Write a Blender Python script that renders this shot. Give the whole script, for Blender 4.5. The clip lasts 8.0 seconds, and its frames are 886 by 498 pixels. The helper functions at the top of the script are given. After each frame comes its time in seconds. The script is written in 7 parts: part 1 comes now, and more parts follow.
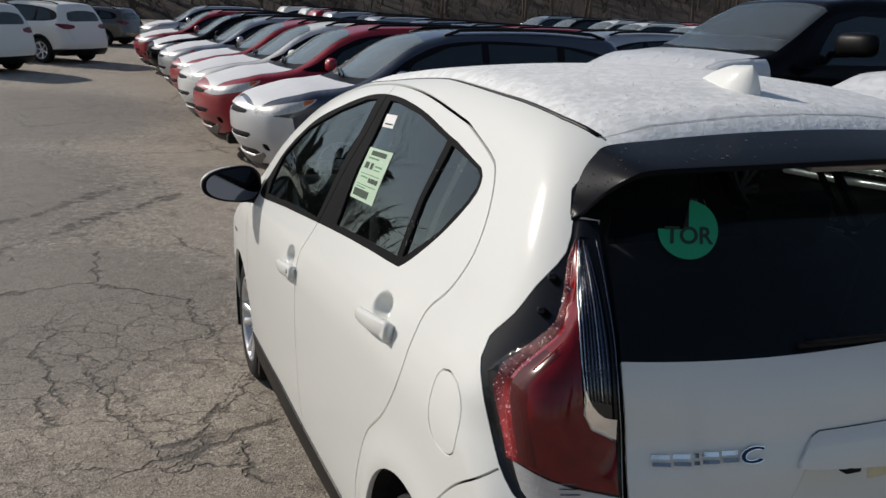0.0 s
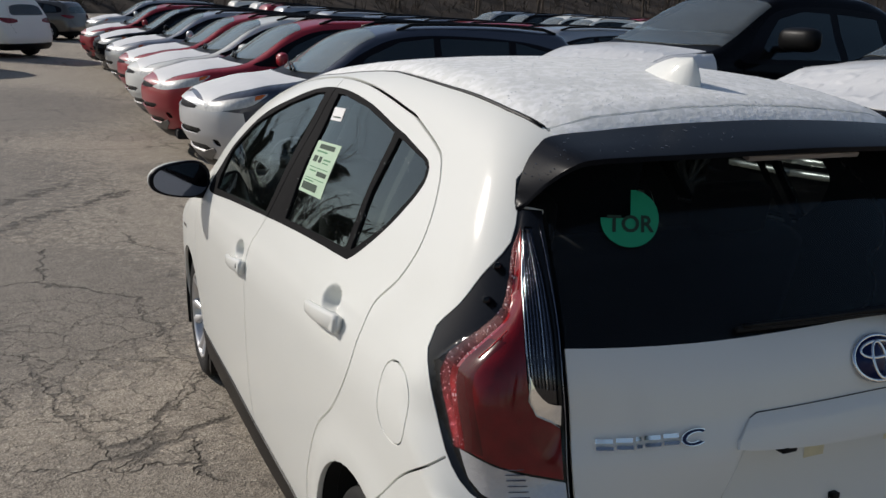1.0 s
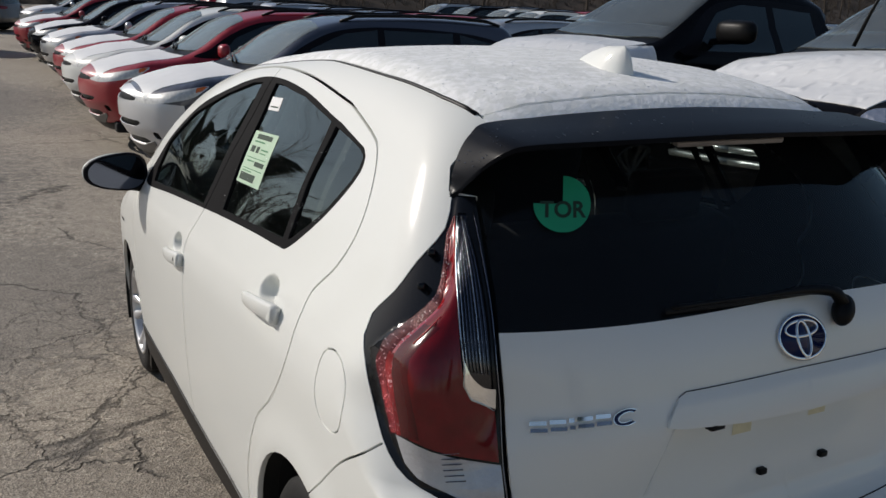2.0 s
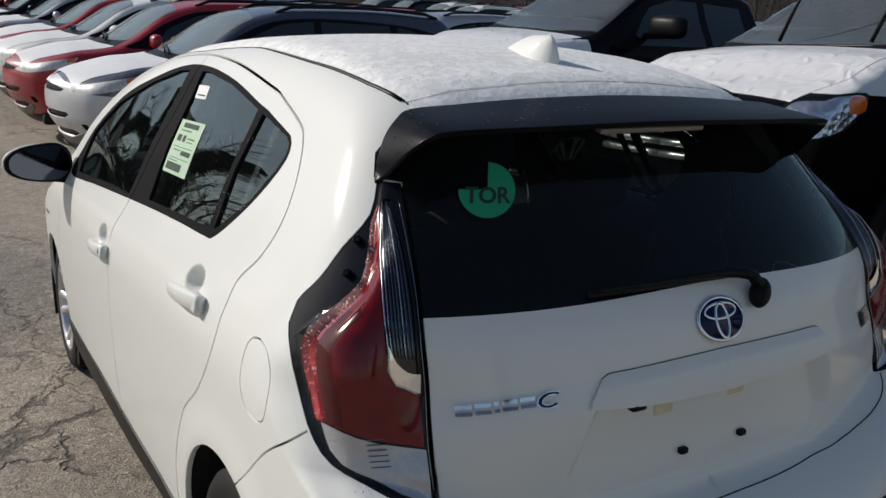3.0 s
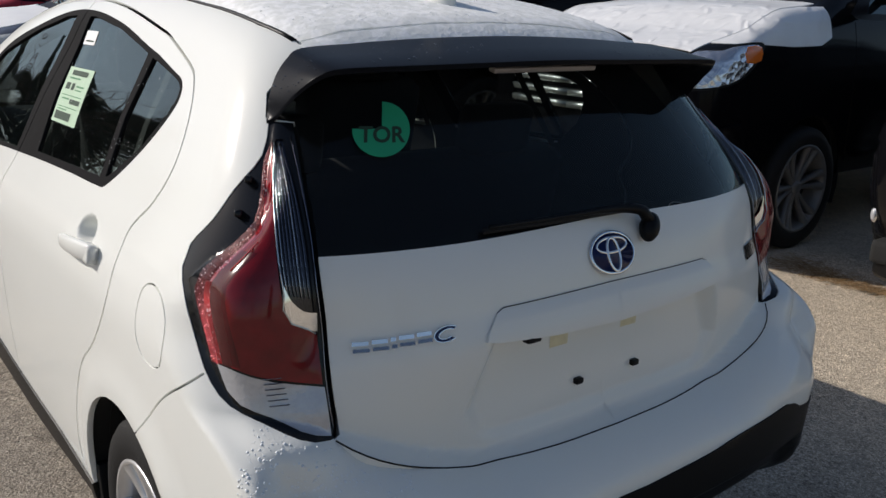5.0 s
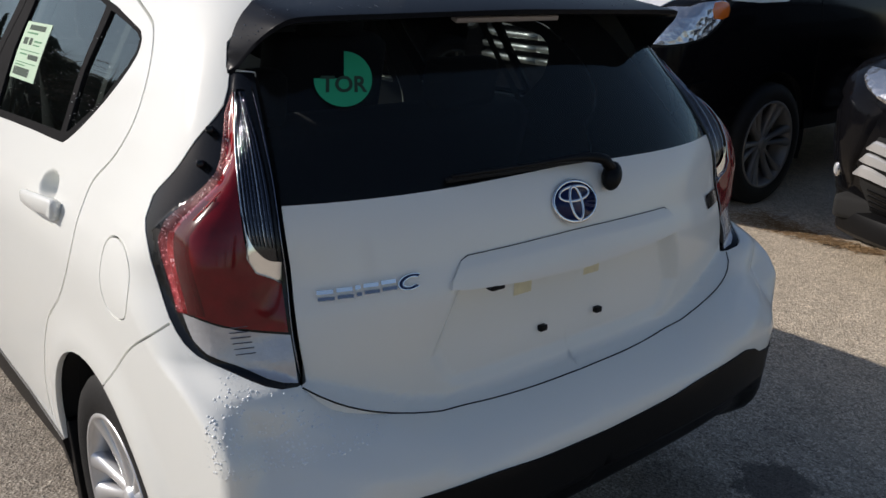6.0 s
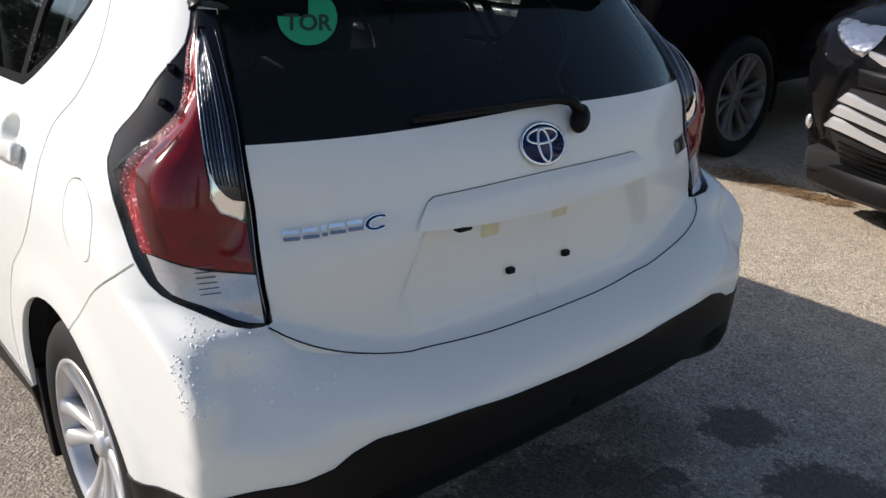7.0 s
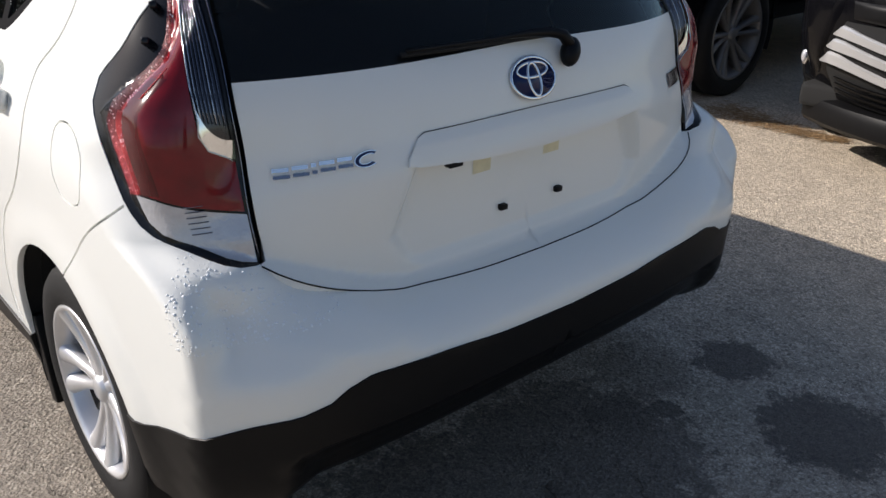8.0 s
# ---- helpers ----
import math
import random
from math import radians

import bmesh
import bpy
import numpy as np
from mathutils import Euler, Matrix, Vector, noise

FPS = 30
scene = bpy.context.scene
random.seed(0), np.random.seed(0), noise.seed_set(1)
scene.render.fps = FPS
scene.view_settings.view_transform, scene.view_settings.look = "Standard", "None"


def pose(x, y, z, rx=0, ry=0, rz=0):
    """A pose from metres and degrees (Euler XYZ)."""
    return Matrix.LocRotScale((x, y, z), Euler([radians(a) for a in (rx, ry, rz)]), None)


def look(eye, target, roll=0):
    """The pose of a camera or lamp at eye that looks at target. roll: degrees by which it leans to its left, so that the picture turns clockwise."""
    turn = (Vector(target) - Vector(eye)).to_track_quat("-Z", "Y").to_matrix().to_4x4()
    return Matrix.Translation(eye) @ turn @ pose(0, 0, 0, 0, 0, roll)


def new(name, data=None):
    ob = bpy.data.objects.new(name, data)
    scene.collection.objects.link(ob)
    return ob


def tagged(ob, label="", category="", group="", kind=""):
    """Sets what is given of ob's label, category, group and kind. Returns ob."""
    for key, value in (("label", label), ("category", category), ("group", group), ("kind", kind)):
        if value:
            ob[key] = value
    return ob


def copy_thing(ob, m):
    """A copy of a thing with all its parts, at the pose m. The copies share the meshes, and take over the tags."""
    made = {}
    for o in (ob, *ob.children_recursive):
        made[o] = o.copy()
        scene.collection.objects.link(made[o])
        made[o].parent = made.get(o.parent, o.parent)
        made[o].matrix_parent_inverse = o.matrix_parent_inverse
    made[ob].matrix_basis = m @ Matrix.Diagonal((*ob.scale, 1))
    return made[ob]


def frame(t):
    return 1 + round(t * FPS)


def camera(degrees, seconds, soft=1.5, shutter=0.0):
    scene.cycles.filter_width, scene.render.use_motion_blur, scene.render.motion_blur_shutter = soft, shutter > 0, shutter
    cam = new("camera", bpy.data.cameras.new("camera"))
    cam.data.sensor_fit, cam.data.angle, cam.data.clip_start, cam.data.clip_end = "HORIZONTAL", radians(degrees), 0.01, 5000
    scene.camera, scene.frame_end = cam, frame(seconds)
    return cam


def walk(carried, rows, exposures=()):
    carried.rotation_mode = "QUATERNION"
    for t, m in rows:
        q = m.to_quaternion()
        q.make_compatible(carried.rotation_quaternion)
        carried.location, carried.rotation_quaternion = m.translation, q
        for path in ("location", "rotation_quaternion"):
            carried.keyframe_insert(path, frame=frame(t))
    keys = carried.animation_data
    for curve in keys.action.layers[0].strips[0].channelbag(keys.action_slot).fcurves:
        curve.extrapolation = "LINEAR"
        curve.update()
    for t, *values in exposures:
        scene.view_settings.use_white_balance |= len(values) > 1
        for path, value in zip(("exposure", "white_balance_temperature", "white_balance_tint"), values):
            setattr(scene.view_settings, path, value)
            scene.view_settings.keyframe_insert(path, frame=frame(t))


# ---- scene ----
cam = camera(55.3, 8.0)
PATH = [
    (0, (-1.388, -0.932, 1.529), (-0.68, 0.891, 1.111), 0.8),
    (0.5, (-1.379, -0.939, 1.526), (-0.619, 0.862, 1.103), 0.9),
    (1, (-1.374, -0.948, 1.522), (-0.571, 0.833, 1.095), 0.8),
    (1.5, (-1.365, -0.958, 1.518), (-0.514, 0.799, 1.081), 0.7),
    (3, (-1.327, -0.984, 1.498), (-0.3, 0.671, 1.046), 1.3),
    (3.5, (-1.316, -0.997, 1.491), (-0.243, 0.624, 1.02), 1.3),
    (4, (-1.309, -1.007, 1.482), (-0.188, 0.575, 0.993), 1.3),
    (4.5, (-1.306, -1.018, 1.474), (-0.155, 0.534, 0.959), 1.2),
    (4.7, (-1.301, -1.02, 1.47), (-0.142, 0.523, 0.945), 1.3),
    (6, (-1.298, -1.054, 1.443), (-0.092, 0.415, 0.82), 1.2),
    (6.5, (-1.291, -1.066, 1.423), (-0.077, 0.373, 0.749), 1.6),
    (7, (-1.287, -1.076, 1.412), (-0.061, 0.334, 0.698), 1.6),
    (7.5, (-1.285, -1.085, 1.403), (-0.059, 0.299, 0.641), 1.1),
    (8, (-1.285, -1.091, 1.387), (-0.083, 0.28, 0.565), 0.4),
]
walk(cam, [(t, look(eye, target, roll)) for t, eye, target, roll in PATH],
     exposures=[(0, -0.42, 6620, 12), (1.5, -0.42, 6620, 12), (3, -0.33, 6620, 12), (4.5, -0.21, 6600, 13), (6, -0.11, 6580, 14), (6.5, 0.19, 6560, 15), (7, 0.35, 6560, 15), (7.5, 0.39, 6560, 15), (8, 0.27, 6560, 15)])


# ---- light ----
SUN = Vector((-1.0, 1.22, 1.02)).normalized()
world = bpy.data.worlds.new("world")
scene.world = world
world.use_nodes = True
wn, wl = world.node_tree.nodes, world.node_tree.links
sky = wn.new("ShaderNodeTexSky")
sky.sky_type, sky.sun_disc = "NISHITA", False
sky.sun_elevation, sky.sun_rotation = math.asin(SUN.z), math.atan2(SUN.x, SUN.y)
sky.air_density, sky.dust_density, sky.ozone_density, sky.altitude = 1.0, 1.0, 0.8, 100
wl.new(sky.outputs["Color"], wn["Background"].inputs["Color"])
wn["Background"].inputs["Strength"].default_value = 0.099
sun = new("sun", bpy.data.lights.new("sun", "SUN"))
sun.data.energy, sun.data.angle, sun.data.color = 4.45, radians(0.53), (1.0, 0.96, 0.885)
sun.matrix_world = look(SUN * 50, (0, 0, 0))


# ---- materials ----
def mat(name, base, rough=0.5, metal=0.0, coat=0.0, vary=0.06, grain=40.0, bump=0.0, bump_scale=80.0, spec=0.5, spots=None):
    """A procedural material: base colour varied at two scales, roughness, gloss coat and fine relief."""
    m = bpy.data.materials.new(name)
    m.use_nodes = True
    n, l = m.node_tree.nodes, m.node_tree.links
    b = n["Principled BSDF"]
    co = n.new("ShaderNodeTexCoord").outputs["Object"]
    fine, broad = n.new("ShaderNodeTexNoise"), n.new("ShaderNodeTexNoise")
    fine.inputs["Scale"].default_value, broad.inputs["Scale"].default_value = grain, grain * 0.06
    fine.inputs["Detail"].default_value, broad.inputs["Detail"].default_value = 4, 3
    l.new(co, fine.inputs["Vector"])
    l.new(co, broad.inputs["Vector"])
    mixed = n.new("ShaderNodeMath")
    mixed.operation = "ADD"
    l.new(fine.outputs["Fac"], mixed.inputs[0])
    l.new(broad.outputs["Fac"], mixed.inputs[1])
    ramp = n.new("ShaderNodeMapRange")
    ramp.inputs["From Min"].default_value, ramp.inputs["From Max"].default_value = 0.6, 1.4
    ramp.inputs["To Min"].default_value, ramp.inputs["To Max"].default_value = 1 - vary, 1 + vary
    l.new(mixed.outputs[0], ramp.inputs["Value"])
    tint = n.new("ShaderNodeVectorMath")
    tint.operation = "SCALE"
    tint.inputs[0].default_value = base
    l.new(ramp.outputs[0], tint.inputs["Scale"])
    colour = tint.outputs["Vector"]
    if spots:
        other, size, lo, hi = spots
        pat = n.new("ShaderNodeTexNoise")
        pat.inputs["Scale"].default_value, pat.inputs["Detail"].default_value = size, 6
        l.new(co, pat.inputs["Vector"])
        edge = n.new("ShaderNodeMapRange")
        edge.inputs["From Min"].default_value, edge.inputs["From Max"].default_value = lo, hi
        l.new(pat.outputs["Fac"], edge.inputs["Value"])
        mx = n.new("ShaderNodeMix")
        mx.data_type = "RGBA"
        l.new(edge.outputs[0], mx.inputs["Factor"])
        l.new(colour, mx.inputs["A"])
        mx.inputs["B"].default_value = (*other, 1)
        colour = mx.outputs["Result"]
    l.new(colour, b.inputs["Base Color"])
    b.inputs["Roughness"].default_value, b.inputs["Metallic"].default_value = rough, metal
    b.inputs["Specular IOR Level"].default_value = spec
    b.inputs["Coat Weight"].default_value, b.inputs["Coat Roughness"].default_value = coat, 0.03
    if bump:
        rel, bp = n.new("ShaderNodeTexNoise"), n.new("ShaderNodeBump")
        rel.inputs["Scale"].default_value, rel.inputs["Detail"].default_value = bump_scale, 5
        l.new(co, rel.inputs["Vector"])
        bp.inputs["Strength"].default_value, bp.inputs["Distance"].default_value = bump, 0.004
        l.new(rel.outputs["Fac"], bp.inputs["Height"])
        l.new(bp.outputs["Normal"], b.inputs["Normal"])
    return m


def glass(name, tint, ior=1.5, rough=0.0):
    m = bpy.data.materials.new(name)
    m.use_nodes = True
    n, l = m.node_tree.nodes, m.node_tree.links
    n.remove(n["Principled BSDF"])
    see, shine, mix = n.new("ShaderNodeBsdfTransparent"), n.new("ShaderNodeBsdfGlossy"), n.new("ShaderNodeMixShader")
    edge, power, gain = n.new("ShaderNodeLayerWeight"), n.new("ShaderNodeMath"), n.new("ShaderNodeMapRange")
    edge.inputs["Blend"].default_value = 0.5
    power.operation, power.inputs[1].default_value = "POWER", 4.5
    gain.inputs["To Min"].default_value, gain.inputs["To Max"].default_value = 1.7 * ((ior - 1) / (ior + 1)) ** 2, 1.0
    l.new(edge.outputs["Facing"], power.inputs[0])
    l.new(power.outputs[0], gain.inputs["Value"])
    see.inputs["Color"].default_value = (*tint, 1)
    shine.inputs["Color"].default_value, shine.inputs["Roughness"].default_value = (0.84, 0.97, 0.96, 1), rough
    l.new(gain.outputs[0], mix.inputs[0])
    l.new(see.outputs[0], mix.inputs[1])
    l.new(shine.outputs[0], mix.inputs[2])
    l.new(mix.outputs[0], n["Material Output"].inputs["Surface"])
    return m


def veiled(m, colour, amount):
    """A thin uneven pale veil on a pane, standing in for reflected sky."""
    n, l = m.node_tree.nodes, m.node_tree.links
    clean = n["Material Output"].inputs["Surface"].links[0].from_socket
    film, mix, spots, spread = n.new("ShaderNodeBsdfDiffuse"), n.new("ShaderNodeMixShader"), n.new("ShaderNodeTexNoise"), n.new("ShaderNodeMapRange")
    film.inputs["Color"].default_value = (*colour, 1)
    spots.inputs["Scale"].default_value, spots.inputs["Detail"].default_value = 9.0, 8
    l.new(n.new("ShaderNodeTexCoord").outputs["Object"], spots.inputs["Vector"])
    spread.inputs["From Min"].default_value, spread.inputs["From Max"].default_value = 0.35, 0.7
    spread.inputs["To Min"].default_value, spread.inputs["To Max"].default_value = amount * 0.85, amount * 1.15
    l.new(spots.outputs["Fac"], spread.inputs["Value"])
    l.new(spread.outputs[0], mix.inputs[0])
    l.new(clean, mix.inputs[1])
    l.new(film.outputs[0], mix.inputs[2])
    l.new(mix.outputs[0], n["Material Output"].inputs["Surface"])
    return m


def flakes(name, base, rough, scale, amount):
    """Paint or plastic with a fine cellular relief, as of lamp reflectors."""
    m = mat(name, base, rough, 0.9)
    n, l = m.node_tree.nodes, m.node_tree.links
    cell, bp = n.new("ShaderNodeTexVoronoi"), n.new("ShaderNodeBump")
    cell.inputs["Scale"].default_value = scale
    l.new(n["Texture Coordinate"].outputs["Object"], cell.inputs["Vector"])
    bp.inputs["Strength"].default_value, bp.inputs["Distance"].default_value = amount, 0.006
    l.new(cell.outputs["Distance"], bp.inputs["Height"])
    l.new(bp.outputs["Normal"], n["Principled BSDF"].inputs["Normal"])
    return m


WHITE = mat("white_paint", (0.775, 0.785, 0.75), 0.6, 0, 0.7, 0.015, 3.0, spec=0.2)
WHITE.node_tree.nodes["Principled BSDF"].inputs["Coat Roughness"].default_value = 0.10
# Pale spots put the glints of the droplets into the colour.
WET_GLINT_WHITE = mat("white_paint_droplets_and_glints", (0.82, 0.83, 0.81), 0.55, 0, 0.0, 0.04, 60.0, 0.6, 60.0, spec=0.12, spots=((0.95, 0.955, 0.95), 34.0, 0.46, 0.58))
SATIN = mat("satin_black", (0.009, 0.009, 0.010), 0.7, 0, 0, 0.2, 30.0, spec=0.03)
SPOILER_BLACK = mat("spoiler_black", (0.008, 0.009, 0.012), 0.28, 0, 0, 0.2, 30.0, spec=0.045)
DUSTY = mat("dusty_alloy", (0.20, 0.195, 0.19), 0.5, 0.4, 0, 0.2, 14.0)
BLACK_GLOSS = mat("black_gloss", (0.008, 0.008, 0.011), 0.35, 0, 0, 0.1, 6.0, spec=0.07)
BLACK_PLASTIC = mat("black_plastic", (0.0045, 0.0045, 0.005), 0.42, 0, 0, 0.2, 60.0, 0.06, 900.0, spec=0.16)
RUBBER = mat("rubber", (0.011, 0.011, 0.0115), 0.7, 0, 0, 0.25, 40.0, 0.3, 300.0, spec=0.25)
DARK = mat("dark_gap", (0.008, 0.008, 0.008), 0.9, 0, 0, 0.1)
CHROME = mat("chrome", (0.75, 0.76, 0.78), 0.07, 1.0, 0, 0.03)
ALLOY = mat("alloy", (0.70, 0.70, 0.71), 0.30, 0.6, 0.5, 0.05, 20.0)
# Lens edge colours step from pale to red, their sunlit look painted in.
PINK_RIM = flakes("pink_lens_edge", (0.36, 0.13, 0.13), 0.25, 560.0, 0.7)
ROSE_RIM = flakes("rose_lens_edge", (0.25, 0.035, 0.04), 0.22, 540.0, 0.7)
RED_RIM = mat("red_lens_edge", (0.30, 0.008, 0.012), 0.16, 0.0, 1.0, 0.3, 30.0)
DARK_RED = mat("dark_red_lens", (0.07, 0.002, 0.004), 0.15, 0.0, 0.4, 0.3, 30.0, spec=0.3)
BLACK_CHROME = mat("black_chrome", (0.035, 0.037, 0.045), 0.16, 0.9, 0.5, 0.2, 20.0)
SOFT_CHROME = mat("soft_chrome", (0.55, 0.57, 0.60), 0.22, 0.9, 0, 0.1, 20.0)
LAMP_BLACK = mat("gloss_black_plastic", (0.007, 0.008, 0.010), 0.14, 0, 0, 0.1, 6.0, spec=0.30)
RED_LENS = mat("red_lens", (0.17, 0.004, 0.008), 0.15, 0.0, 0.45, 0.4, 26.0, spec=0.3)
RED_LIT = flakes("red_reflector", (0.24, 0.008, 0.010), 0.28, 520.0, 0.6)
PALE_RIM = flakes("frosted_sunlit_lens_edge", (0.44, 0.25, 0.25), 0.27, 560.0, 0.75)
HEAD_LENS = mat("headlamp_lens", (0.62, 0.62, 0.60), 0.4, 0.1, 0.4, 0.35, 30.0, 0.15, 40.0)
CLEAR_LENS = mat("clear_reflector", (0.52, 0.53, 0.56), 0.18, 0.35, 1.0, 0.12, 60.0, 0.35, 160.0)
FACETS = flakes("faceted_reflector", (0.66, 0.67, 0.70), 0.20, 26.0, 0.9)
DARK_CHROME = mat("dark_chrome", (0.20, 0.21, 0.25), 0.14, 1.0, 0, 0.15, 12.0)
SIDE_GLASS = veiled(glass("side_glass", (0.48, 0.53, 0.51), 1.47, 0.0), (0.45, 0.48, 0.47), 0.004)
REAR_GLASS = veiled(glass("privacy_glass", (0.44, 0.47, 0.46), 1.24), (0.46, 0.43, 0.44), 0.011)
# Windscreen veils put the sky's reflection into the pane as pale diffuse colour.
CAR_GLASS = veiled(glass("car_glass", (0.50, 0.54, 0.54), 1.55), (0.42, 0.46, 0.47), 0.14)
SCREEN = veiled(glass("sky_veiled_windscreen", (0.50, 0.54, 0.54), 1.55), (0.46, 0.51, 0.52), 0.27)
SMOOTH_FILM = mat("smooth_white_film", (0.82, 0.825, 0.83), 0.5, 0, 0.0, 0.05, 8.0, 0.25, 14.0, spec=0.2)
PEARL = mat("pearl_film", (0.62, 0.63, 0.65), 0.35, 0.35, 0.6, 0.05, 6.0)
TINTED = veiled(glass("tinted_side_glass", (0.16, 0.17, 0.18), 1.5), (0.35, 0.38, 0.40), 0.025)
SEAT = mat("seat_cloth", (0.025, 0.025, 0.028), 0.9, 0, 0, 0.2, 80.0, 0.3, 300.0)
CABIN = mat("cabin_trim", (0.018, 0.018, 0.02), 0.7, 0, 0, 0.15, 30.0)
GREEN = mat("green_sticker", (0.012, 0.36, 0.17), 0.55, 0, 0, 0.05, 12.0)
PAPER = mat("pale_green_paper", (0.42, 0.58, 0.42), 0.7, 0, 0, 0.04, 20.0)
PAPER_WHITE = mat("white_paper", (0.8, 0.8, 0.8), 0.7, 0, 0, 0.03, 20.0)
INK = mat("dark_ink", (0.02, 0.05, 0.03), 0.8, 0, 0, 0.05)
BLUE = mat("blue_enamel", (0.004, 0.012, 0.065), 0.2, 0.0, 0.25, 0.1, spec=0.2)
FILM = mat("white_film", (0.77, 0.775, 0.78), 0.35, 0, 0.4, 0.06, 8.0)
fold_n, fold_l = FILM.node_tree.nodes, FILM.node_tree.links
fold, lift_up = fold_n.new("ShaderNodeTexNoise"), fold_n.new("ShaderNodeBump")
fold.noise_type = "RIDGED_MULTIFRACTAL"
fold.inputs["Scale"].default_value, fold.inputs["Detail"].default_value, fold.inputs["Distortion"].default_value = 8.0, 4, 0.6
lift_up.inputs["Strength"].default_value, lift_up.inputs["Distance"].default_value = 0.8, 0.025
fold_l.new(fold_n["Texture Coordinate"].outputs["Object"], fold.inputs["Vector"])
fold_l.new(fold.outputs["Fac"], lift_up.inputs["Height"])
fold_l.new(lift_up.outputs["Normal"], fold_n["Principled BSDF"].inputs["Normal"])
GLUE = mat("yellowed_tape", (0.69, 0.63, 0.42), 0.6, 0, 0, 0.12, 60.0)
AMBER = mat("amber_lens", (0.75, 0.16, 0.015), 0.12, 0, 1.0, 0.1, 30.0)
SLATE = mat("slate_blue_paint", (0.045, 0.052, 0.075), 0.3, 0.35, 1.0, 0.03, 4.0)
RED_PAINT = mat("red_paint", (0.36, 0.006, 0.018), 0.35, 0.0, 0.5, 0.04, 4.0)
SILVER = mat("silver_paint", (0.5, 0.51, 0.52), 0.3, 0.6, 1.0, 0.03, 4.0)
BRIGHT_SILVER = mat("bright_silver_trim", (0.50, 0.50, 0.50), 0.35, 0.35, 0.4, 0.04, 10.0)
BLACK_PAINT = mat("black_paint", (0.004, 0.004, 0.005), 0.10, 0, 0, 0.05, 4.0, spec=0.09)
# The dark colour stands in for dark surroundings reflected in the mirror.
DARK_MIRROR = mat("dark_reflection_mirror", (0.10, 0.11, 0.14), 0.06, 1.0, 0, 0.02)
RED_GLOW = mat("red_light_guide", (0.60, 0.03, 0.03), 0.2, 0, 1.0, 0.1)
TAUPE = mat("taupe_paint", (0.10, 0.085, 0.07), 0.35, 0.4, 1.0, 0.03, 4.0)
BARK = mat("bark", (0.075, 0.058, 0.045), 0.9, 0, 0, 0.3, 14.0, 0.6, 30.0)
NEEDLE = mat("needles", (0.02, 0.035, 0.018), 0.8, 0, 0, 0.35, 6.0)
STRAW = mat("straw", (0.24, 0.15, 0.07), 0.8, 0, 0, 0.3, 30.0)
LITTER = mat("leaf_litter", (0.055, 0.039, 0.028), 0.95, 0, 0, 0.4, 1.2, 0.8, 3.0, spots=((0.024, 0.018, 0.013), 0.6, 0.45, 0.62))


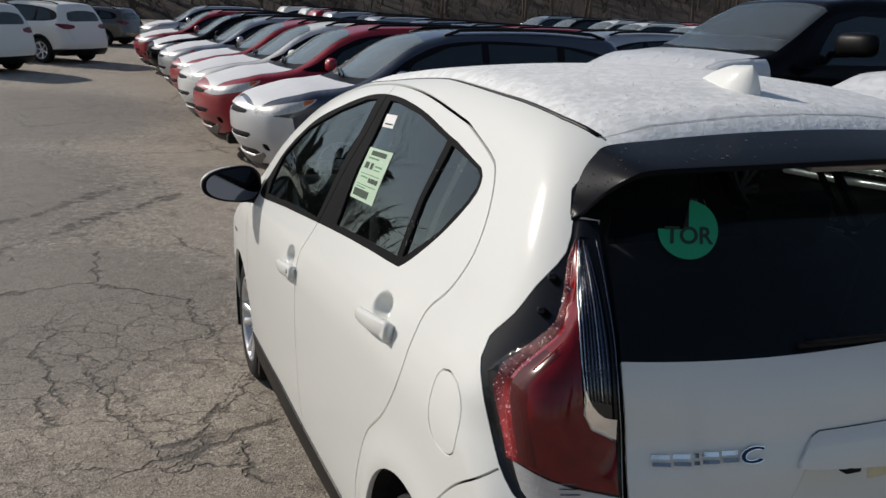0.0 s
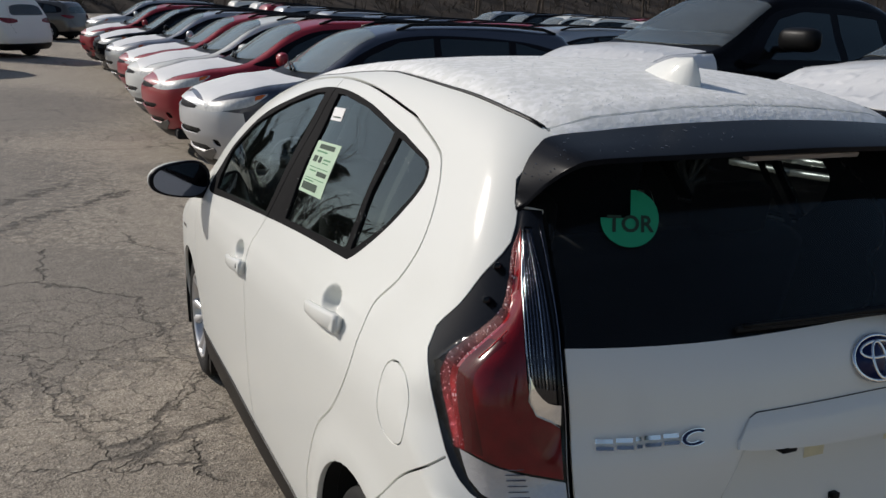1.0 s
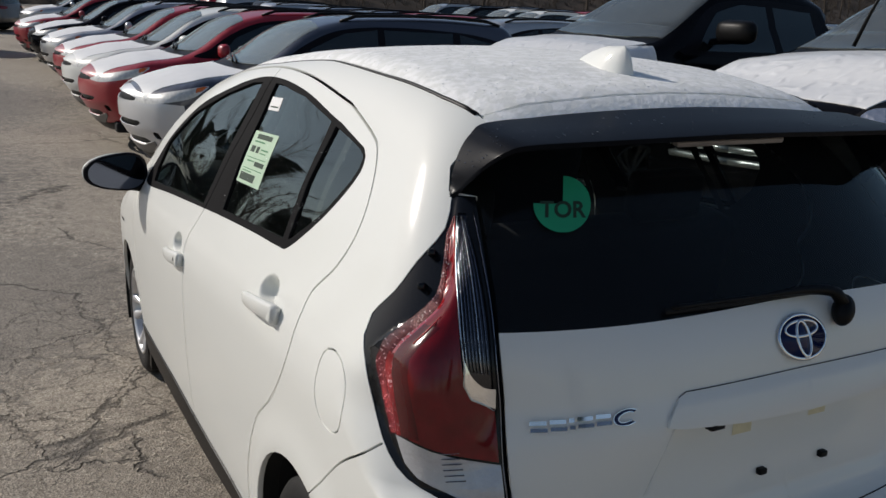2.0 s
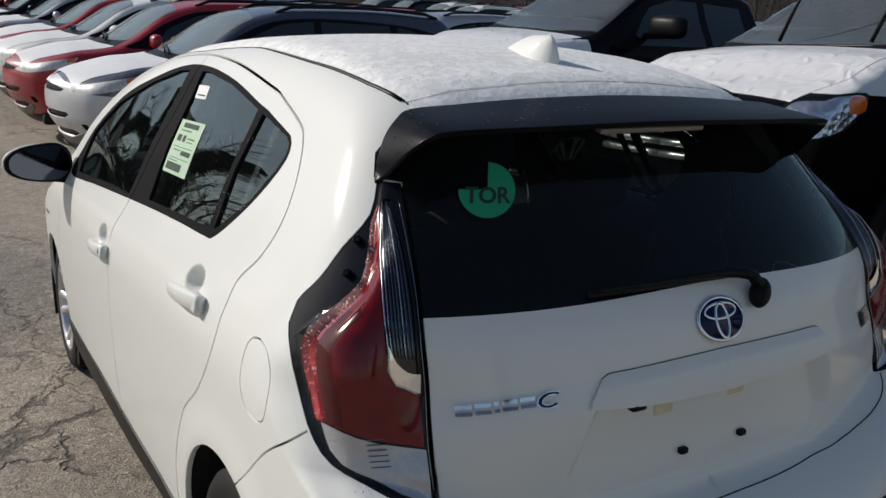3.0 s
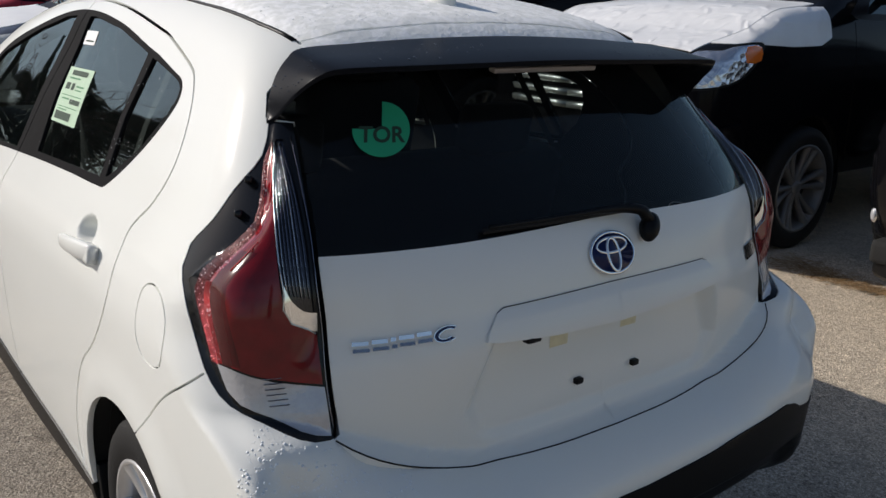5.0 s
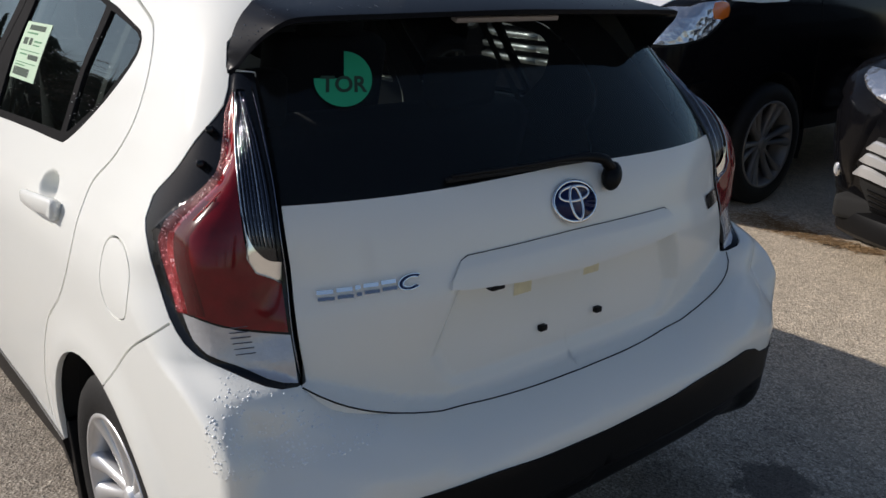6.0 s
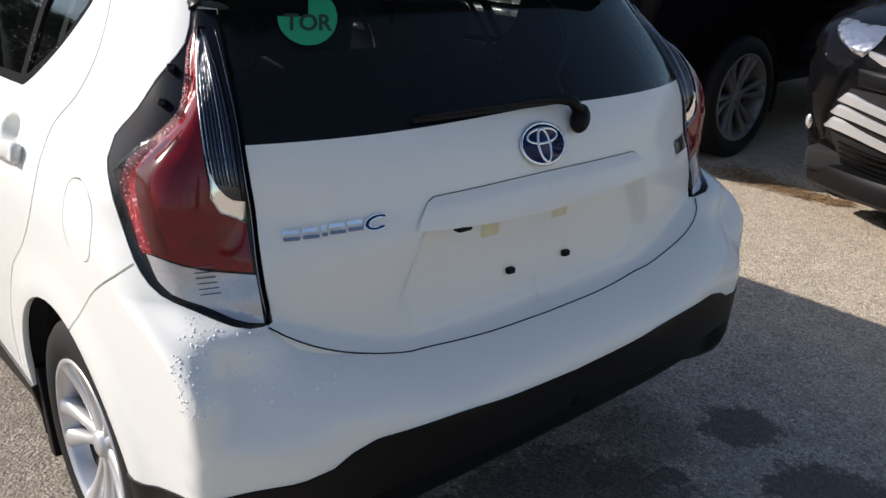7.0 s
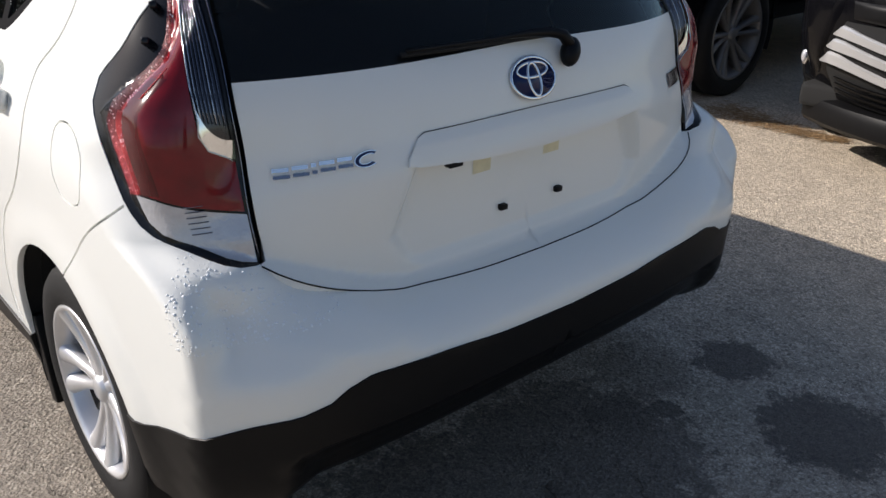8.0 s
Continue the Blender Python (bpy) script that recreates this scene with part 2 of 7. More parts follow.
def asphalt():
    """Weathered parking asphalt: aggregate grain, branching cracks, wet and oily stains, shade painted under the car.
    """
    m = bpy.data.materials.new("asphalt")
    m.use_nodes = True
    n, l = m.node_tree.nodes, m.node_tree.links
    b = n["Principled BSDF"]
    co = n.new("ShaderNodeTexCoord").outputs["Object"]

    def noisy(scale, detail=5, rough=0.6, vec=None):
        q = n.new("ShaderNodeTexNoise")
        q.inputs["Scale"].default_value, q.inputs["Detail"].default_value, q.inputs["Roughness"].default_value = scale, detail, rough
        l.new(vec or co, q.inputs["Vector"])
        return q

    def ramp(value, lo, hi, a=0.0, c=1.0):
        q = n.new("ShaderNodeMapRange")
        q.interpolation_type = "SMOOTHSTEP"
        for key, v in (("From Min", lo), ("From Max", hi), ("To Min", a), ("To Max", c)):
            q.inputs[key].default_value = v
        l.new(value, q.inputs["Value"])
        return q.outputs[0]

    def op(kind, a, c):
        q = n.new("ShaderNodeMath")
        q.operation = kind
        for i, v in enumerate((a, c)):
            if isinstance(v, (int, float)):
                q.inputs[i].default_value = v
            else:
                l.new(v, q.inputs[i])
        return q.outputs[0]

    def over(fac, low, high):
        q = n.new("ShaderNodeMix")
        q.data_type = "RGBA"
        l.new(fac, q.inputs["Factor"])
        for key, v in (("A", low), ("B", high)):
            if isinstance(v, tuple):
                q.inputs[key].default_value = (*v, 1)
            else:
                l.new(v, q.inputs[key])
        return q.outputs["Result"]

    def cracks(size, wobble, width):
        w, s = noisy(size * 1.6, 6, 0.7), n.new("ShaderNodeVectorMath")
        s.operation = "MULTIPLY_ADD"
        l.new(w.outputs["Color"], s.inputs[0])
        s.inputs[1].default_value = (wobble, wobble, 0)
        l.new(co, s.inputs[2])
        v = n.new("ShaderNodeTexVoronoi")
        v.feature = "DISTANCE_TO_EDGE"
        v.inputs["Scale"].default_value = size
        l.new(s.outputs[0], v.inputs["Vector"])
        return ramp(v.outputs["Distance"], 0.0, width, 1.0, 0.0)

    grit, tone, broad = noisy(320, 2, 0.6), noisy(9, 6, 0.7), noisy(0.5, 5, 0.65)
    chips = []
    for size, hue in ((170, 0), (115, 1)):
        v = n.new("ShaderNodeTexVoronoi")
        v.inputs["Scale"].default_value = size
        l.new(co, v.inputs["Vector"])
        tones = n.new("ShaderNodeSeparateColor")
        l.new(v.outputs["Color"], tones.inputs[0])
        chips.append((tones.outputs[hue], v.outputs["Distance"]))
    colour = over(ramp(grit.outputs["Fac"], 0.36, 0.62), (0.185, 0.155, 0.122), (0.54, 0.465, 0.375))
    colour = over(op("MULTIPLY", ramp(chips[0][0], 0.50, 1.0), 0.80), colour, (0.78, 0.70, 0.58))
    colour = over(op("MULTIPLY", ramp(chips[1][0], 0.70, 0.95), 0.62), colour, (0.060, 0.050, 0.040))
    colour = over(ramp(tone.outputs["Fac"], 0.3, 0.75, 0.0, 0.42), colour, (0.155, 0.132, 0.106))
    colour = over(ramp(broad.outputs["Fac"], 0.35, 0.7, 0.0, 0.35), colour, (0.34, 0.295, 0.24))
    place = n.new("ShaderNodeSeparateXYZ")
    l.new(co, place.inputs[0])
    sandy = ramp(op("ADD", place.outputs[0], op("MULTIPLY", op("SUBTRACT", broad.outputs["Fac"], 0.5), 1.2)), 0.9, 1.9, 0.0, 0.55)
    pale = n.new("ShaderNodeVectorMath")
    pale.operation = "MULTIPLY"
    l.new(colour, pale.inputs[0])
    pale.inputs[1].default_value = (1.75, 1.66, 1.50)
    colour = over(sandy, colour, pale.outputs["Vector"])
    coarse = op("MULTIPLY", cracks(0.55, 0.75, 0.008), ramp(noisy(1.1, 4).outputs["Fac"], 0.47, 0.58))
    zone = n.new("ShaderNodeVectorMath")
    zone.operation = "DISTANCE"
    l.new(co, zone.inputs[0])
    zone.inputs[1].default_value = (-1.75, 3.3, 0)
    worn = ramp(op("ADD", zone.outputs["Value"], op("MULTIPLY", op("SUBTRACT", tone.outputs["Fac"], 0.5), 1.5)), 1.0, 1.7, 0.9, 0.0)
    small = op("MULTIPLY", op("MAXIMUM", op("MULTIPLY", cracks(2.0, 0.36, 0.0085), 0.95), op("MULTIPLY", cracks(4.2, 0.26, 0.014), 0.4)), op("MAXIMUM", worn, ramp(noisy(0.42, 4).outputs["Fac"], 0.50, 0.60)))
    rough_lines = None
    for x0, y0, x1, y1, wide, k in ((-3.6, 6.0, -2.1, 7.1, 0.10, 0.8), (-2.1, 7.1, -1.4, 8.3, 0.12, 0.9), (-1.75, 6.7, -0.8, 7.85, 0.11, 0.9), (-2.6, 5.6, -1.75, 6.6, 0.07, 0.7), (-1.57, 5.8, -1.56, 5.0, 0.02, 0.9),
                                    (-1.56, 5.0, -1.03, 4.5, 0.018, 0.9), (-1.73, 4.05, -1.86, 3.8, 0.02, 0.9), (-1.86, 3.8, -1.66, 3.1, 0.02, 0.9), (-1.03, 4.5, -0.95, 3.8, 0.016, 0.8), (-1.02, 2.85, -1.2, 2.3, 0.03, 0.8),
                                    (-1.3, 2.3, -0.85, 2.6, 0.025, 0.8), (-2.4, 4.9, -1.57, 5.0, 0.016, 0.8), (3.3, 1.05, 3.9, 0.75, 0.014, 0.8)):
        d = n.new("ShaderNodeVectorMath")
        d.operation = "ADD"
        push = n.new("ShaderNodeVectorMath")
        push.operation = "SCALE"
        l.new(noisy(3.2, 6, 0.72).outputs["Color"], push.inputs[0])
        push.inputs["Scale"].default_value = 0.42
        l.new(co, d.inputs[0])
        l.new(push.outputs[0], d.inputs[1])
        parts = n.new("ShaderNodeSeparateXYZ")
        l.new(d.outputs[0], parts.inputs[0])
        dx, dy = x1 - x0, y1 - y0
        ll = dx * dx + dy * dy
        px, py = op("SUBTRACT", parts.outputs[0], x0 + 0.21), op("SUBTRACT", parts.outputs[1], y0 + 0.21)
        t = op("DIVIDE", op("ADD", op("MULTIPLY", px, dx), op("MULTIPLY", py, dy)), ll)
        t = op("MINIMUM", op("MAXIMUM", t, 0.0), 1.0)
        ex, ey = op("SUBTRACT", px, op("MULTIPLY", t, dx)), op("SUBTRACT", py, op("MULTIPLY", t, dy))
        far = op("SQRT", op("ADD", op("MULTIPLY", ex, ex), op("MULTIPLY", ey, ey)), 0)
        f = ramp(far, wide * 0.2, wide, k, 0.0)
        if wide > 0.05:
            f = op("MULTIPLY", f, ramp(tone.outputs["Fac"], 0.42, 0.58))
        rough_lines = f if rough_lines is None else op("MAXIMUM", rough_lines, f)
    whole = ramp(place.outputs[0], 0.15, 0.65, 1.0, 0.18)
    crack = op("MAXIMUM", op("MULTIPLY", op("MAXIMUM", op("MULTIPLY", coarse, 0.75), small), whole), rough_lines)
    colour = over(op("MULTIPLY", crack, 0.85), colour, (0.035, 0.028, 0.022))
    halo = op("MULTIPLY", op("MULTIPLY", cracks(0.55, 0.75, 0.05), ramp(tone.outputs["Fac"], 0.48, 0.62)), op("MULTIPLY", whole, 0.38))
    colour = over(halo, colour, (0.06, 0.05, 0.04))
    # wet and oily stains, painted car shade and wide darker zones, each an uneven round
    stain_and_shade = None
    wob = noisy(15.0, 6, 0.8)
    # (0.16, 0.02) and (-0.25, 0.0) paint the car's shade over a wet patch
    for x, y, r, k in ((0.74, -0.36, 0.20, 0.95), (0.88, 0.01, 0.13, 0.92), (0.40, 0.05, 0.09, 0.85), (0.50, -0.01, 0.05, 0.9), (0.33, 0.10, 0.05, 0.9), (0.16, 0.02, 0.36, 0.74), (-0.25, 0.0, 0.40, 0.74), (0.62, 0.16, 0.16, 0.4), (-4.6, 8.5, 3.9, 0.66), (-4.2, 15.0, 4.6, 0.66), (-2.2, 4.6, 1.8, 0.54), (-1.7, 1.4, 1.3, 0.34), (-1.15, 1.15, 0.13, 0.7), (-1.12, 0.45, 0.16, 0.5),
                       (3.45, 0.55, 0.22, 0.8), (-0.4, 9.0, 0.42, 0.4), (-0.6, 11.6, 0.5, 0.2), (-3.5, 12.5, 0.7, 0.4), (-1.2, 2.4, 0.12, 0.5), (-3.2, 6.5, 0.35, 0.35)):
        d = n.new("ShaderNodeVectorMath")
        d.operation = "DISTANCE"
        flat = n.new("ShaderNodeVectorMath")
        flat.operation = "MULTIPLY"
        flat.inputs[1].default_value = (1, 1, 0)
        l.new(co, flat.inputs[0])
        l.new(flat.outputs[0], d.inputs[0])
        d.inputs[1].default_value = (x, y, 0)
        e = op("ADD", d.outputs["Value"], op("MULTIPLY", op("SUBTRACT", wob.outputs["Fac"], 0.5), r * 1.9))
        f = ramp(e, r * 0.82, r, k, 0.0)
        stain_and_shade = f if stain_and_shade is None else op("MAXIMUM", stain_and_shade, f)
    colour = over(op("MULTIPLY", stain_and_shade, ramp(grit.outputs["Fac"], 0.25, 0.6, 1.0, 0.75)), colour, (0.034, 0.028, 0.024))
    l.new(colour, b.inputs["Base Color"])
    l.new(op("SUBTRACT", 0.92, op("MULTIPLY", stain_and_shade, 0.35)), b.inputs["Roughness"])
    h = op("SUBTRACT", op("ADD", op("ADD", op("MULTIPLY", grit.outputs["Fac"], 0.25), op("MULTIPLY", chips[1][1], 0.35)), op("MULTIPLY", tone.outputs["Fac"], 0.5)), op("MULTIPLY", crack, 1.6))
    bp = n.new("ShaderNodeBump")
    bp.inputs["Strength"].default_value, bp.inputs["Distance"].default_value = 1.0, 0.011
    l.new(h, bp.inputs["Height"])
    l.new(bp.outputs["Normal"], b.inputs["Normal"])
    return m


ASPHALT = asphalt()


# ---- helpers for meshes ----
def mesh_of(name, verts, faces, normals=None, smooth=True):
    me = bpy.data.meshes.new(name)
    me.from_pydata([tuple(map(float, v)) for v in verts], [], [tuple(map(int, f)) for f in faces])
    if smooth:
        me.polygons.foreach_set("use_smooth", [True] * len(me.polygons))
    if normals is not None:
        me.normals_split_custom_set_from_vertices([tuple(map(float, v)) for v in normals])
    me.update()
    return me


def part(name, data, material, parent, label=""):
    """Links a mesh or bmesh as one part under a thing or part."""
    if isinstance(data, bmesh.types.BMesh):
        me = bpy.data.meshes.new(name)
        data.to_mesh(me)
        data.free()
        me.polygons.foreach_set("use_smooth", [True] * len(me.polygons))
        data = me
    ob = new(name, data)
    if material is not None:
        data.materials.clear()
        data.materials.append(material)
    if parent is not None:
        ob.parent = parent
    return tagged(ob, label)


def solid_box(bm, sx, sy, sz, m, bevel=0.0, seg=2):
    r = bmesh.ops.create_cube(bm, size=1, matrix=m @ Matrix.Diagonal((sx, sy, sz, 1)))
    if bevel:
        es = list({e for v in r["verts"] for e in v.link_edges})
        bmesh.ops.bevel(bm, geom=es, offset=bevel, segments=seg, affect="EDGES", profile=0.6)


def box(sx, sy, sz, m, bevel=0.0, seg=2):
    bm = bmesh.new()
    solid_box(bm, sx, sy, sz, m, bevel, seg)
    return bm


def lathe(profile, seg=40, axis="X"):
    """Turns (radius, along) pairs round the X axis."""
    vs, fs = [], []
    k = len(profile)
    for i in range(seg):
        a = 2 * math.pi * i / seg
        for r, x in profile:
            vs.append((x, r * math.cos(a), r * math.sin(a)))
    for i in range(seg):
        for j in range(k - 1):
            fs.append((i * k + j, i * k + j + 1, ((i + 1) % seg) * k + j + 1, ((i + 1) % seg) * k + j))
    return vs, fs


def tube(points, radii, sides=8, cap=True):
    vs, fs = [], []
    pts = [Vector(p) for p in points]
    for i, p in enumerate(pts):
        d = (pts[min(i + 1, len(pts) - 1)] - pts[max(i - 1, 0)]).normalized()
        u = d.cross(Vector((0, 0, 1)) if abs(d.z) < 0.9 else Vector((1, 0, 0))).normalized()
        w = d.cross(u)
        r = radii[i] if isinstance(radii, (list, tuple)) else radii
        for k in range(sides):
            a = 2 * math.pi * k / sides
            vs.append(p + (u * math.cos(a) + w * math.sin(a)) * r)
    for i in range(len(pts) - 1):
        for k in range(sides):
            fs.append((i * sides + k, i * sides + (k + 1) % sides, (i + 1) * sides + (k + 1) % sides, (i + 1) * sides + k))
    if cap:
        fs.append(tuple(range(sides - 1, -1, -1)))
        fs.append(tuple((len(pts) - 1) * sides + k for k in range(sides)))
    return vs, fs


def catmull(points, closed=False, step=0.02):
    """A smooth polyline through 2D or 3D points."""
    p = [np.array(q, float) for q in points]
    n, out = len(p), []
    for i in range(n if closed else n - 1):
        a, b = p[i], p[(i + 1) % n]
        pre = p[i - 1] if (closed or i) else 2 * a - b
        post = p[(i + 2) % n] if (closed or i + 2 < n) else 2 * b - a
        k = max(1, int(np.linalg.norm(b - a) / step))
        for j in range(k):
            u = j / k
            out.append(0.5 * (2 * a + (b - pre) * u + (2 * pre - 5 * a + 4 * b - post) * u * u + (3 * a - pre - 3 * b + post) * u ** 3))
    if not closed:
        out.append(p[-1])
    return out


def straight(points, closed=True, step=0.025):
    p = [np.array(q, float) for q in points]
    out = []
    for i in range(len(p) if closed else len(p) - 1):
        a, b = p[i], p[(i + 1) % len(p)]
        k = max(1, int(np.linalg.norm(b - a) / step))
        out += [a + (b - a) * j / k for j in range(k)]
    if not closed:
        out.append(p[-1])
    return out


def strip(line, width):
    """The outline of a band of that width along an open polyline."""
    p = np.array(line)
    d = np.gradient(p, axis=0)
    d /= np.linalg.norm(d, axis=1)[:, None] + 1e-9
    q = np.stack([-d[:, 1], d[:, 0]], 1) * width / 2
    return list(p + q) + list((p - q)[::-1])


def inside(poly, pts):
    """Which points lie in the polygon."""
    a = np.array(poly)
    b = np.roll(a, -1, axis=0)
    hit = np.zeros(len(pts), bool)
    for (x0, y0), (x1, y1) in zip(a, b):
        if y0 == y1:
            continue
        c = ((y0 > pts[:, 1]) != (y1 > pts[:, 1])) & (pts[:, 0] < (x1 - x0) * (pts[:, 1] - y0) / (y1 - y0) + x0)
        hit ^= c
    return hit


def sheet(domain, loops, step, extra=()):
    """Triangles of a flat domain, cut along all the loops."""
    from mathutils.geometry import delaunay_2d_cdt
    d = np.array(domain)
    lo, hi = d.min(0), d.max(0)
    gx, gy = np.meshgrid(np.arange(lo[0], hi[0], step), np.arange(lo[1], hi[1], step))
    gx[1::2] += step / 2
    grid = np.stack([gx.ravel(), gy.ravel()], 1)
    for box_lo, box_hi, fine in extra:
        ax, ay = np.meshgrid(np.arange(box_lo[0], box_hi[0], fine), np.arange(box_lo[1], box_hi[1], fine))
        grid = np.concatenate([grid, np.stack([ax.ravel() + 0.0013, ay.ravel() + 0.0017], 1)])
    grid = grid[inside(domain, grid)]
    verts, edges = [tuple(q) for q in grid], []
    for loop, closed in [(domain, True), *loops]:
        k = len(verts)
        verts += [(float(q[0]), float(q[1])) for q in loop]
        edges += [(k + i, k + i + 1) for i in range(len(loop) - 1)]
        if closed:
            edges.append((k + len(loop) - 1, k))
    vs, _, fs, *_ = delaunay_2d_cdt([Vector(v) for v in verts], edges, [], 0, 1e-5)
    vs = np.array([tuple(v) for v in vs])
    fs = np.array([f for f in fs if len(f) == 3])
    mid = vs[fs].mean(1)
    keep = inside(domain, mid)
    return vs, fs[keep], mid[keep]


class Shell:
    """A vehicle's skin, given as a solid: its sides and ends as one chart (along, height), its top as another (across, along)."""

    def __init__(self, f, y0, y1, ends, edge, low):
        self.f, self.y0, self.y1, self.r, self.edge, self.low = f, y0, y1, 0.95, edge, low
        self.rear_y, self.front_y = ends

    def find(self, ox, oy, oz, dx, dy, dz, far):
        lo, hi = np.zeros(len(ox)), np.full(len(ox), far)
        for _ in range(24):
            m = (lo + hi) / 2
            c = self.f(ox + dx * m, oy + dy * m, oz + dz * m) < 0
            lo, hi = np.where(c, m, lo), np.where(c, hi, m)
        return np.stack([ox + dx * lo, oy + dy * lo, oz + dz * lo], 1)

    def side(self, q):
        q = np.asarray(q, float).reshape(-1, 2)
        s, z = q[:, 0], q[:, 1]
        a = np.clip((self.y0 - s) / self.r, 0, math.pi / 2)
        b = np.clip((s - self.y1) / self.r, 0, math.pi / 2)
        return self.find(0 * s, np.clip(s, self.y0, self.y1), z, -np.cos(a + b), np.sin(b) - np.sin(a), 0 * s, 2.4)

    def top(self, q):
        q = np.asarray(q, float).reshape(-1, 2)
        return self.find(q[:, 0], q[:, 1], 0 * q[:, 0] + 0.45, 0 * q[:, 0], 0 * q[:, 0], 0 * q[:, 0] + 1, 2.0)

    def normal(self, p):
        e = 0.003
        g = np.stack([self.f(*(p + np.eye(3)[i] * e).T) - self.f(*(p - np.eye(3)[i] * e).T) for i in range(3)], 1)
        return g / (np.linalg.norm(g, axis=1)[:, None] + 1e-12)

    def chart(self, p):
        x, y, z = p
        if y < self.y0:
            return (self.y0 - self.r * math.atan2(self.y0 - y, abs(x)), z)
        if y > self.y1:
            return (self.y1 + self.r * math.atan2(y - self.y1, abs(x)), z)
        return (y, z)

    def at(self, where, a, b):
        """A point of the skin: 's' seen from the side at (y, z), 'r' from behind at (x, z), 'f' from ahead at (x, z)."""
        o = np.array([0.0])
        if where == "s":
            return self.find(o, o + a, o + b, o - 1, o, o, 1.6)[0]
        if where == "r":
            return self.find(o - abs(a), o + self.y0, o + b, o, o - 1, o, 2.4)[0]
        return self.find(o - abs(a), o + self.y1, o + b, o, o + 1, o, 2.4)[0]

    def line(self, pts):
        """Chart points from ('s'|'r'|'f', a, b) tuples, or from plain 3D points."""
        return [self.chart(self.at(*p)) if isinstance(p[0], str) else self.chart(p) for p in pts]

    def rim(self, step):
        """The seam between the top and the sides, from behind to ahead."""
        ys = np.linspace(self.rear_y, self.front_y, int((self.front_y - self.rear_y) / step))
        w0, w1 = self.edge(self.rear_y), self.edge(self.front_y)
        k = max(3, int(w0 / step))
        pts = [(-w0 * i / k, self.rear_y) for i in range(k)] + [(-self.edge(y), y) for y in ys]
        k = max(3, int(w1 / step))
        return np.array([*pts, *[(-w1 * (1 - i / k), self.front_y) for i in range(1, k + 1)]])


def mesh_patch(name, p, nrm, tris, lift, depth, mirror):
    """A panel from surface points: lifted along the normals, its rim turned in by depth."""
    used, inv = np.unique(tris, return_inverse=True)
    f = inv.reshape(-1, 3)
    n = nrm[used]
    moved = lift(p[used]) if callable(lift) else lift
    swollen = np.ndim(moved) == 2
    v = p[used] + (moved if swollen else n * (moved[:, None] if callable(lift) else moved))
    a = np.cross(v[f[:, 1]] - v[f[:, 0]], v[f[:, 2]] - v[f[:, 0]])
    flip = (a * n[f].mean(1)).sum(1) < 0
    f[flip] = f[flip][:, ::-1]
    if callable(lift):
        # the normals of the swollen or pressed surface
        e = 0.004 if swollen else 0.0025
        t1 = np.cross(n, (0.31, 0.52, 0.79))
        t1 /= np.linalg.norm(t1, axis=1)[:, None]
        t2 = np.cross(n, t1)
        steps = []
        for t in (t1, t2):
            more, less = lift(p[used] + t * e), lift(p[used] - t * e)
            steps.append(t * 2 * e + (more - less if swollen else n * (more - less)[:, None]))
        own = np.cross(*steps)
        own *= np.sign((own * n).sum(1))[:, None]
        n = own / (np.linalg.norm(own, axis=1)[:, None] + 1e-12)
    if mirror == 2:
        on = np.abs(v[:, 0]) < 4e-3
        v[on, 0] = 0
        f = f[~on[f].all(1)]
        n = np.where(on[:, None], n * (0, 1, 1), n)
        back = np.arange(len(v)) + len(v)
        back[on] = np.where(on)[0]
        v = np.concatenate([v, v * (-1, 1, 1)])
        n = np.concatenate([n, n * (-1, 1, 1)])
        f = np.concatenate([f, back[f][:, ::-1]])
    elif mirror == 1:
        v, n, f = v * (-1, 1, 1), n * (-1, 1, 1), f[:, ::-1]
    faces = f.tolist()
    if depth:
        e = np.concatenate([f[:, [0, 1]], f[:, [1, 2]], f[:, [2, 0]]])
        key = np.sort(e, axis=1)
        _, idx, cnt = np.unique(key, axis=0, return_index=True, return_counts=True)
        rim = e[idx[cnt == 1]]
        k = len(v)
        out = np.cross(v[rim[:, 1]] - v[rim[:, 0]], n[rim[:, 0]])
        out /= np.linalg.norm(out, axis=1)[:, None] + 1e-12
        soft = np.stack([out + 0.5 * n[rim[:, i]] for i in (0, 1)], 1)
        top, low = v[rim], v[rim] - n[rim] * depth
        v = np.concatenate([v, top.reshape(-1, 3), low.reshape(-1, 3)])
        n = np.concatenate([n, soft.reshape(-1, 3), np.repeat(out, 2, axis=0)])
        m = len(rim)
        for i in range(m):
            a0, a1, b0, b1 = k + 2 * i, k + 2 * i + 1, k + 2 * m + 2 * i, k + 2 * m + 2 * i + 1
            faces.append((a1, a0, b0, b1))
    n = n / (np.linalg.norm(n, axis=1)[:, None] + 1e-12)
    return mesh_of(name, v, faces, n)


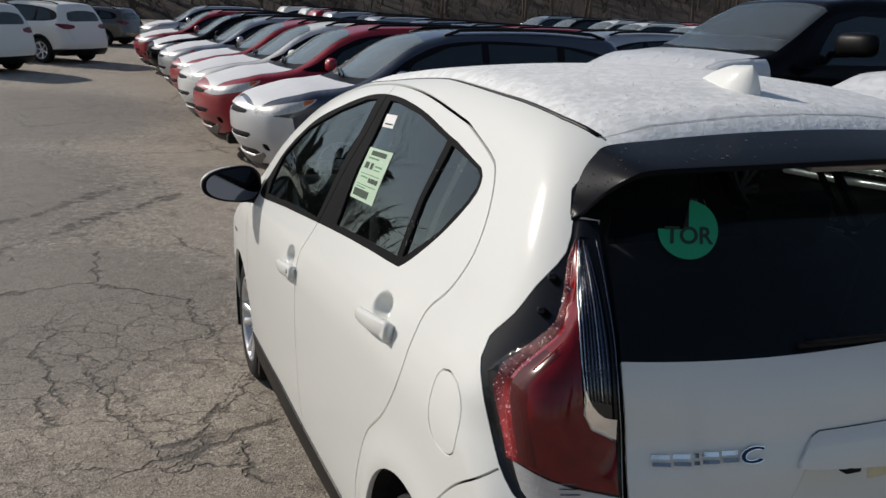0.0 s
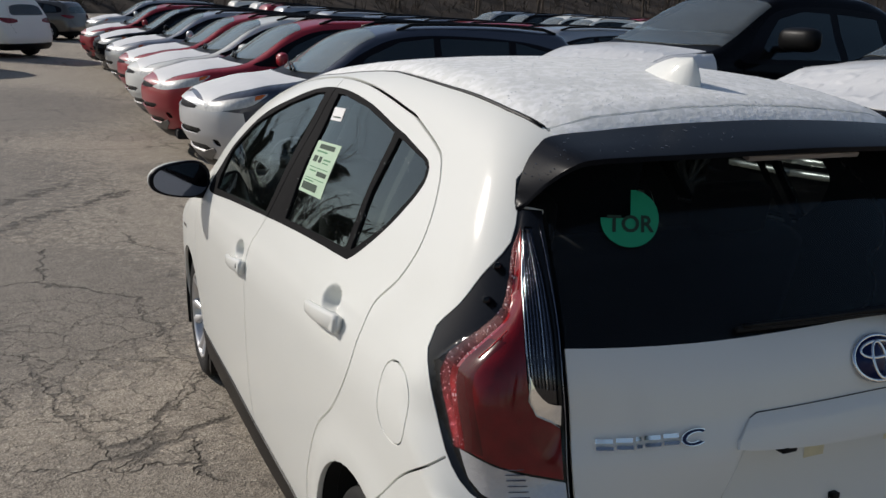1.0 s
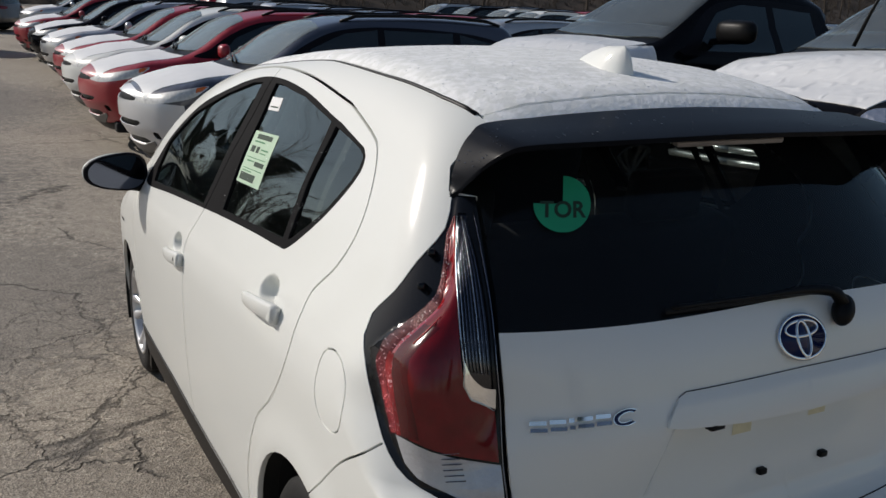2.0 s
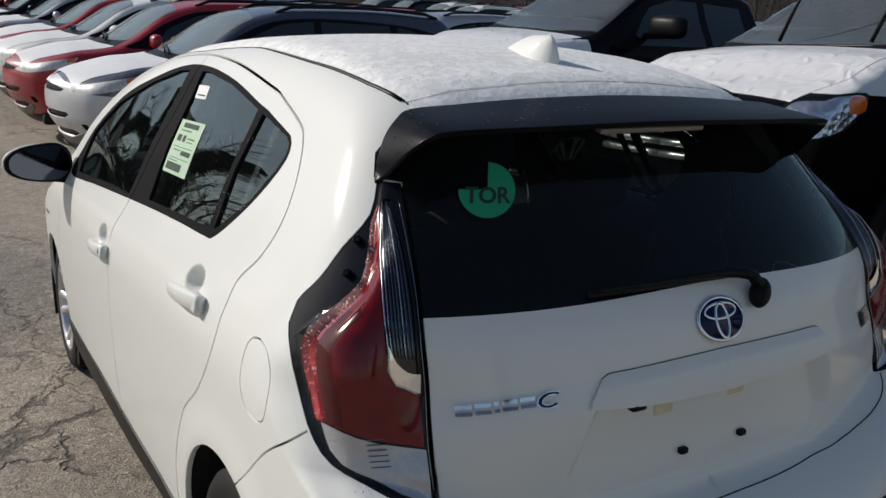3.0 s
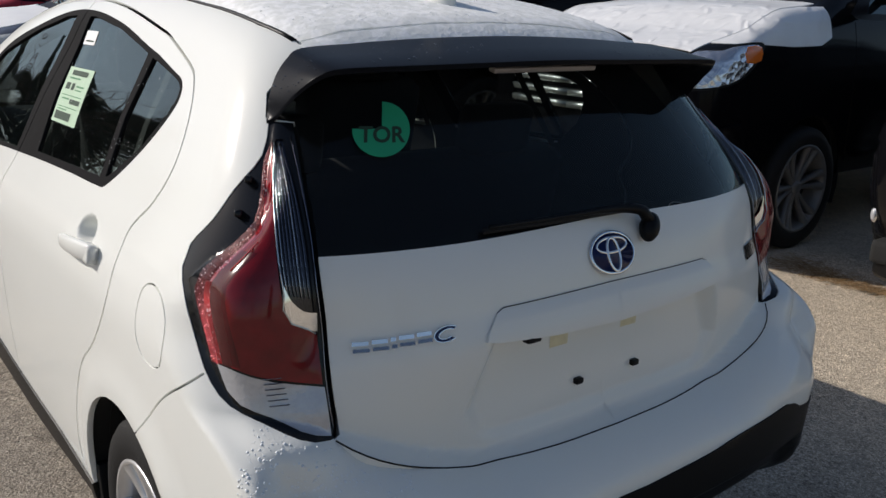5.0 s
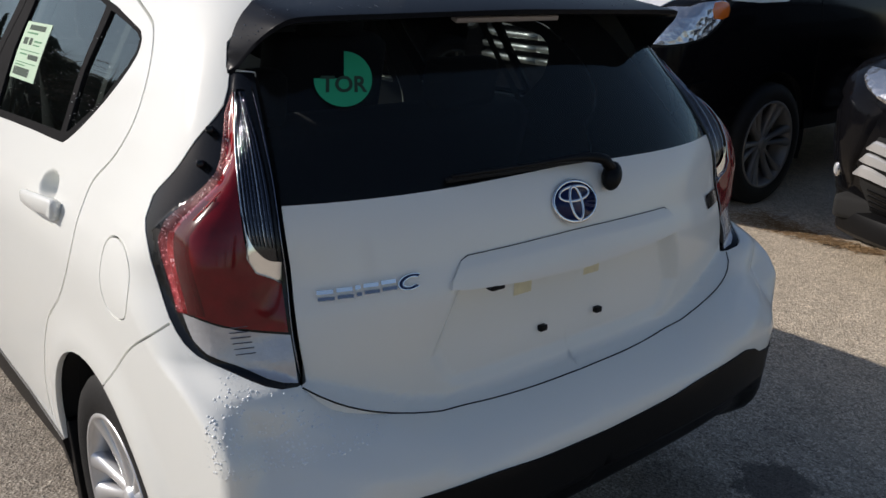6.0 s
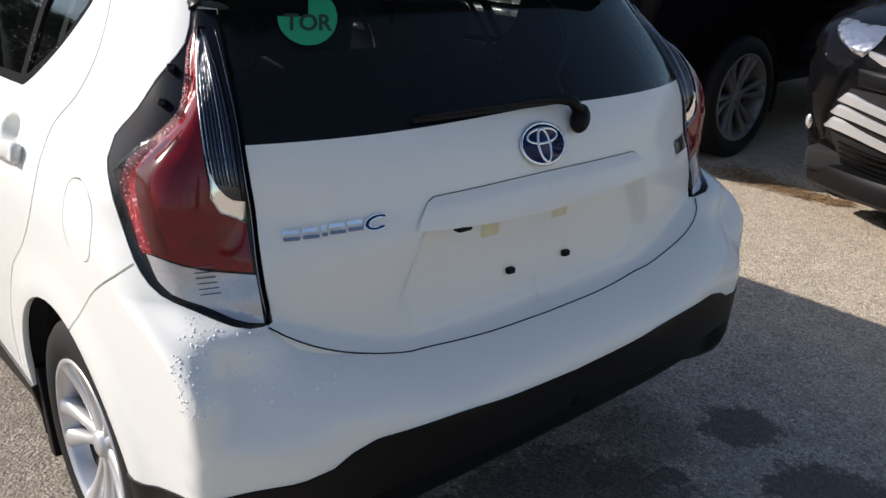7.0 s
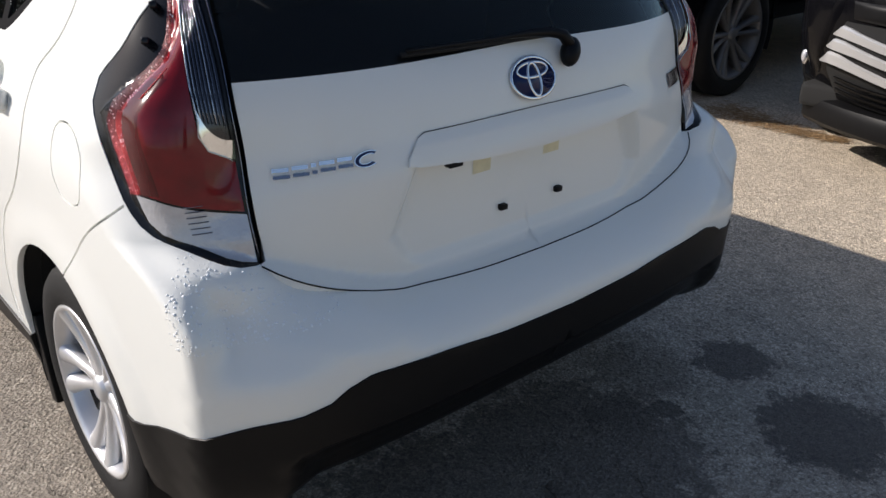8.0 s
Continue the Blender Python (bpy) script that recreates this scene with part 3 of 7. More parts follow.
def skin(shell, car, regions, gaps, tops, top_gaps, step, fine=(), lining="paint"):
    """Cuts a shell into panels. regions: (name, outline, material, lift, depth, 'pair'|'both'|'left', label), first match wins; an outline of None takes the rest."""
    made = {}
    rim = shell.rim(step)
    rim3 = shell.top(rim)
    upper = [shell.chart(q) for q in rim3]
    lower = [(s, shell.low(s)) for s in np.arange(upper[-1][0], upper[0][0], -step)] + [(upper[0][0], shell.low(upper[0][0]))]
    for domain, table, cuts, lift_to in ((upper + lower, regions, gaps, shell.side), (list(rim) + [(0.0, y) for y in np.arange(rim[-1][1] - step, rim[0][1], -step)], tops, top_gaps, shell.top)):
        loops = [(g, True) for g in cuts] + [(r[1], True) for r in table if r[1] is not None]
        vs, fs, mid = sheet(domain, loops, step, fine if lift_to == shell.side else ())
        p = lift_to(vs)
        nrm = shell.normal(p)
        kind = np.full(len(fs), -2)
        for g in cuts:
            kind[(kind == -2) & inside(g, mid)] = -1
        for i, r in enumerate(table):
            hit = (kind == -2) & (inside(r[1], mid) if r[1] is not None else True)
            kind[hit] = i
        for i, (name, outline, material, lift, depth, how, label) in enumerate(table):
            t = fs[kind == i]
            if not len(t) or material is None:
                continue
            for mirror in {"pair": (0, 1), "both": (2,), "left": (0,)}[how]:
                ob = part(name, mesh_patch(name, p, nrm, t, lift, depth, mirror), material, car, label)
                made.setdefault(name, []).append(ob)
            if how == "left":
                part("side_infill", mesh_patch("side_infill", p, nrm, t, 0.0, 0.0, 1), material, car)
        back = np.isin(kind, [i for i, r in enumerate(table) if r[2] is not None and (lining == "all" or r[2] not in (SIDE_GLASS, REAR_GLASS, CAR_GLASS))])
        if back.any():
            part("inner_lining", mesh_patch("inner_lining", p, nrm, fs[back], -0.058, 0.0, 2), CABIN, car, "dark inner lining")
    return made


def decal(shell, name, where, verts, faces, lift, material, parent, label="", mirror=False):
    """A flat shape laid onto the skin: verts are (y, z) at the side or (x, z) behind."""
    q = []
    for a, b in verts:
        p = shell.at(where, a, b)
        if where != "s":
            p = np.array((abs(p[0]) * (1 if a > 0 else -1), p[1], p[2]))
        q.append(p)
    q = np.array(q)
    n = shell.normal(q)
    v = q + n * lift
    fs = []
    for f in faces:
        c = np.cross(v[f[1]] - v[f[0]], v[f[2]] - v[f[0]])
        fs.append(tuple(f) if (c * n[f[0]]).sum() > 0 else tuple(f)[::-1])
    return part(name, mesh_of(name, v, fs, n), material, parent, label)


def patch_grid(a0, a1, b0, b1, k=6, shear=0.0):
    vs = [(a0 + (a1 - a0) * i / k + shear * j / k, b0 + (b1 - b0) * j / k) for j in range(k + 1) for i in range(k + 1)]
    fs = [(j * (k + 1) + i, j * (k + 1) + i + 1, (j + 1) * (k + 1) + i + 1, (j + 1) * (k + 1) + i) for j in range(k) for i in range(k)]
    return vs, fs


def letters(text, size):
    """Flat letters from the built-in font: verts and faces."""
    cu = bpy.data.curves.new("letters", "FONT")
    cu.body, cu.size, cu.align_x, cu.align_y = text, size, "CENTER", "CENTER"
    cu.resolution_u, cu.offset = 4, 0.025 * size
    ob = bpy.data.objects.new("letters", cu)
    scene.collection.objects.link(ob)
    me = bpy.data.meshes.new_from_object(ob.evaluated_get(bpy.context.evaluated_depsgraph_get()))
    bm = bmesh.new()
    bm.from_mesh(me)
    bmesh.ops.triangulate(bm, faces=bm.faces)
    vs, fs = [(v.co.x, v.co.y) for v in bm.verts], [tuple(v.index for v in f.verts) for f in bm.faces]
    bm.free()
    bpy.data.objects.remove(ob)
    bpy.data.curves.remove(cu)
    bpy.data.meshes.remove(me)
    return vs, fs


def wheel(parent, m, r, width, rim, spokes, finish, name="wheel", pair=0.0, bold=1.0):
    """A wheel whose axle lies along local x, its face towards -x."""
    hub = new(name)
    hub.empty_display_size = 0.05
    hub.parent = parent
    hub.matrix_basis = m
    w = width / 2
    prof = [(rim * 0.97, -w * 0.86), (rim * 1.04, -w * 0.98), (rim + (r - rim) * 0.45, -w * 1.04), (rim + (r - rim) * 0.8, -w * 0.96), (r * 0.985, -w * 0.82), (r, -w * 0.6),
            (r, -w * 0.32), (r * 0.985, -w * 0.30), (r * 0.985, -w * 0.25), (r, -w * 0.23), (r, w * 0.23), (r * 0.985, w * 0.25), (r * 0.985, w * 0.3), (r, w * 0.32),
            (r, w * 0.6), (r * 0.985, w * 0.82), (rim * 1.05, w), (rim * 0.97, w * 0.86)]
    part("tyre", mesh_of("tyre", *lathe(prof, 56)), RUBBER, hub, "black rubber tyre")
    prof = [(rim * 1.0, -w * 0.86), (rim * 1.02, -w * 0.98), (rim * 0.97, -w * 0.99), (rim * 0.94, -w * 0.85), (rim * 0.90, -w * 0.5), (rim * 0.88, w * 0.7)]
    part("rim", mesh_of("rim", *lathe(prof, 56)), finish, hub)
    prof = [(0.0, -w * 0.15), (rim * 0.78, -w * 0.15), (rim * 0.78, w * 0.02), (0.0, w * 0.02)]
    part("brake_disc", mesh_of("brake_disc", *lathe(prof, 40)), DARK_CHROME, hub)
    spoke = None
    for i in range(spokes):
        a = 2 * math.pi * (i + 0.25) / spokes + (pair if i % 2 else -pair)
        if spoke is None:
            vs, fs = [], []
            cols = 5
            for k in range(9):
                u = k / 8
                rr = rim * (0.14 + 0.83 * u)
                half = rim * (0.13 - 0.05 * math.sin(math.pi * u) + 0.05 * u * u) * (5.5 / spokes) * bold
                for j in range(cols):
                    c = j / (cols - 1) * 2 - 1
                    crown = w * (0.16 if bold == 1.0 else 0.09) * (1 - c ** 4)
                    vs.append((-w * (0.58 + 0.30 * u ** 2) - crown, rr, half * c))
                for j in range(cols):
                    c = j / (cols - 1) * 2 - 1
                    vs.append((-w * (0.28 + 0.30 * u ** 2), rr, half * c))
            for k in range(8):
                for j in range(cols * 2):
                    o = lambda q: q if q < cols else cols * 3 - 1 - q
                    a0, a1 = o(j), o((j + 1) % (cols * 2))
                    fs.append((k * cols * 2 + a0, k * cols * 2 + a1, (k + 1) * cols * 2 + a1, (k + 1) * cols * 2 + a0))
            spoke = mesh_of("spoke", vs, fs)
        ob = part("spoke", spoke, finish, hub)
        ob.matrix_basis = pose(0, 0, 0, math.degrees(a))
    prof = [(0.0, -w * 0.80), (rim * 0.10, -w * 0.80), (rim * 0.15, -w * 0.74), (rim * 0.19, -w * 0.5), (rim * 0.19, -w * 0.1)]
    part("hub_cap", mesh_of("hub_cap", *lathe(prof, 24)), finish, hub)
    return hub


# ---- shape of the hatchback ----
def curve(pairs):
    """A smooth function through (place, value) pairs, as a fine table for np.interp."""
    xs, vs = np.array([p[0] for p in pairs], float), np.array([p[1] for p in pairs], float)
    d = np.diff(vs) / np.diff(xs)
    m = np.zeros(len(xs))
    m[0], m[-1] = d[0], d[-1]
    for i in range(1, len(xs) - 1):
        m[i] = 0 if d[i - 1] * d[i] <= 0 else 2 * d[i - 1] * d[i] / (d[i - 1] + d[i])
    gx = np.linspace(xs[0], xs[-1], 500)
    k = np.clip(np.searchsorted(xs, gx, side="right") - 1, 0, len(xs) - 2)
    h = xs[k + 1] - xs[k]
    u = (gx - xs[k]) / h
    gv = ((2 * u ** 3 - 3 * u ** 2 + 1) * vs[k] + (u ** 3 - 2 * u ** 2 + u) * h * m[k]
          + (3 * u ** 2 - 2 * u ** 3) * vs[k + 1] + (u ** 3 - u ** 2) * h * m[k + 1])
    return lambda q: np.interp(q, gx, gv)


def blend(a, b, r):
    h = np.maximum(r - np.abs(a - b), 0) / r
    return np.maximum(a, b) + h * h * r / 4


def rise(a, lo, hi):
    u = np.clip((a - lo) / (hi - lo), 0, 1)
    return u * u * (3 - 2 * u)


SIDE_Z = curve([(0.15, 0.80), (0.35, 0.832), (0.52, 0.842), (0.70, 0.846), (0.84, 0.842), (0.93, 0.824), (1.0, 0.791), (1.06, 0.759), (1.20, 0.688), (1.36, 0.595), (1.6, 0.475)])
SIDE_Y = curve([(-0.5, -0.05), (0.0, -0.03), (0.45, -0.002), (0.9, 0.0), (1.8, 0.02), (2.4, 0.022), (3.2, 0.012), (3.7, -0.02), (4.1, -0.08)])
HATCH_Z = curve([(0.15, 0.12), (0.45, 0.09), (0.65, 0.083), (0.74, 0.078), (0.86, 0.062), (0.93, 0.082), (1.0, 0.102), (1.05, 0.128), (1.25, 0.308), (1.36, 0.40), (1.6, 0.57)])
BOW_Z = curve([(0.15, 0.32), (0.75, 0.32), (0.9, 0.484), (1.05, 0.431), (1.3, 0.363), (1.6, 0.34)])
CABIN_Y = curve([(-0.5, 0.0), (1.75, 0.0), (2.3, 0.032), (2.7, 0.018), (3.2, 0.0), (4.1, 0.0)])
BUMPER_Z = curve([(-0.05, 0.3), (0.15, 0.20), (0.24, 0.08), (0.34, -0.025), (0.45, -0.05), (0.53, -0.05), (0.585, -0.02), (0.63, 0.05), (0.70, 0.25), (1.0, 1.2), (1.7, 3.0)])
ROOF_Y = curve([(-0.2, 1.27), (0.3, 1.415), (0.55, 1.458), (0.9, 1.518), (1.4, 1.551), (1.9, 1.532), (2.2, 1.488), (2.5, 1.418), (3.05, 1.07), (3.2, 0.99), (3.6, 0.90), (3.9, 0.79), (4.1, 0.62)])
FRONT_Z = curve([(0.15, 3.86), (0.3, 3.98), (0.5, 4.01), (0.7, 3.97), (0.9, 3.80), (1.2, 3.4), (1.6, 3.0)])


def hatchback(x, y, z):
    """Negative inside the body, positive outside, in metres."""
    ax = np.abs(x)
    arch = 0.012 * (1 - rise(np.abs(np.hypot(y - 0.66, z - 0.31) - 0.36), 0.0, 0.10)) * rise(0.95 - z, 0.1, 0.4)
    side = ax - SIDE_Z(z) - SIDE_Y(y) - CABIN_Y(y) * rise(z, 0.98, 1.2) - arch
    hatch = HATCH_Z(z) + BOW_Z(z) * ax ** 3.5
    bumper = BUMPER_Z(z - 0.13 * rise(ax, 0.3, 0.8) * rise(z, 0.34, 0.54)) + 0.122 * ax ** 3.5 + 0.062 * rise(ax, 0.66, 0.86)
    rear = -blend(-hatch, -bumper, 0.03) - y
    top = z - (ROOF_Y(y) - 0.106 * ax ** 2)
    front = y - (FRONT_Z(z) - 0.45 * ax ** 2)
    f = blend(side, rear * 0.95, 0.024 + 0.106 * rise(z, 0.74, 0.92))
    f = blend(f, top, 0.11)
    return blend(f, front, 0.22)


# ---- the ground ----
RISE = curve([(-5.0, 0.0), (3.0, 0.0), (5.0, 0.09), (8.0, 0.27), (10.2, 0.40), (15.7, 0.74), (19.8, 1.03), (22.5, 1.24), (25.5, 1.48), (30.0, 1.84), (60.0, 4.30), (120.0, 9.2)])


def height(y):
    """The lot is level by the car and climbs slowly further on."""
    return float(RISE(y))


def slope(y):
    return math.degrees(math.atan((height(y + 0.5) - height(y - 0.5))))


def on_ground(x, y, turn):
    """The pose of a thing standing at (x, y), its front turned by that many degrees from +y."""
    return pose(x, y, height(y), slope(y)) @ pose(0, 0, 0, 0, 0, turn)


gx = [-400, -200, -100, -60, -40, *range(-30, 41, 2), 60, 90, 130, 200, 400]
gy = [-400, -200, -100, -60, -40, -25, -15, -10, *[k * 0.75 - 6 for k in range(70)], 50, 55, 60, 70, 80, 95, 120, 160, 250, 500]
gv = [(x, y, height(y)) for y in gy for x in gx]
gf = [(j * len(gx) + i, j * len(gx) + i + 1, (j + 1) * len(gx) + i + 1, (j + 1) * len(gx) + i) for j in range(len(gy) - 1) for i in range(len(gx) - 1)]
ground = tagged(new("ground", mesh_of("ground", gv, gf)), "cracked grey-brown asphalt parking lot with oil stains", "ground", kind="structure")
ground.data.materials.append(ASPHALT)


# ---- the white hatchback ----
def hatch_edge(y):
    return float(np.interp(y, [0.455, 0.52, 0.63, 0.92, 1.32, 2.1, 2.5, 3.05, 3.5, 3.8], [0.49, 0.497, 0.512, 0.51, 0.50, 0.53, 0.60, 0.68, 0.66, 0.55]))


def recess(p):
    """The number-plate recess under the handle bar of the hatch."""
    ax, z = np.abs(p[:, 0]), p[:, 2]
    wide = np.interp(z, [0.60, 0.69, 0.74, 0.88], [0.25, 0.36, 0.39, 0.335])
    d = (1 - rise(ax, wide - 0.042, wide + 0.006)) * rise(z, 0.650, 0.685) * (1 - rise(z, 0.868, 0.882))
    return -0.038 * d * (0.35 + 0.65 * rise(z, 0.66, 0.86))


LAMP_IN = curve([(0.70, 0.648), (0.75, 0.643), (0.83, 0.635), (0.90, 0.632), (0.974, 0.628), (1.083, 0.618), (1.178, 0.594), (1.262, 0.574), (1.35, 0.55)])
LAMP_OUT = curve([(0.70, 0.658), (0.75, 0.665), (0.766, 0.705), (0.785, 0.748), (0.81, 0.777), (0.842, 0.787), (0.886, 0.791), (0.945, 0.791), (0.992, 0.786), (1.018, 0.771), (1.052, 0.739), (1.10, 0.691), (1.14, 0.661), (1.175, 0.648), (1.229, 0.622), (1.35, 0.57)])


def ledge(p):
    """How far the bumper's shoulder under the tail lamp stands out."""
    ax, z = np.abs(p[:, 0]), p[:, 2]
    out = 0.014 * rise(z, 0.715, 0.775) * (1 - rise(z, 0.78, 0.85))
    dip = 0.055 * rise(z, 0.57, 0.69) * (1 - rise(z, 0.70, 0.768))
    return (out - dip) * rise(ax, 0.46, 0.70) * (1 - rise(ax, 0.755, 0.81))


def shoulder(p):
    way = np.array((-0.40, -0.88, 0.22))
    return ledge(p)[:, None] * np.where(p[:, :1] > 0, way * (-1, 1, 1), way)


def bulge(p, inset=0.0):
    """The tail lamps swell rearward and out of the body's corner."""
    ax, z = np.abs(p[:, 0]), p[:, 2]
    lo = LAMP_IN(z)
    t = np.clip((ax - lo) / (LAMP_OUT(z) - lo), 0, 1)
    swell = (0.05 + 0.95 * rise(t, -0.04, 0.80)) * (1 - np.clip((t - 0.76) / 0.24, 0, 1) ** 2)
    d = 0.070 * swell * rise(z, 0.775, 0.96) * (1 - 0.93 * rise(z, 0.98, 1.24)) + ledge(p) - inset
    way = np.array((-0.40, -0.88, 0.22))
    return d[:, None] * np.where(p[:, :1] > 0, way * (-1, 1, 1), way)


def grips(p):
    """The scooped bowls behind the door handles."""
    out = np.zeros(len(p))
    for y, z in ((0.955, 0.962), (1.885, 0.896)):
        q = np.hypot((p[:, 1] - y) / 0.064, (p[:, 2] - z) / 0.037)
        out -= 0.036 * (1 - rise(q, 0.5, 1.0))
    return out


def hatchback_car():
    car = new("hatchback")
    car.empty_display_size = 0.3
    sh = Shell(hatchback, 1.0, 2.9, (0.455, 3.80), hatch_edge, lambda s: 0.215 if s > 0.6 else float(np.interp(s, [-0.22, 0.12], [0.302, 0.255])))
    mid_s = sh.y0 - sh.r * math.pi / 2 - 0.02
    nose_s = sh.y1 + sh.r * math.pi / 2 + 0.02

    def side_line(pts, closed=True, step=0.02):
        return catmull(sh.line([("s", *p) for p in pts]), closed, step)

    # glass and its black surround
    surround = side_line([(2.66, 0.985), (2.2, 1.012), (1.60, 1.040), (1.23, 1.050), (1.02, 1.053), (0.955, 1.065), (0.830, 1.160), (0.768, 1.240), (0.766, 1.280), (0.80, 1.308), (0.87, 1.324),
                          (1.05, 1.360), (1.33, 1.414), (1.60, 1.443), (1.84, 1.440), (2.06, 1.397), (2.34, 1.308), (2.62, 1.127), (2.74, 1.02)])
    front_glass = straight(sh.line([("s", 1.763, 1.043), ("s", 2.20, 1.030), ("s", 2.58, 1.012), ("s", 2.60, 1.06), ("s", 2.52, 1.17), ("s", 2.32, 1.295), ("s", 2.06, 1.378), ("s", 1.86, 1.424), ("s", 1.768, 1.428)]))
    rear_glass = straight(sh.line([("s", 1.018, 1.073), ("s", 1.25, 1.068), ("s", 1.548, 1.060), ("s", 1.60, 1.22), ("s", 1.632, 1.428), ("s", 1.58, 1.428), ("s", 1.33, 1.400), ("s", 1.072, 1.351), ("s", 1.05, 1.21)]))
    quarter_glass = straight(sh.line([("s", 0.985, 1.078), ("s", 0.972, 1.080), ("s", 0.846, 1.163), ("s", 0.788, 1.237), ("s", 0.778, 1.272), ("s", 0.790, 1.294), ("s", 0.822, 1.306), ("s", 0.87, 1.315), ("s", 1.030, 1.342), ("s", 1.02, 1.21)]))
    # tail lamp
    lamp = catmull(sh.line([(-0.609, 0.413, 1.263), (-0.640, 0.379, 1.208), (-0.690, 0.388, 1.150), (-0.732, 0.396, 1.097), (-0.763, 0.432, 1.047), (-0.783, 0.425, 1.009), (-0.798, 0.382, 0.964), (-0.799, 0.324, 0.886),
                            (-0.790, 0.285, 0.842), (-0.780, 0.236, 0.810), (-0.748, 0.177, 0.785), (-0.700, 0.142, 0.766), (-0.655, 0.118, 0.752)]), False, 0.02)
    inner = catmull(sh.line([(-0.643, 0.120, 0.751), (-0.635, 0.150, 0.829), (-0.632, 0.170, 0.90), (-0.628, 0.188, 0.974), (-0.618, 0.232, 1.083), (-0.594, 0.308, 1.178), (-0.574, 0.379, 1.262)]), False, 0.02)
    housing = lamp + inner
    red = catmull(sh.line([(-0.620, 0.381, 1.229), (-0.645, 0.345, 1.175), (-0.658, 0.327, 1.140), (-0.688, 0.305, 1.099), (-0.732, 0.318, 1.052), (-0.765, 0.354, 1.018), (-0.778, 0.361, 0.992), (-0.782, 0.327, 0.945), (-0.780, 0.292, 0.882)]), False) + \
        catmull(sh.line([(-0.76, 0.26, 0.872), (-0.717, 0.208, 0.857), (-0.647, 0.158, 0.843)]), False) + \
        catmull(sh.line([(-0.643, 0.184, 0.928), (-0.662, 0.196, 0.936), (-0.679, 0.210, 0.947), (-0.686, 0.224, 0.985), (-0.683, 0.245, 1.040), (-0.665, 0.291, 1.109), (-0.630, 0.36, 1.20)]), False)
    core_edge = [(-0.622, 0.380, 1.222), (-0.656, 0.328, 1.140), (-0.685, 0.299, 1.093), (-0.733, 0.314, 1.044), (-0.764, 0.333, 1.003), (-0.773, 0.313, 0.948), (-0.776, 0.274, 0.874)]
    edge = catmull(sh.line(core_edge), False, 0.02)
    rim_line = catmull(sh.line([(-0.617, 0.385, 1.235), (-0.636, 0.375, 1.200), (-0.652, 0.350, 1.150), (-0.690, 0.315, 1.103), (-0.737, 0.333, 1.056), (-0.774, 0.362, 1.015), (-0.788, 0.362, 0.985), (-0.791, 0.335, 0.945), (-0.790, 0.290, 0.872)]), False, 0.02)

    def evenly(line, k=60):
        q = np.array(line)
        far = np.concatenate([[0], np.cumsum(np.linalg.norm(np.diff(q, axis=0), axis=1))])
        return np.stack([np.interp(np.linspace(0, far[-1], k), far, q[:, i]) for i in (0, 1)], 1)

    # bands of the frosted edge, from its pale rim to the red core, sunlit brightness painted in
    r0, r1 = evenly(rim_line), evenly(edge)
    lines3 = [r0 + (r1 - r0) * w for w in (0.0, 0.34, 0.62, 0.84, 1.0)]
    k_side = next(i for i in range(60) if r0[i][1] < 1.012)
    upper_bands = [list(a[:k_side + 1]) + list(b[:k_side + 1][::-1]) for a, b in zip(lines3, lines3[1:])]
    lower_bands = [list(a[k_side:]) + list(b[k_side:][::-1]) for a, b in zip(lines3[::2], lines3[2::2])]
    # darker red band just inside the core's outer edge
    dark_band = [q for q in map(tuple, r1) if q[1] < 1.06] + [(q[0] - 0.030, q[1]) for q in map(tuple, r1[::-1]) if q[1] < 1.06]
    foot = catmull(sh.line([(-0.686, 0.224, 0.992), (-0.680, 0.212, 0.950), (-0.662, 0.196, 0.938), (-0.641, 0.184, 0.929)]), False, 0.01) + catmull(sh.line([(-0.640, 0.187, 0.962), (-0.658, 0.200, 0.966), (-0.674, 0.214, 0.985), (-0.682, 0.228, 1.012)]), False, 0.01)
    chrome = catmull(sh.line([(-0.601, 0.372, 1.234), (-0.617, 0.293, 1.153), (-0.633, 0.227, 1.066), (-0.641, 0.190, 0.955), (-0.642, 0.184, 0.932)]), False) + \
        catmull(sh.line([(-0.662, 0.196, 0.939), (-0.677, 0.210, 0.950), (-0.683, 0.224, 0.985), (-0.680, 0.245, 1.040), (-0.662, 0.291, 1.109), (-0.626, 0.36, 1.20), (-0.615, 0.378, 1.234)]), False)
    clear = catmull(sh.line([(-0.778, 0.285, 0.872), (-0.777, 0.250, 0.832), (-0.768, 0.222, 0.813), (-0.738, 0.180, 0.794), (-0.697, 0.148, 0.772), (-0.652, 0.124, 0.755)]), False) + \
        catmull(sh.line([(-0.647, 0.152, 0.838), (-0.717, 0.205, 0.852), (-0.758, 0.255, 0.867)]), False)
    # hatch
    low_line = sh.line([("r", 0.643, 0.749), ("r", 0.601, 0.722), ("r", 0.554, 0.699), ("r", 0.496, 0.676), ("r", 0.42, 0.652), ("r", 0.34, 0.637), ("r", 0.18, 0.629), ("r", 0.002, 0.627)])
    low_line = catmull(low_line, False)
    pane = [(mid_s, 1.062)] + catmull(sh.line([("r", 0.002, 1.062), ("r", 0.30, 1.056), ("r", 0.52, 1.054), ("r", 0.626, 1.053)]), False) + \
        [p for p in inner if p[1] > 1.06] + sh.line([(-0.615, 0.418, 1.268), ("s", 0.455, 1.31), ("s", 0.475, 1.37)]) + [(mid_s, 1.5)]
    tail = [(mid_s, 0.627)] + low_line[::-1] + inner + sh.line([("s", 0.455, 1.31), ("s", 0.475, 1.37)]) + [(mid_s, 1.5)]
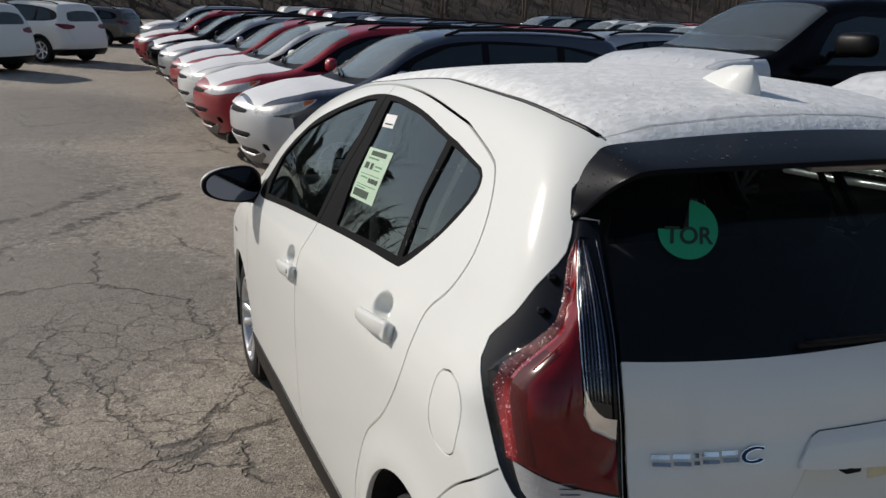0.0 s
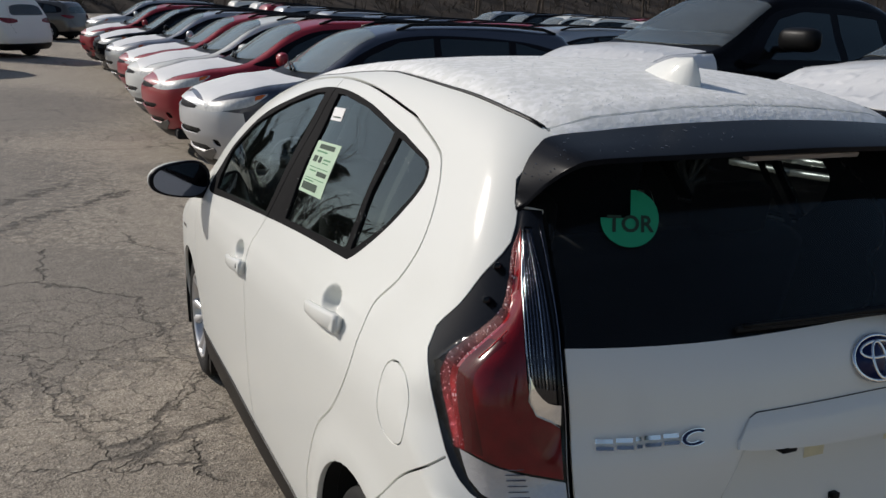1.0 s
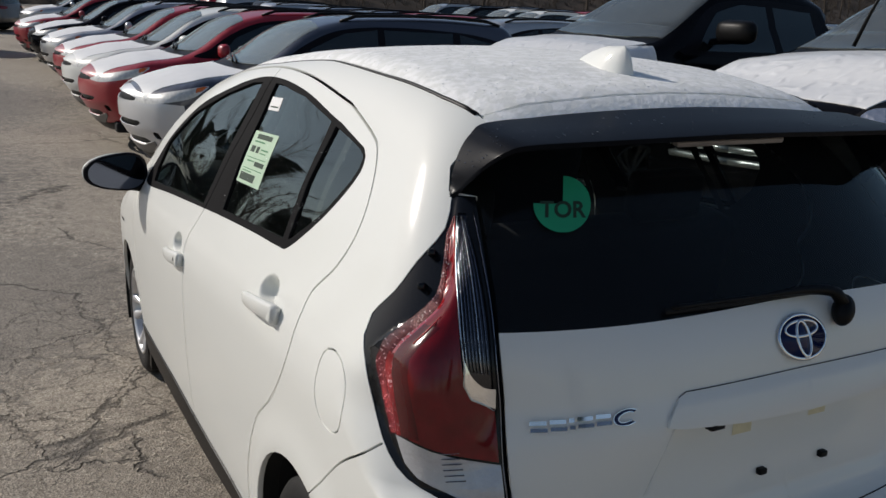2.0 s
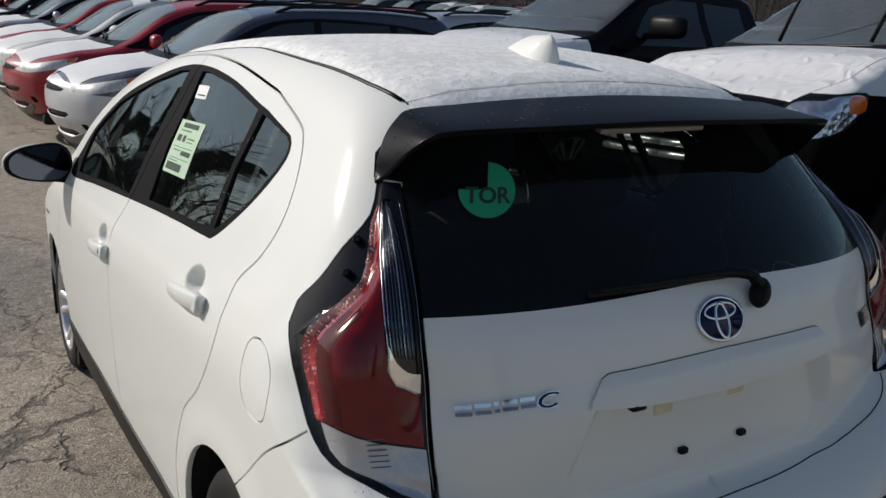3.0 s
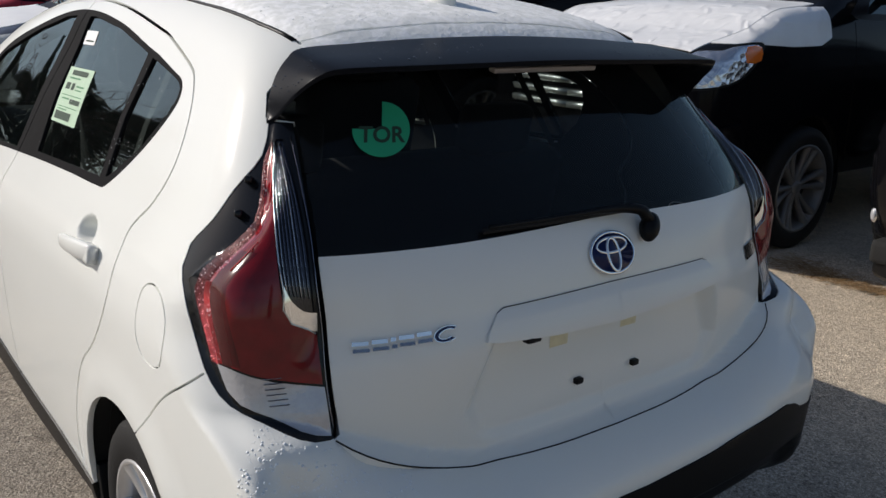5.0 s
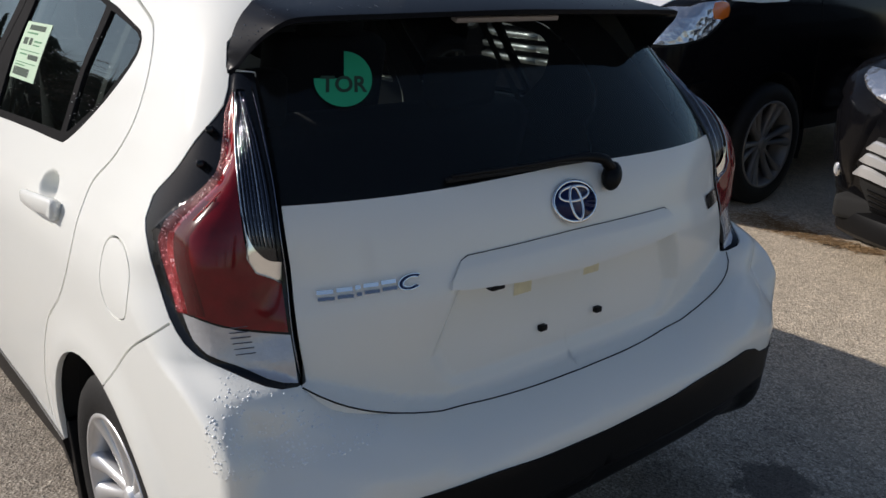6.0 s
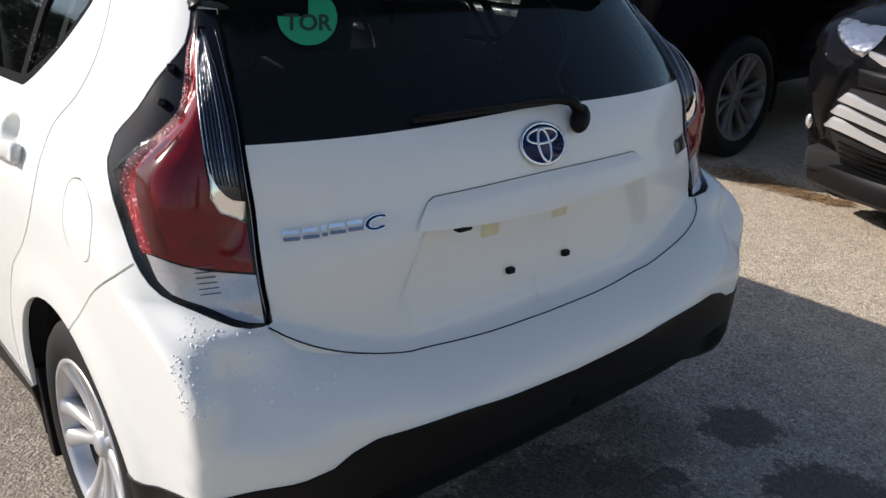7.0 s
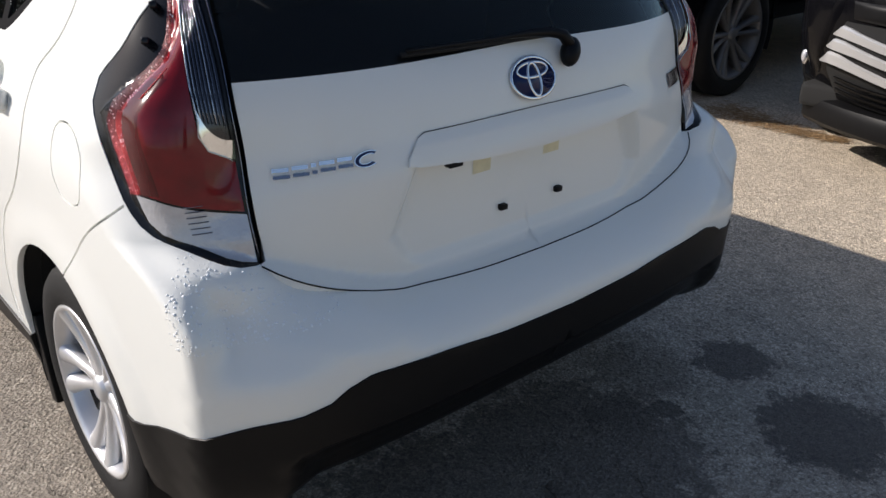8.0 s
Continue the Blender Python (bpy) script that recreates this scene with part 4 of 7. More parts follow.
    bar = [(mid_s, 0.858)] + straight(sh.line([("r", 0.002, 0.858), ("r", 0.18, 0.864), ("r", 0.32, 0.874), ("r", 0.350, 0.879), ("r", 0.345, 0.892), ("r", 0.316, 0.926), ("r", 0.300, 0.934), ("r", 0.002, 0.936)]), False) + [(mid_s, 0.936)]
    # bumper
    bumper_top = sh.line([("s", 0.66, 0.58), ("s", 0.604, 0.605), ("s", 0.514, 0.674), ("s", 0.40, 0.775), (-0.795, 0.300, 0.853)])
    bumper_gap = catmull(bumper_top, False)
    black_top = catmull(sh.line([("s", 0.45, 0.400), (-0.832, 0.374, 0.408), (-0.827, 0.287, 0.420), (-0.811, 0.115, 0.476), (-0.743, 0.012, 0.510), (-0.66, -0.015, 0.518), (-0.610, -0.026, 0.526), (-0.575, -0.031, 0.545), (-0.530, -0.037, 0.556),
                                 (-0.477, -0.039, 0.553), (-0.30, -0.046, 0.540), (-0.193, -0.049, 0.531), (-0.002, -0.05, 0.525)]), False)
    black_area = black_top + [(mid_s, 0.525), (mid_s, 0.1), (0.5, 0.1)]
    bumper_area = bumper_gap + lamp[-14:] + low_line + [(mid_s, 0.62), (mid_s, 0.1), (0.7, 0.1), (0.7, 0.4)]
    # doors
    opening = side_line([(2.84, 0.985), (2.66, 1.205), (2.40, 1.365), (2.10, 1.448), (1.763, 1.476), (1.411, 1.461), (1.034, 1.404), (0.807, 1.344), (0.729, 1.307), (0.662, 1.234), (0.636, 1.157),
                         (0.662, 1.081), (0.722, 1.015), (0.722, 0.948), (0.745, 0.852), (0.84, 0.74), (0.977, 0.633), (1.07, 0.50), (1.112, 0.40), (1.125, 0.31)], False)
    post = catmull([(1.690, 1.47), (1.702, 1.30), (1.716, 1.12), (1.725, 1.035), (1.735, 1.0), (1.762, 0.945), (1.778, 0.867), (1.770, 0.734), (1.772, 0.634), (1.77, 0.45), (1.75, 0.325)], False)
    hinge = catmull([(2.84, 0.985), (2.86, 0.85), (2.85, 0.6), (2.80, 0.34)], False)
    fuel = catmull(sh.line([("s", p[0] + 0.015, p[1]) for p in ((0.500, 0.958), (0.440, 0.950), (0.404, 0.918), (0.391, 0.865), (0.402, 0.828), (0.440, 0.812), (0.500, 0.817), (0.534, 0.850), (0.542, 0.900), (0.532, 0.942))]), True, 0.012)
    ring = np.array(fuel)
    fuel_in = list(ring.mean(0) + (ring - ring.mean(0)) * 0.948)
    sill = [(0.95, 0.30), (1.32, 0.305), (1.60, 0.325), (2.1, 0.345), (2.84, 0.338), (2.84, 0.1), (0.95, 0.1)]

    def circle(y, z, r, n=48):
        return [(y + r * math.cos(2 * math.pi * k / n), z + r * math.sin(2 * math.pi * k / n)) for k in range(n)]

    arch_r, arch_f = circle(0.665, 0.315, 0.335), circle(3.18, 0.315, 0.335)
    arch_r = [sh.chart(sh.at("s", y, max(z, 0.05))) for y, z in arch_r]
    arch_f = [sh.chart(sh.at("s", y, max(z, 0.05))) for y, z in arch_f]
    door_f = [p for p in opening if p[0] > 1.73][::1] + post[1:] + [(1.75, 0.33), (2.80, 0.34)] + hinge[::-1]
    k = min(range(len(opening)), key=lambda i: abs(opening[i][0] - 1.73))
    door_r = opening[k:] + [(1.125, 0.31), (1.75, 0.325)] + post[::-1]
    lamp_f = catmull(sh.line([("s", 3.35, 0.86), ("s", 3.62, 0.80), ("f", 0.58, 0.72), ("f", 0.46, 0.64), ("f", 0.62, 0.62), ("s", 3.65, 0.68)]), True)
    mouth = straight([(nose_s, 0.52)] + sh.line([("f", 0.002, 0.52), ("f", 0.5, 0.50), ("f", 0.56, 0.36), ("f", 0.45, 0.27), ("f", 0.002, 0.27)]) + [(nose_s, 0.27)])
    nose = [(nose_s, 0.72)] + sh.line([("f", 0.002, 0.72), ("f", 0.4, 0.70), ("s", 3.55, 0.66), ("s", 3.48, 0.45)]) + [(3.2, 0.1), (nose_s, 0.1)]
    gaps = [strip(opening, 0.0068), strip(post, 0.006), strip(hinge, 0.006), strip(bumper_gap, 0.0045), strip(inner, 0.007)]
    ring_gap = fuel  # the outer edge of the flap's joint
    regions = [
        ("arch", arch_r, None, 0, 0, "pair", ""), ("arch", arch_f, None, 0, 0, "pair", ""),
        ("fuel_door", fuel_in, WHITE, 0.0, 0.012, "left", "oval white fuel flap"),
        ("joint", ring_gap, None, 0, 0, "left", ""),
        ("front_window", front_glass, SIDE_GLASS, -0.006, 0.004, "pair", "clear front side window"),
        ("rear_window", rear_glass, SIDE_GLASS, -0.006, 0.004, "pair", "rear side window with droplets"),
        ("quarter_window", quarter_glass, SIDE_GLASS, -0.006, 0.004, "pair", "small triangular quarter window"),
        ("window_surround", surround, SATIN, 0.0, 0.012, "pair", "matt black window surround"),
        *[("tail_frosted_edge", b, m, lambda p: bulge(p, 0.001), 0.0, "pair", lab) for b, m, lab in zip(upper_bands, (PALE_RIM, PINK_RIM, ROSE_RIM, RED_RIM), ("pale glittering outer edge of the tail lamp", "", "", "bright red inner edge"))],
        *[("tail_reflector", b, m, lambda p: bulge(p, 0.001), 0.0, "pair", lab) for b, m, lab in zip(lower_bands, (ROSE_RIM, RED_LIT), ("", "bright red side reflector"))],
        ("tail_dark_band", dark_band, DARK_RED, lambda p: bulge(p, 0.001), 0.0, "pair", "dark red band along the lens core"),
        ("tail_red_lens", red, RED_LENS, bulge, 0.012, "pair", "deep red lens"),
        ("tail_chrome_foot", foot, CHROME, lambda p: bulge(p, 0.003), 0.0, "pair", "bright chrome crescent"),
        ("tail_chrome_strip", chrome, BLACK_CHROME, lambda p: bulge(p, 0.008), 0.01, "pair", "dark chrome strip"),
        ("tail_clear_lens", clear, CLEAR_LENS, lambda p: bulge(p, 0.002), 0.01, "pair", "clear reversing lamp"),
        ("tail_housing", housing, LAMP_BLACK, lambda p: bulge(p, 0.003), 0.014, "pair", "gloss black lamp surround"),
        ("hatch_glass", pane, REAR_GLASS, -0.003, 0.006, "both", "dark tinted hatch window"),
        ("hatch_handle_bar", bar, WHITE, lambda p: 0.008 * rise(0.94 - p[:, 2], 0.0, 0.03), 0.03, "both", "white handle bar above the plate recess"),
        ("lower_bumper", black_area, BLACK_PLASTIC, lambda p: 0.004 - 0.034 * rise(0.418 - p[:, 2], 0.0, 0.016) * (1 - rise(np.abs(p[:, 0]), 0.60, 0.72)), 0.03, "both", "black textured lower bumper"),
        ("sill", sill, BLACK_PLASTIC, 0.006, 0.02, "pair", "black plastic sill"),
        ("hatch", tail, WHITE, recess, 0.02, "both", "white hatch lid with a bare plate recess"),
        ("rear_bumper", bumper_area, WHITE, shoulder, 0.015, "both", "white rear bumper with water beads"),
        ("front_door", door_f, WHITE, grips, 0.02, "pair", "white front door"),
        ("rear_door", door_r, WHITE, grips, 0.02, "pair", "white rear door"),
        ("headlamp", lamp_f, CLEAR_LENS, -0.004, 0.02, "pair", "clear headlamp"),
        ("lower_grille", mouth, BLACK_PLASTIC, -0.03, 0.01, "both", "black lower grille"),
        ("front_bumper", nose, WHITE, 0.0, 0.015, "both", "white front bumper"),
        ("body_side", None, WHITE, 0.0, 0.015, "pair", "white body side with roof rail and quarter panel"),
    ]
    cross = [(0.003, 0.516), (-0.16, 0.514), (-0.39, 0.508), (-0.50, 0.512)]
    shield_low, shield_up = [(0.01, 3.10), (-0.3, 3.08), (-0.75, 2.98)], [(0.01, 2.30), (-0.3, 2.32), (-0.75, 2.40)]
    screen = catmull(shield_low, False) + catmull(shield_up, False)[::-1]
    bonnet = catmull([(0.01, 3.20), (-0.35, 3.17), (-0.80, 3.10)], False) + [(-0.8, 3.9), (0.01, 3.9)]
    tops = [
        ("rear_roof_edge", [(0.01, 0.40), (0.01, 0.5145), (-0.16, 0.5125), (-0.39, 0.5065), (-0.6, 0.512), (-0.6, 0.40)], WET_GLINT_WHITE, 0.0, 0.012, "both", "white top of the rear spoiler"),
        ("windscreen", screen, SIDE_GLASS, -0.004, 0.004, "both", "clear windscreen"),
        ("bonnet", bonnet, WHITE, 0.0, 0.012, "both", "white bonnet"),
        ("cowl", [(0.01, 3.0), (-0.8, 2.9), (-0.8, 3.3), (0.01, 3.3)], BLACK_PLASTIC, -0.005, 0.0, "both", "black cowl"),
        ("roof", None, WET_GLINT_WHITE, lambda p: -0.004 * rise(0.03 - (np.vectorize(hatch_edge)(p[:, 1]) - np.abs(p[:, 0])), 0.0, 0.03), 0.012, "both", "white roof with droplet marks and painted pale glints"),
    ]
    made = skin(sh, car, regions, gaps, tops, [strip(cross, 0.008), strip(catmull([(-hatch_edge(y), y) for y in np.arange(0.50, 2.4, 0.08)], False), 0.014)], 0.032,
                fine=[((0.08, 0.745), (0.42, 1.27), 0.008), ((mid_s + 0.024, 0.60), (0.35, 0.95), 0.0095), ((0.87, 0.91), (1.04, 1.02), 0.006), ((0.0, 0.64), (0.30, 0.80), 0.0075), ((1.80, 0.85), (1.97, 0.95), 0.006)])
    return car, sh, made, dict(low=low_line, bar=bar[1:-1], lamp=lamp, inner=inner, bands=upper_bands + lower_bands)


car, sh, made, lines = hatchback_car()
tagged(car, "white compact hatchback with black spoiler parked on asphalt", "car", group="parked cars")


def on(where, a, b, lift=0.0):
    """A point on the hatchback's skin, lifted along its normal; a negative x lies on the car's left."""
    p = sh.at(where, a, b)
    n = sh.normal(p[None])[0]
    p = p + n * lift
    if where != "s" and a > 0:
        p = p * (-1, 1, 1)
    return p


def loft(rings, closed_ring=True):
    k, vs, fs = len(rings[0]), [], []
    for r in rings:
        vs += [tuple(q) for q in r]
    for i in range(len(rings) - 1):
        for j in range(k if closed_ring else k - 1):
            fs.append((i * k + j, i * k + (j + 1) % k, (i + 1) * k + (j + 1) % k, (i + 1) * k + j))
    if closed_ring:
        fs += [tuple(range(k))[::-1], tuple((len(rings) - 1) * k + j for j in range(k))]
    return vs, fs


def sharp(me, angle=35):
    """Keeps the hard edges of a part crisp."""
    bm = bmesh.new()
    bm.from_mesh(me)
    for e in bm.edges:
        if len(e.link_faces) == 2 and e.calc_face_angle(0) > radians(angle):
            e.smooth = False
    bmesh.ops.recalc_face_normals(bm, faces=bm.faces)
    bm.to_mesh(me)
    bm.free()
    return me


# the black spoiler, from its left tip over the roof's end to its right tip
up = [(-0.612, 0.418, 1.261), (-0.602, 0.432, 1.280), (-0.600, 0.430, 1.300), (-0.577, 0.446, 1.339), (-0.550, 0.452, 1.370), (-0.518, 0.452, 1.389), (-0.40, 0.456, 1.397), (-0.343, 0.458, 1.401), (-0.20, 0.456, 1.408), (0.0, 0.456, 1.412)]
down = [(-0.614, 0.410, 1.262), (-0.603, 0.397, 1.273), (-0.594, 0.367, 1.300), (-0.583, 0.336, 1.326), (-0.565, 0.300, 1.351), (-0.533, 0.283, 1.363), (-0.43, 0.279, 1.366), (-0.343, 0.277, 1.367), (-0.20, 0.275, 1.369), (0.0, 0.274, 1.371)]


def smooth_line(line, k=5):
    """A smooth line over the whole width, the same number of steps between given points."""
    p = [np.array(q, float) for q in line] + [np.array((-x, y, z)) for x, y, z in line[-2::-1]]
    p = [2 * p[0] - p[1], *p, 2 * p[-1] - p[-2]]
    out = []
    for a, b, c, d in zip(p, p[1:], p[2:], p[3:]):
        out += [0.5 * (2 * b + (c - a) * u + (2 * a - 5 * b + 4 * c - d) * u * u + (3 * b - a - 3 * c + d) * u ** 3) for u in np.arange(k) / k]
    return np.array([*out, p[-2]])


a_line, b_line = smooth_line(up), smooth_line(down)
rings = []
for a, b in zip(a_line, b_line):
    rings.append([a - (0, 0, 0.02), a, a * 0.98 + b * 0.02 + (0, 0, 0.003), a * 0.5 + b * 0.5 + (0, 0, 0.002), b * 0.97 + a * 0.03 + (0, 0, 0.001), b, b - (0, -0.004, 0.010), b * 0.7 + a * 0.3 - (0, -0.03, 0.028), a - (0, -0.02, 0.045)])
spoiler = part("spoiler", sharp(mesh_of("spoiler", *loft(rings)), 32), SPOILER_BLACK, car, "gloss black rear spoiler")
part("brake_light", box(0.30, 0.02, 0.012, pose(0, 0.325, 1.352, 20), 0.003), mat("brake_light_lens", (0.25, 0.22, 0.21), 0.25), spoiler, "pale high brake light")

# rubber strips in the roof ditches
for s in (-1, 1):
    pts = sh.top([(-hatch_edge(y), y) for y in np.arange(0.52, 2.30, 0.04)])
    part("roof_ditch_strip", mesh_of("roof_ditch_strip", *tube([(-s * x, y, z - 0.002) for x, y, z in pts], [0.0062 - 0.0035 * min(1, k / 22) for k in range(len(pts))], 8)), BLACK_PLASTIC, car, "black rubber strip along the roof")

# aerial fin on the roof
rings = []
for h in np.linspace(0, 1, 9):
    yr, yf = 0.650 + 0.014 * h + 0.014 * h ** 5, 0.895 - 0.115 * h - 0.035 * h ** 4
    w = 0.036 * (1 - h) ** 0.7 * (1 - 0.3 * h) + 0.008 * (1 - h ** 6) + 0.002
    zt = 1.463 + 0.083 * h ** 0.85
    ring = []
    for k in range(16):
        a = 2 * math.pi * k / 16
        c = 0.5 - 0.5 * math.cos(a)
        wide = w * math.sin(a) * (1.0 if c < 0.35 else (1 - (c - 0.35) / 0.65) ** 0.7 + 0.0)
        y = yr + (yf - yr) * c
        ring.append((wide, y, zt + (1 - h) * 0.03 * c))
    rings.append(ring)
part("aerial_fin", mesh_of("aerial_fin", *loft(rings)), WHITE, car, "white shark-fin aerial")
part("fin_gasket", mesh_of("fin_gasket", *loft([[(x * 1.06, y + (y - 0.77) * 0.03, z + d) for x, y, z in rings[0]] for d in (-0.006, 0.002)])), BLACK_PLASTIC, car)

# wheels and wheel wells
for x, y, turn in ((-0.735, 0.645, 0), (-0.735, 3.18, 0), (0.735, 0.645, 180), (0.735, 3.18, 180)):
    wheel(car, pose(x, y, 0.298, 0, 0, turn), 0.298, 0.185, 0.205, 10, ALLOY, pair=0.10, bold=1.3)
    vs, fs = [], []
    for k in range(25):
        a = math.radians(-25 + 230 * k / 24)
        for q in (0.40, 0.845):
            vs.append((math.copysign(q, x) * (1 if q < 0.8 else 0.985), y + 0.02 + 0.345 * math.cos(a), 0.315 + 0.345 * math.sin(a)))
    fs = [(2 * k, 2 * k + 1, 2 * k + 3, 2 * k + 2) for k in range(24)] + [tuple(2 * k for k in range(25))]
    part("wheel_well", mesh_of("wheel_well", vs, fs), DARK, car)
    part("mud_flap", box(0.15, 0.045, 0.24, pose(math.copysign(0.755, x), y + (0.33 if y < 2 else -0.35), 0.235, -12 if y < 2 else 12), 0.004), BLACK_PLASTIC, car)
part("underbody", box(1.56, 3.5, 0.16, pose(0, 1.98, 0.23), 0.02), DARK, car, "dark underbody")
# Unseen box added below the tail to deepen the shade on the ground.
part("boot_well", box(1.30, 0.62, 0.16, pose(0, 0.50, 0.27), 0.04), DARK, car, "dark box added under the tail to block light")
part("rear_valance", box(1.25, 0.30, 0.10, pose(0, 0.30, 0.33, -10), 0.03), BLACK_PLASTIC, car)

# door mirrors
for s in (-1, 1):
    m = new("door_mirror")
    m.parent = car
    m.matrix_basis = pose(s * 0.935, 2.77, 1.03, 0, 0, s * -8)
    bm = bmesh.new()
    bmesh.ops.create_uvsphere(bm, u_segments=28, v_segments=16, radius=1)
    for v in bm.verts:
        x, y, z = v.co
        v.co = Vector((0.128 * math.copysign(abs(x) ** 0.75, x) - s * 0.02 * z * 0, (0.075 if y > 0 else 0.03) * y, 0.076 * math.copysign(abs(z) ** 0.8, z) * (1 - 0.22 * x * s)))
    part("mirror_cap", bm, WHITE, m, "white mirror cap")
    rings = []
    for yy, k in ((-0.012, 1.005), (-0.032, 0.99), (-0.035, 0.93), (-0.028, 0.88)):
        ring = []
        for i in range(32):
            a = 2 * math.pi * i / 32
            x, z = math.cos(a), math.sin(a)
            x, z = math.copysign(abs(x) ** 0.75, x), math.copysign(abs(z) ** 0.8, z)
            ring.append((0.128 * x * k, yy, 0.076 * z * (1 - 0.22 * x * s) * k))
        rings.append(ring)
    part("mirror_bezel", mesh_of("mirror_bezel", *loft(rings[:3], True)), BLACK_GLOSS, m, "black mirror housing")
    part("mirror_glass", mesh_of("mirror_glass", [(x, y - 0.009, z) for x, y, z in rings[3]], [tuple(range(32))]), DARK_MIRROR, m, "mirror glass")
    vs, fs = tube([(s * -0.06, 0.0, -0.055), (s * -0.13, 0.0, -0.075), (s * -0.19, -0.01, -0.07)], [0.028, 0.022, 0.026], 10)
    part("mirror_arm", mesh_of("mirror_arm", vs, fs), BLACK_PLASTIC, m, "black mirror arm")

# door handles
for s in (-1, 1):
    for y0, y1, z0, z1 in ((1.070, 0.828, 0.920, 0.936), (1.995, 1.765, 0.848, 0.864)):
        rings = []
        for k in range(13):
            q = k / 12
            y, z = y0 + (y1 - y0) * q, z0 + (z1 - z0) * q
            p = on("s", y, z, 0.005 + 0.017 * math.sin(math.pi * min(0.94, q + 0.02)) ** 0.5)
            hh, tt = (0.0165 + 0.005 * rise(q, 0.0, 0.7)) * (1 if 0 < k < 12 else 0.75), 0.011 if 0 < k < 12 else 0.007
            rings.append([(p[0] * -s + tt * math.copysign(abs(math.cos(a)) ** 0.6, math.cos(a)) * s, y, p[2] + hh * math.copysign(abs(math.sin(a)) ** 0.6, math.sin(a))) for a in [2 * math.pi * i / 12 for i in range(12)]])
        part("door_handle", mesh_of("door_handle", *loft(rings)), WHITE, car, "white door handle")
    for y, z in ((0.862, 0.935), (1.797, 0.862)):
        p = on("s", y, z, 0.011)
        part("handle_cap", box(0.026, 0.060, 0.043, pose(p[0] * -s, y, z, 0, -s * 8), 0.010, 3), WHITE, car, "white lock cap")

p = on("s", 1.797, 0.862, 0.0245)
part("keyhole", box(0.004, 0.007, 0.016, pose(p[0], p[1], p[2], 0, 8), 0.001), DARK, car, "dark keyhole in the front handle")

# badges and fittings on the hatch
e = on("r", 0.0, 0.992, 0.004)
tilt = math.degrees(math.atan2(0.026, 0.06))
badge = new("round_badge")
badge.parent = car
badge.matrix_basis = pose(0, e[1], e[2], -tilt)


def oval_ring(rx, rz, tube_r, seg=48):
    vs, fs = [], []
    for i in range(seg):
        a = 2 * math.pi * i / seg
        for j in range(8):
            b = 2 * math.pi * j / 8
            vs.append(((rx + tube_r * math.cos(b)) * math.cos(a), -0.6 * tube_r * math.sin(b) * 1.0, (rz + tube_r * math.cos(b)) * math.sin(a)))
    for i in range(seg):
        for j in range(8):
            fs.append((i * 8 + j, ((i + 1) % seg) * 8 + j, ((i + 1) % seg) * 8 + (j + 1) % 8, i * 8 + (j + 1) % 8))
    return vs, fs


disc = [(0.060 * math.cos(2 * math.pi * i / 40), 0.0, 0.040 * math.sin(2 * math.pi * i / 40)) for i in range(40)]
part("badge_disc", mesh_of("badge_disc", *loft([[(x, 0.004, z) for x, y, z in disc], [(x, -0.003, z) for x, y, z in disc]])), BLUE, badge, "dark blue enamel oval")
part("badge_ring", mesh_of("badge_ring", *oval_ring(0.063, 0.0425, 0.0044)), CHROME, badge, "chrome oval ring")
part("badge_upright", mesh_of("badge_upright", *[(lambda v, f: ([(x, y - 0.003, z - 0.004) for x, y, z in v], f))(*oval_ring(0.017, 0.0345, 0.0036))][0]), CHROME, badge, "chrome oval")
part("badge_cross", mesh_of("badge_cross", *[(lambda v, f: ([(x, y - 0.002, z + 0.016) for x, y, z in v], f))(*oval_ring(0.044, 0.0155, 0.0036))][0]), CHROME, badge, "chrome oval")

# the model name, as plain chrome bars, and an open blue ring
for k in range(5):
    w = (0.027, 0.027, 0.009, 0.027, 0.027)[k]
    x = -0.594 + (0.0, 0.032, 0.064, 0.078, 0.110)[k] + w / 2
    hh, z = 0.018, 0.900 + 0.0015 * k
    pieces = [(x - w / 2, x + w / 2, z + 0.002, z + hh / 2), (x - w / 2, x + w / 2, z - hh / 2, z - 0.003)]
    for x0, x1, z0, z1 in pieces:
        vs, fs = patch_grid(x0, x1, z0, z1, 2, 0.003 * (z1 - z0) / hh)
        decal(sh, "name_bar", "r", vs, fs, 0.006, CHROME if z0 > z else DARK_CHROME, car, "chrome model-name bar")
for r0, r1, lift, m in ((0.60, 1.12, 0.006, CHROME), (0.72, 1.0, 0.0068, BLUE)):
    a = np.radians(np.linspace(50, 320, 30))
    vs = [(-0.428 + 0.0225 * q * math.cos(t) + 0.006 * math.sin(t), 0.9065 + 0.0125 * q * math.sin(t)) for q in (r0, r1) for t in a]
    decal(sh, "open_ring", "r", vs, [(i, i + 1, i + 31, i + 30) for i in range(29)], lift, m, car, "open ring with a blue face and chrome edge")
vs, fs = patch_grid(0.518, 0.620, 0.888, 0.921, 3)
decal(sh, "trim_badge", "r", vs, fs, 0.003, DARK_CHROME, car, "small chrome trim badge")
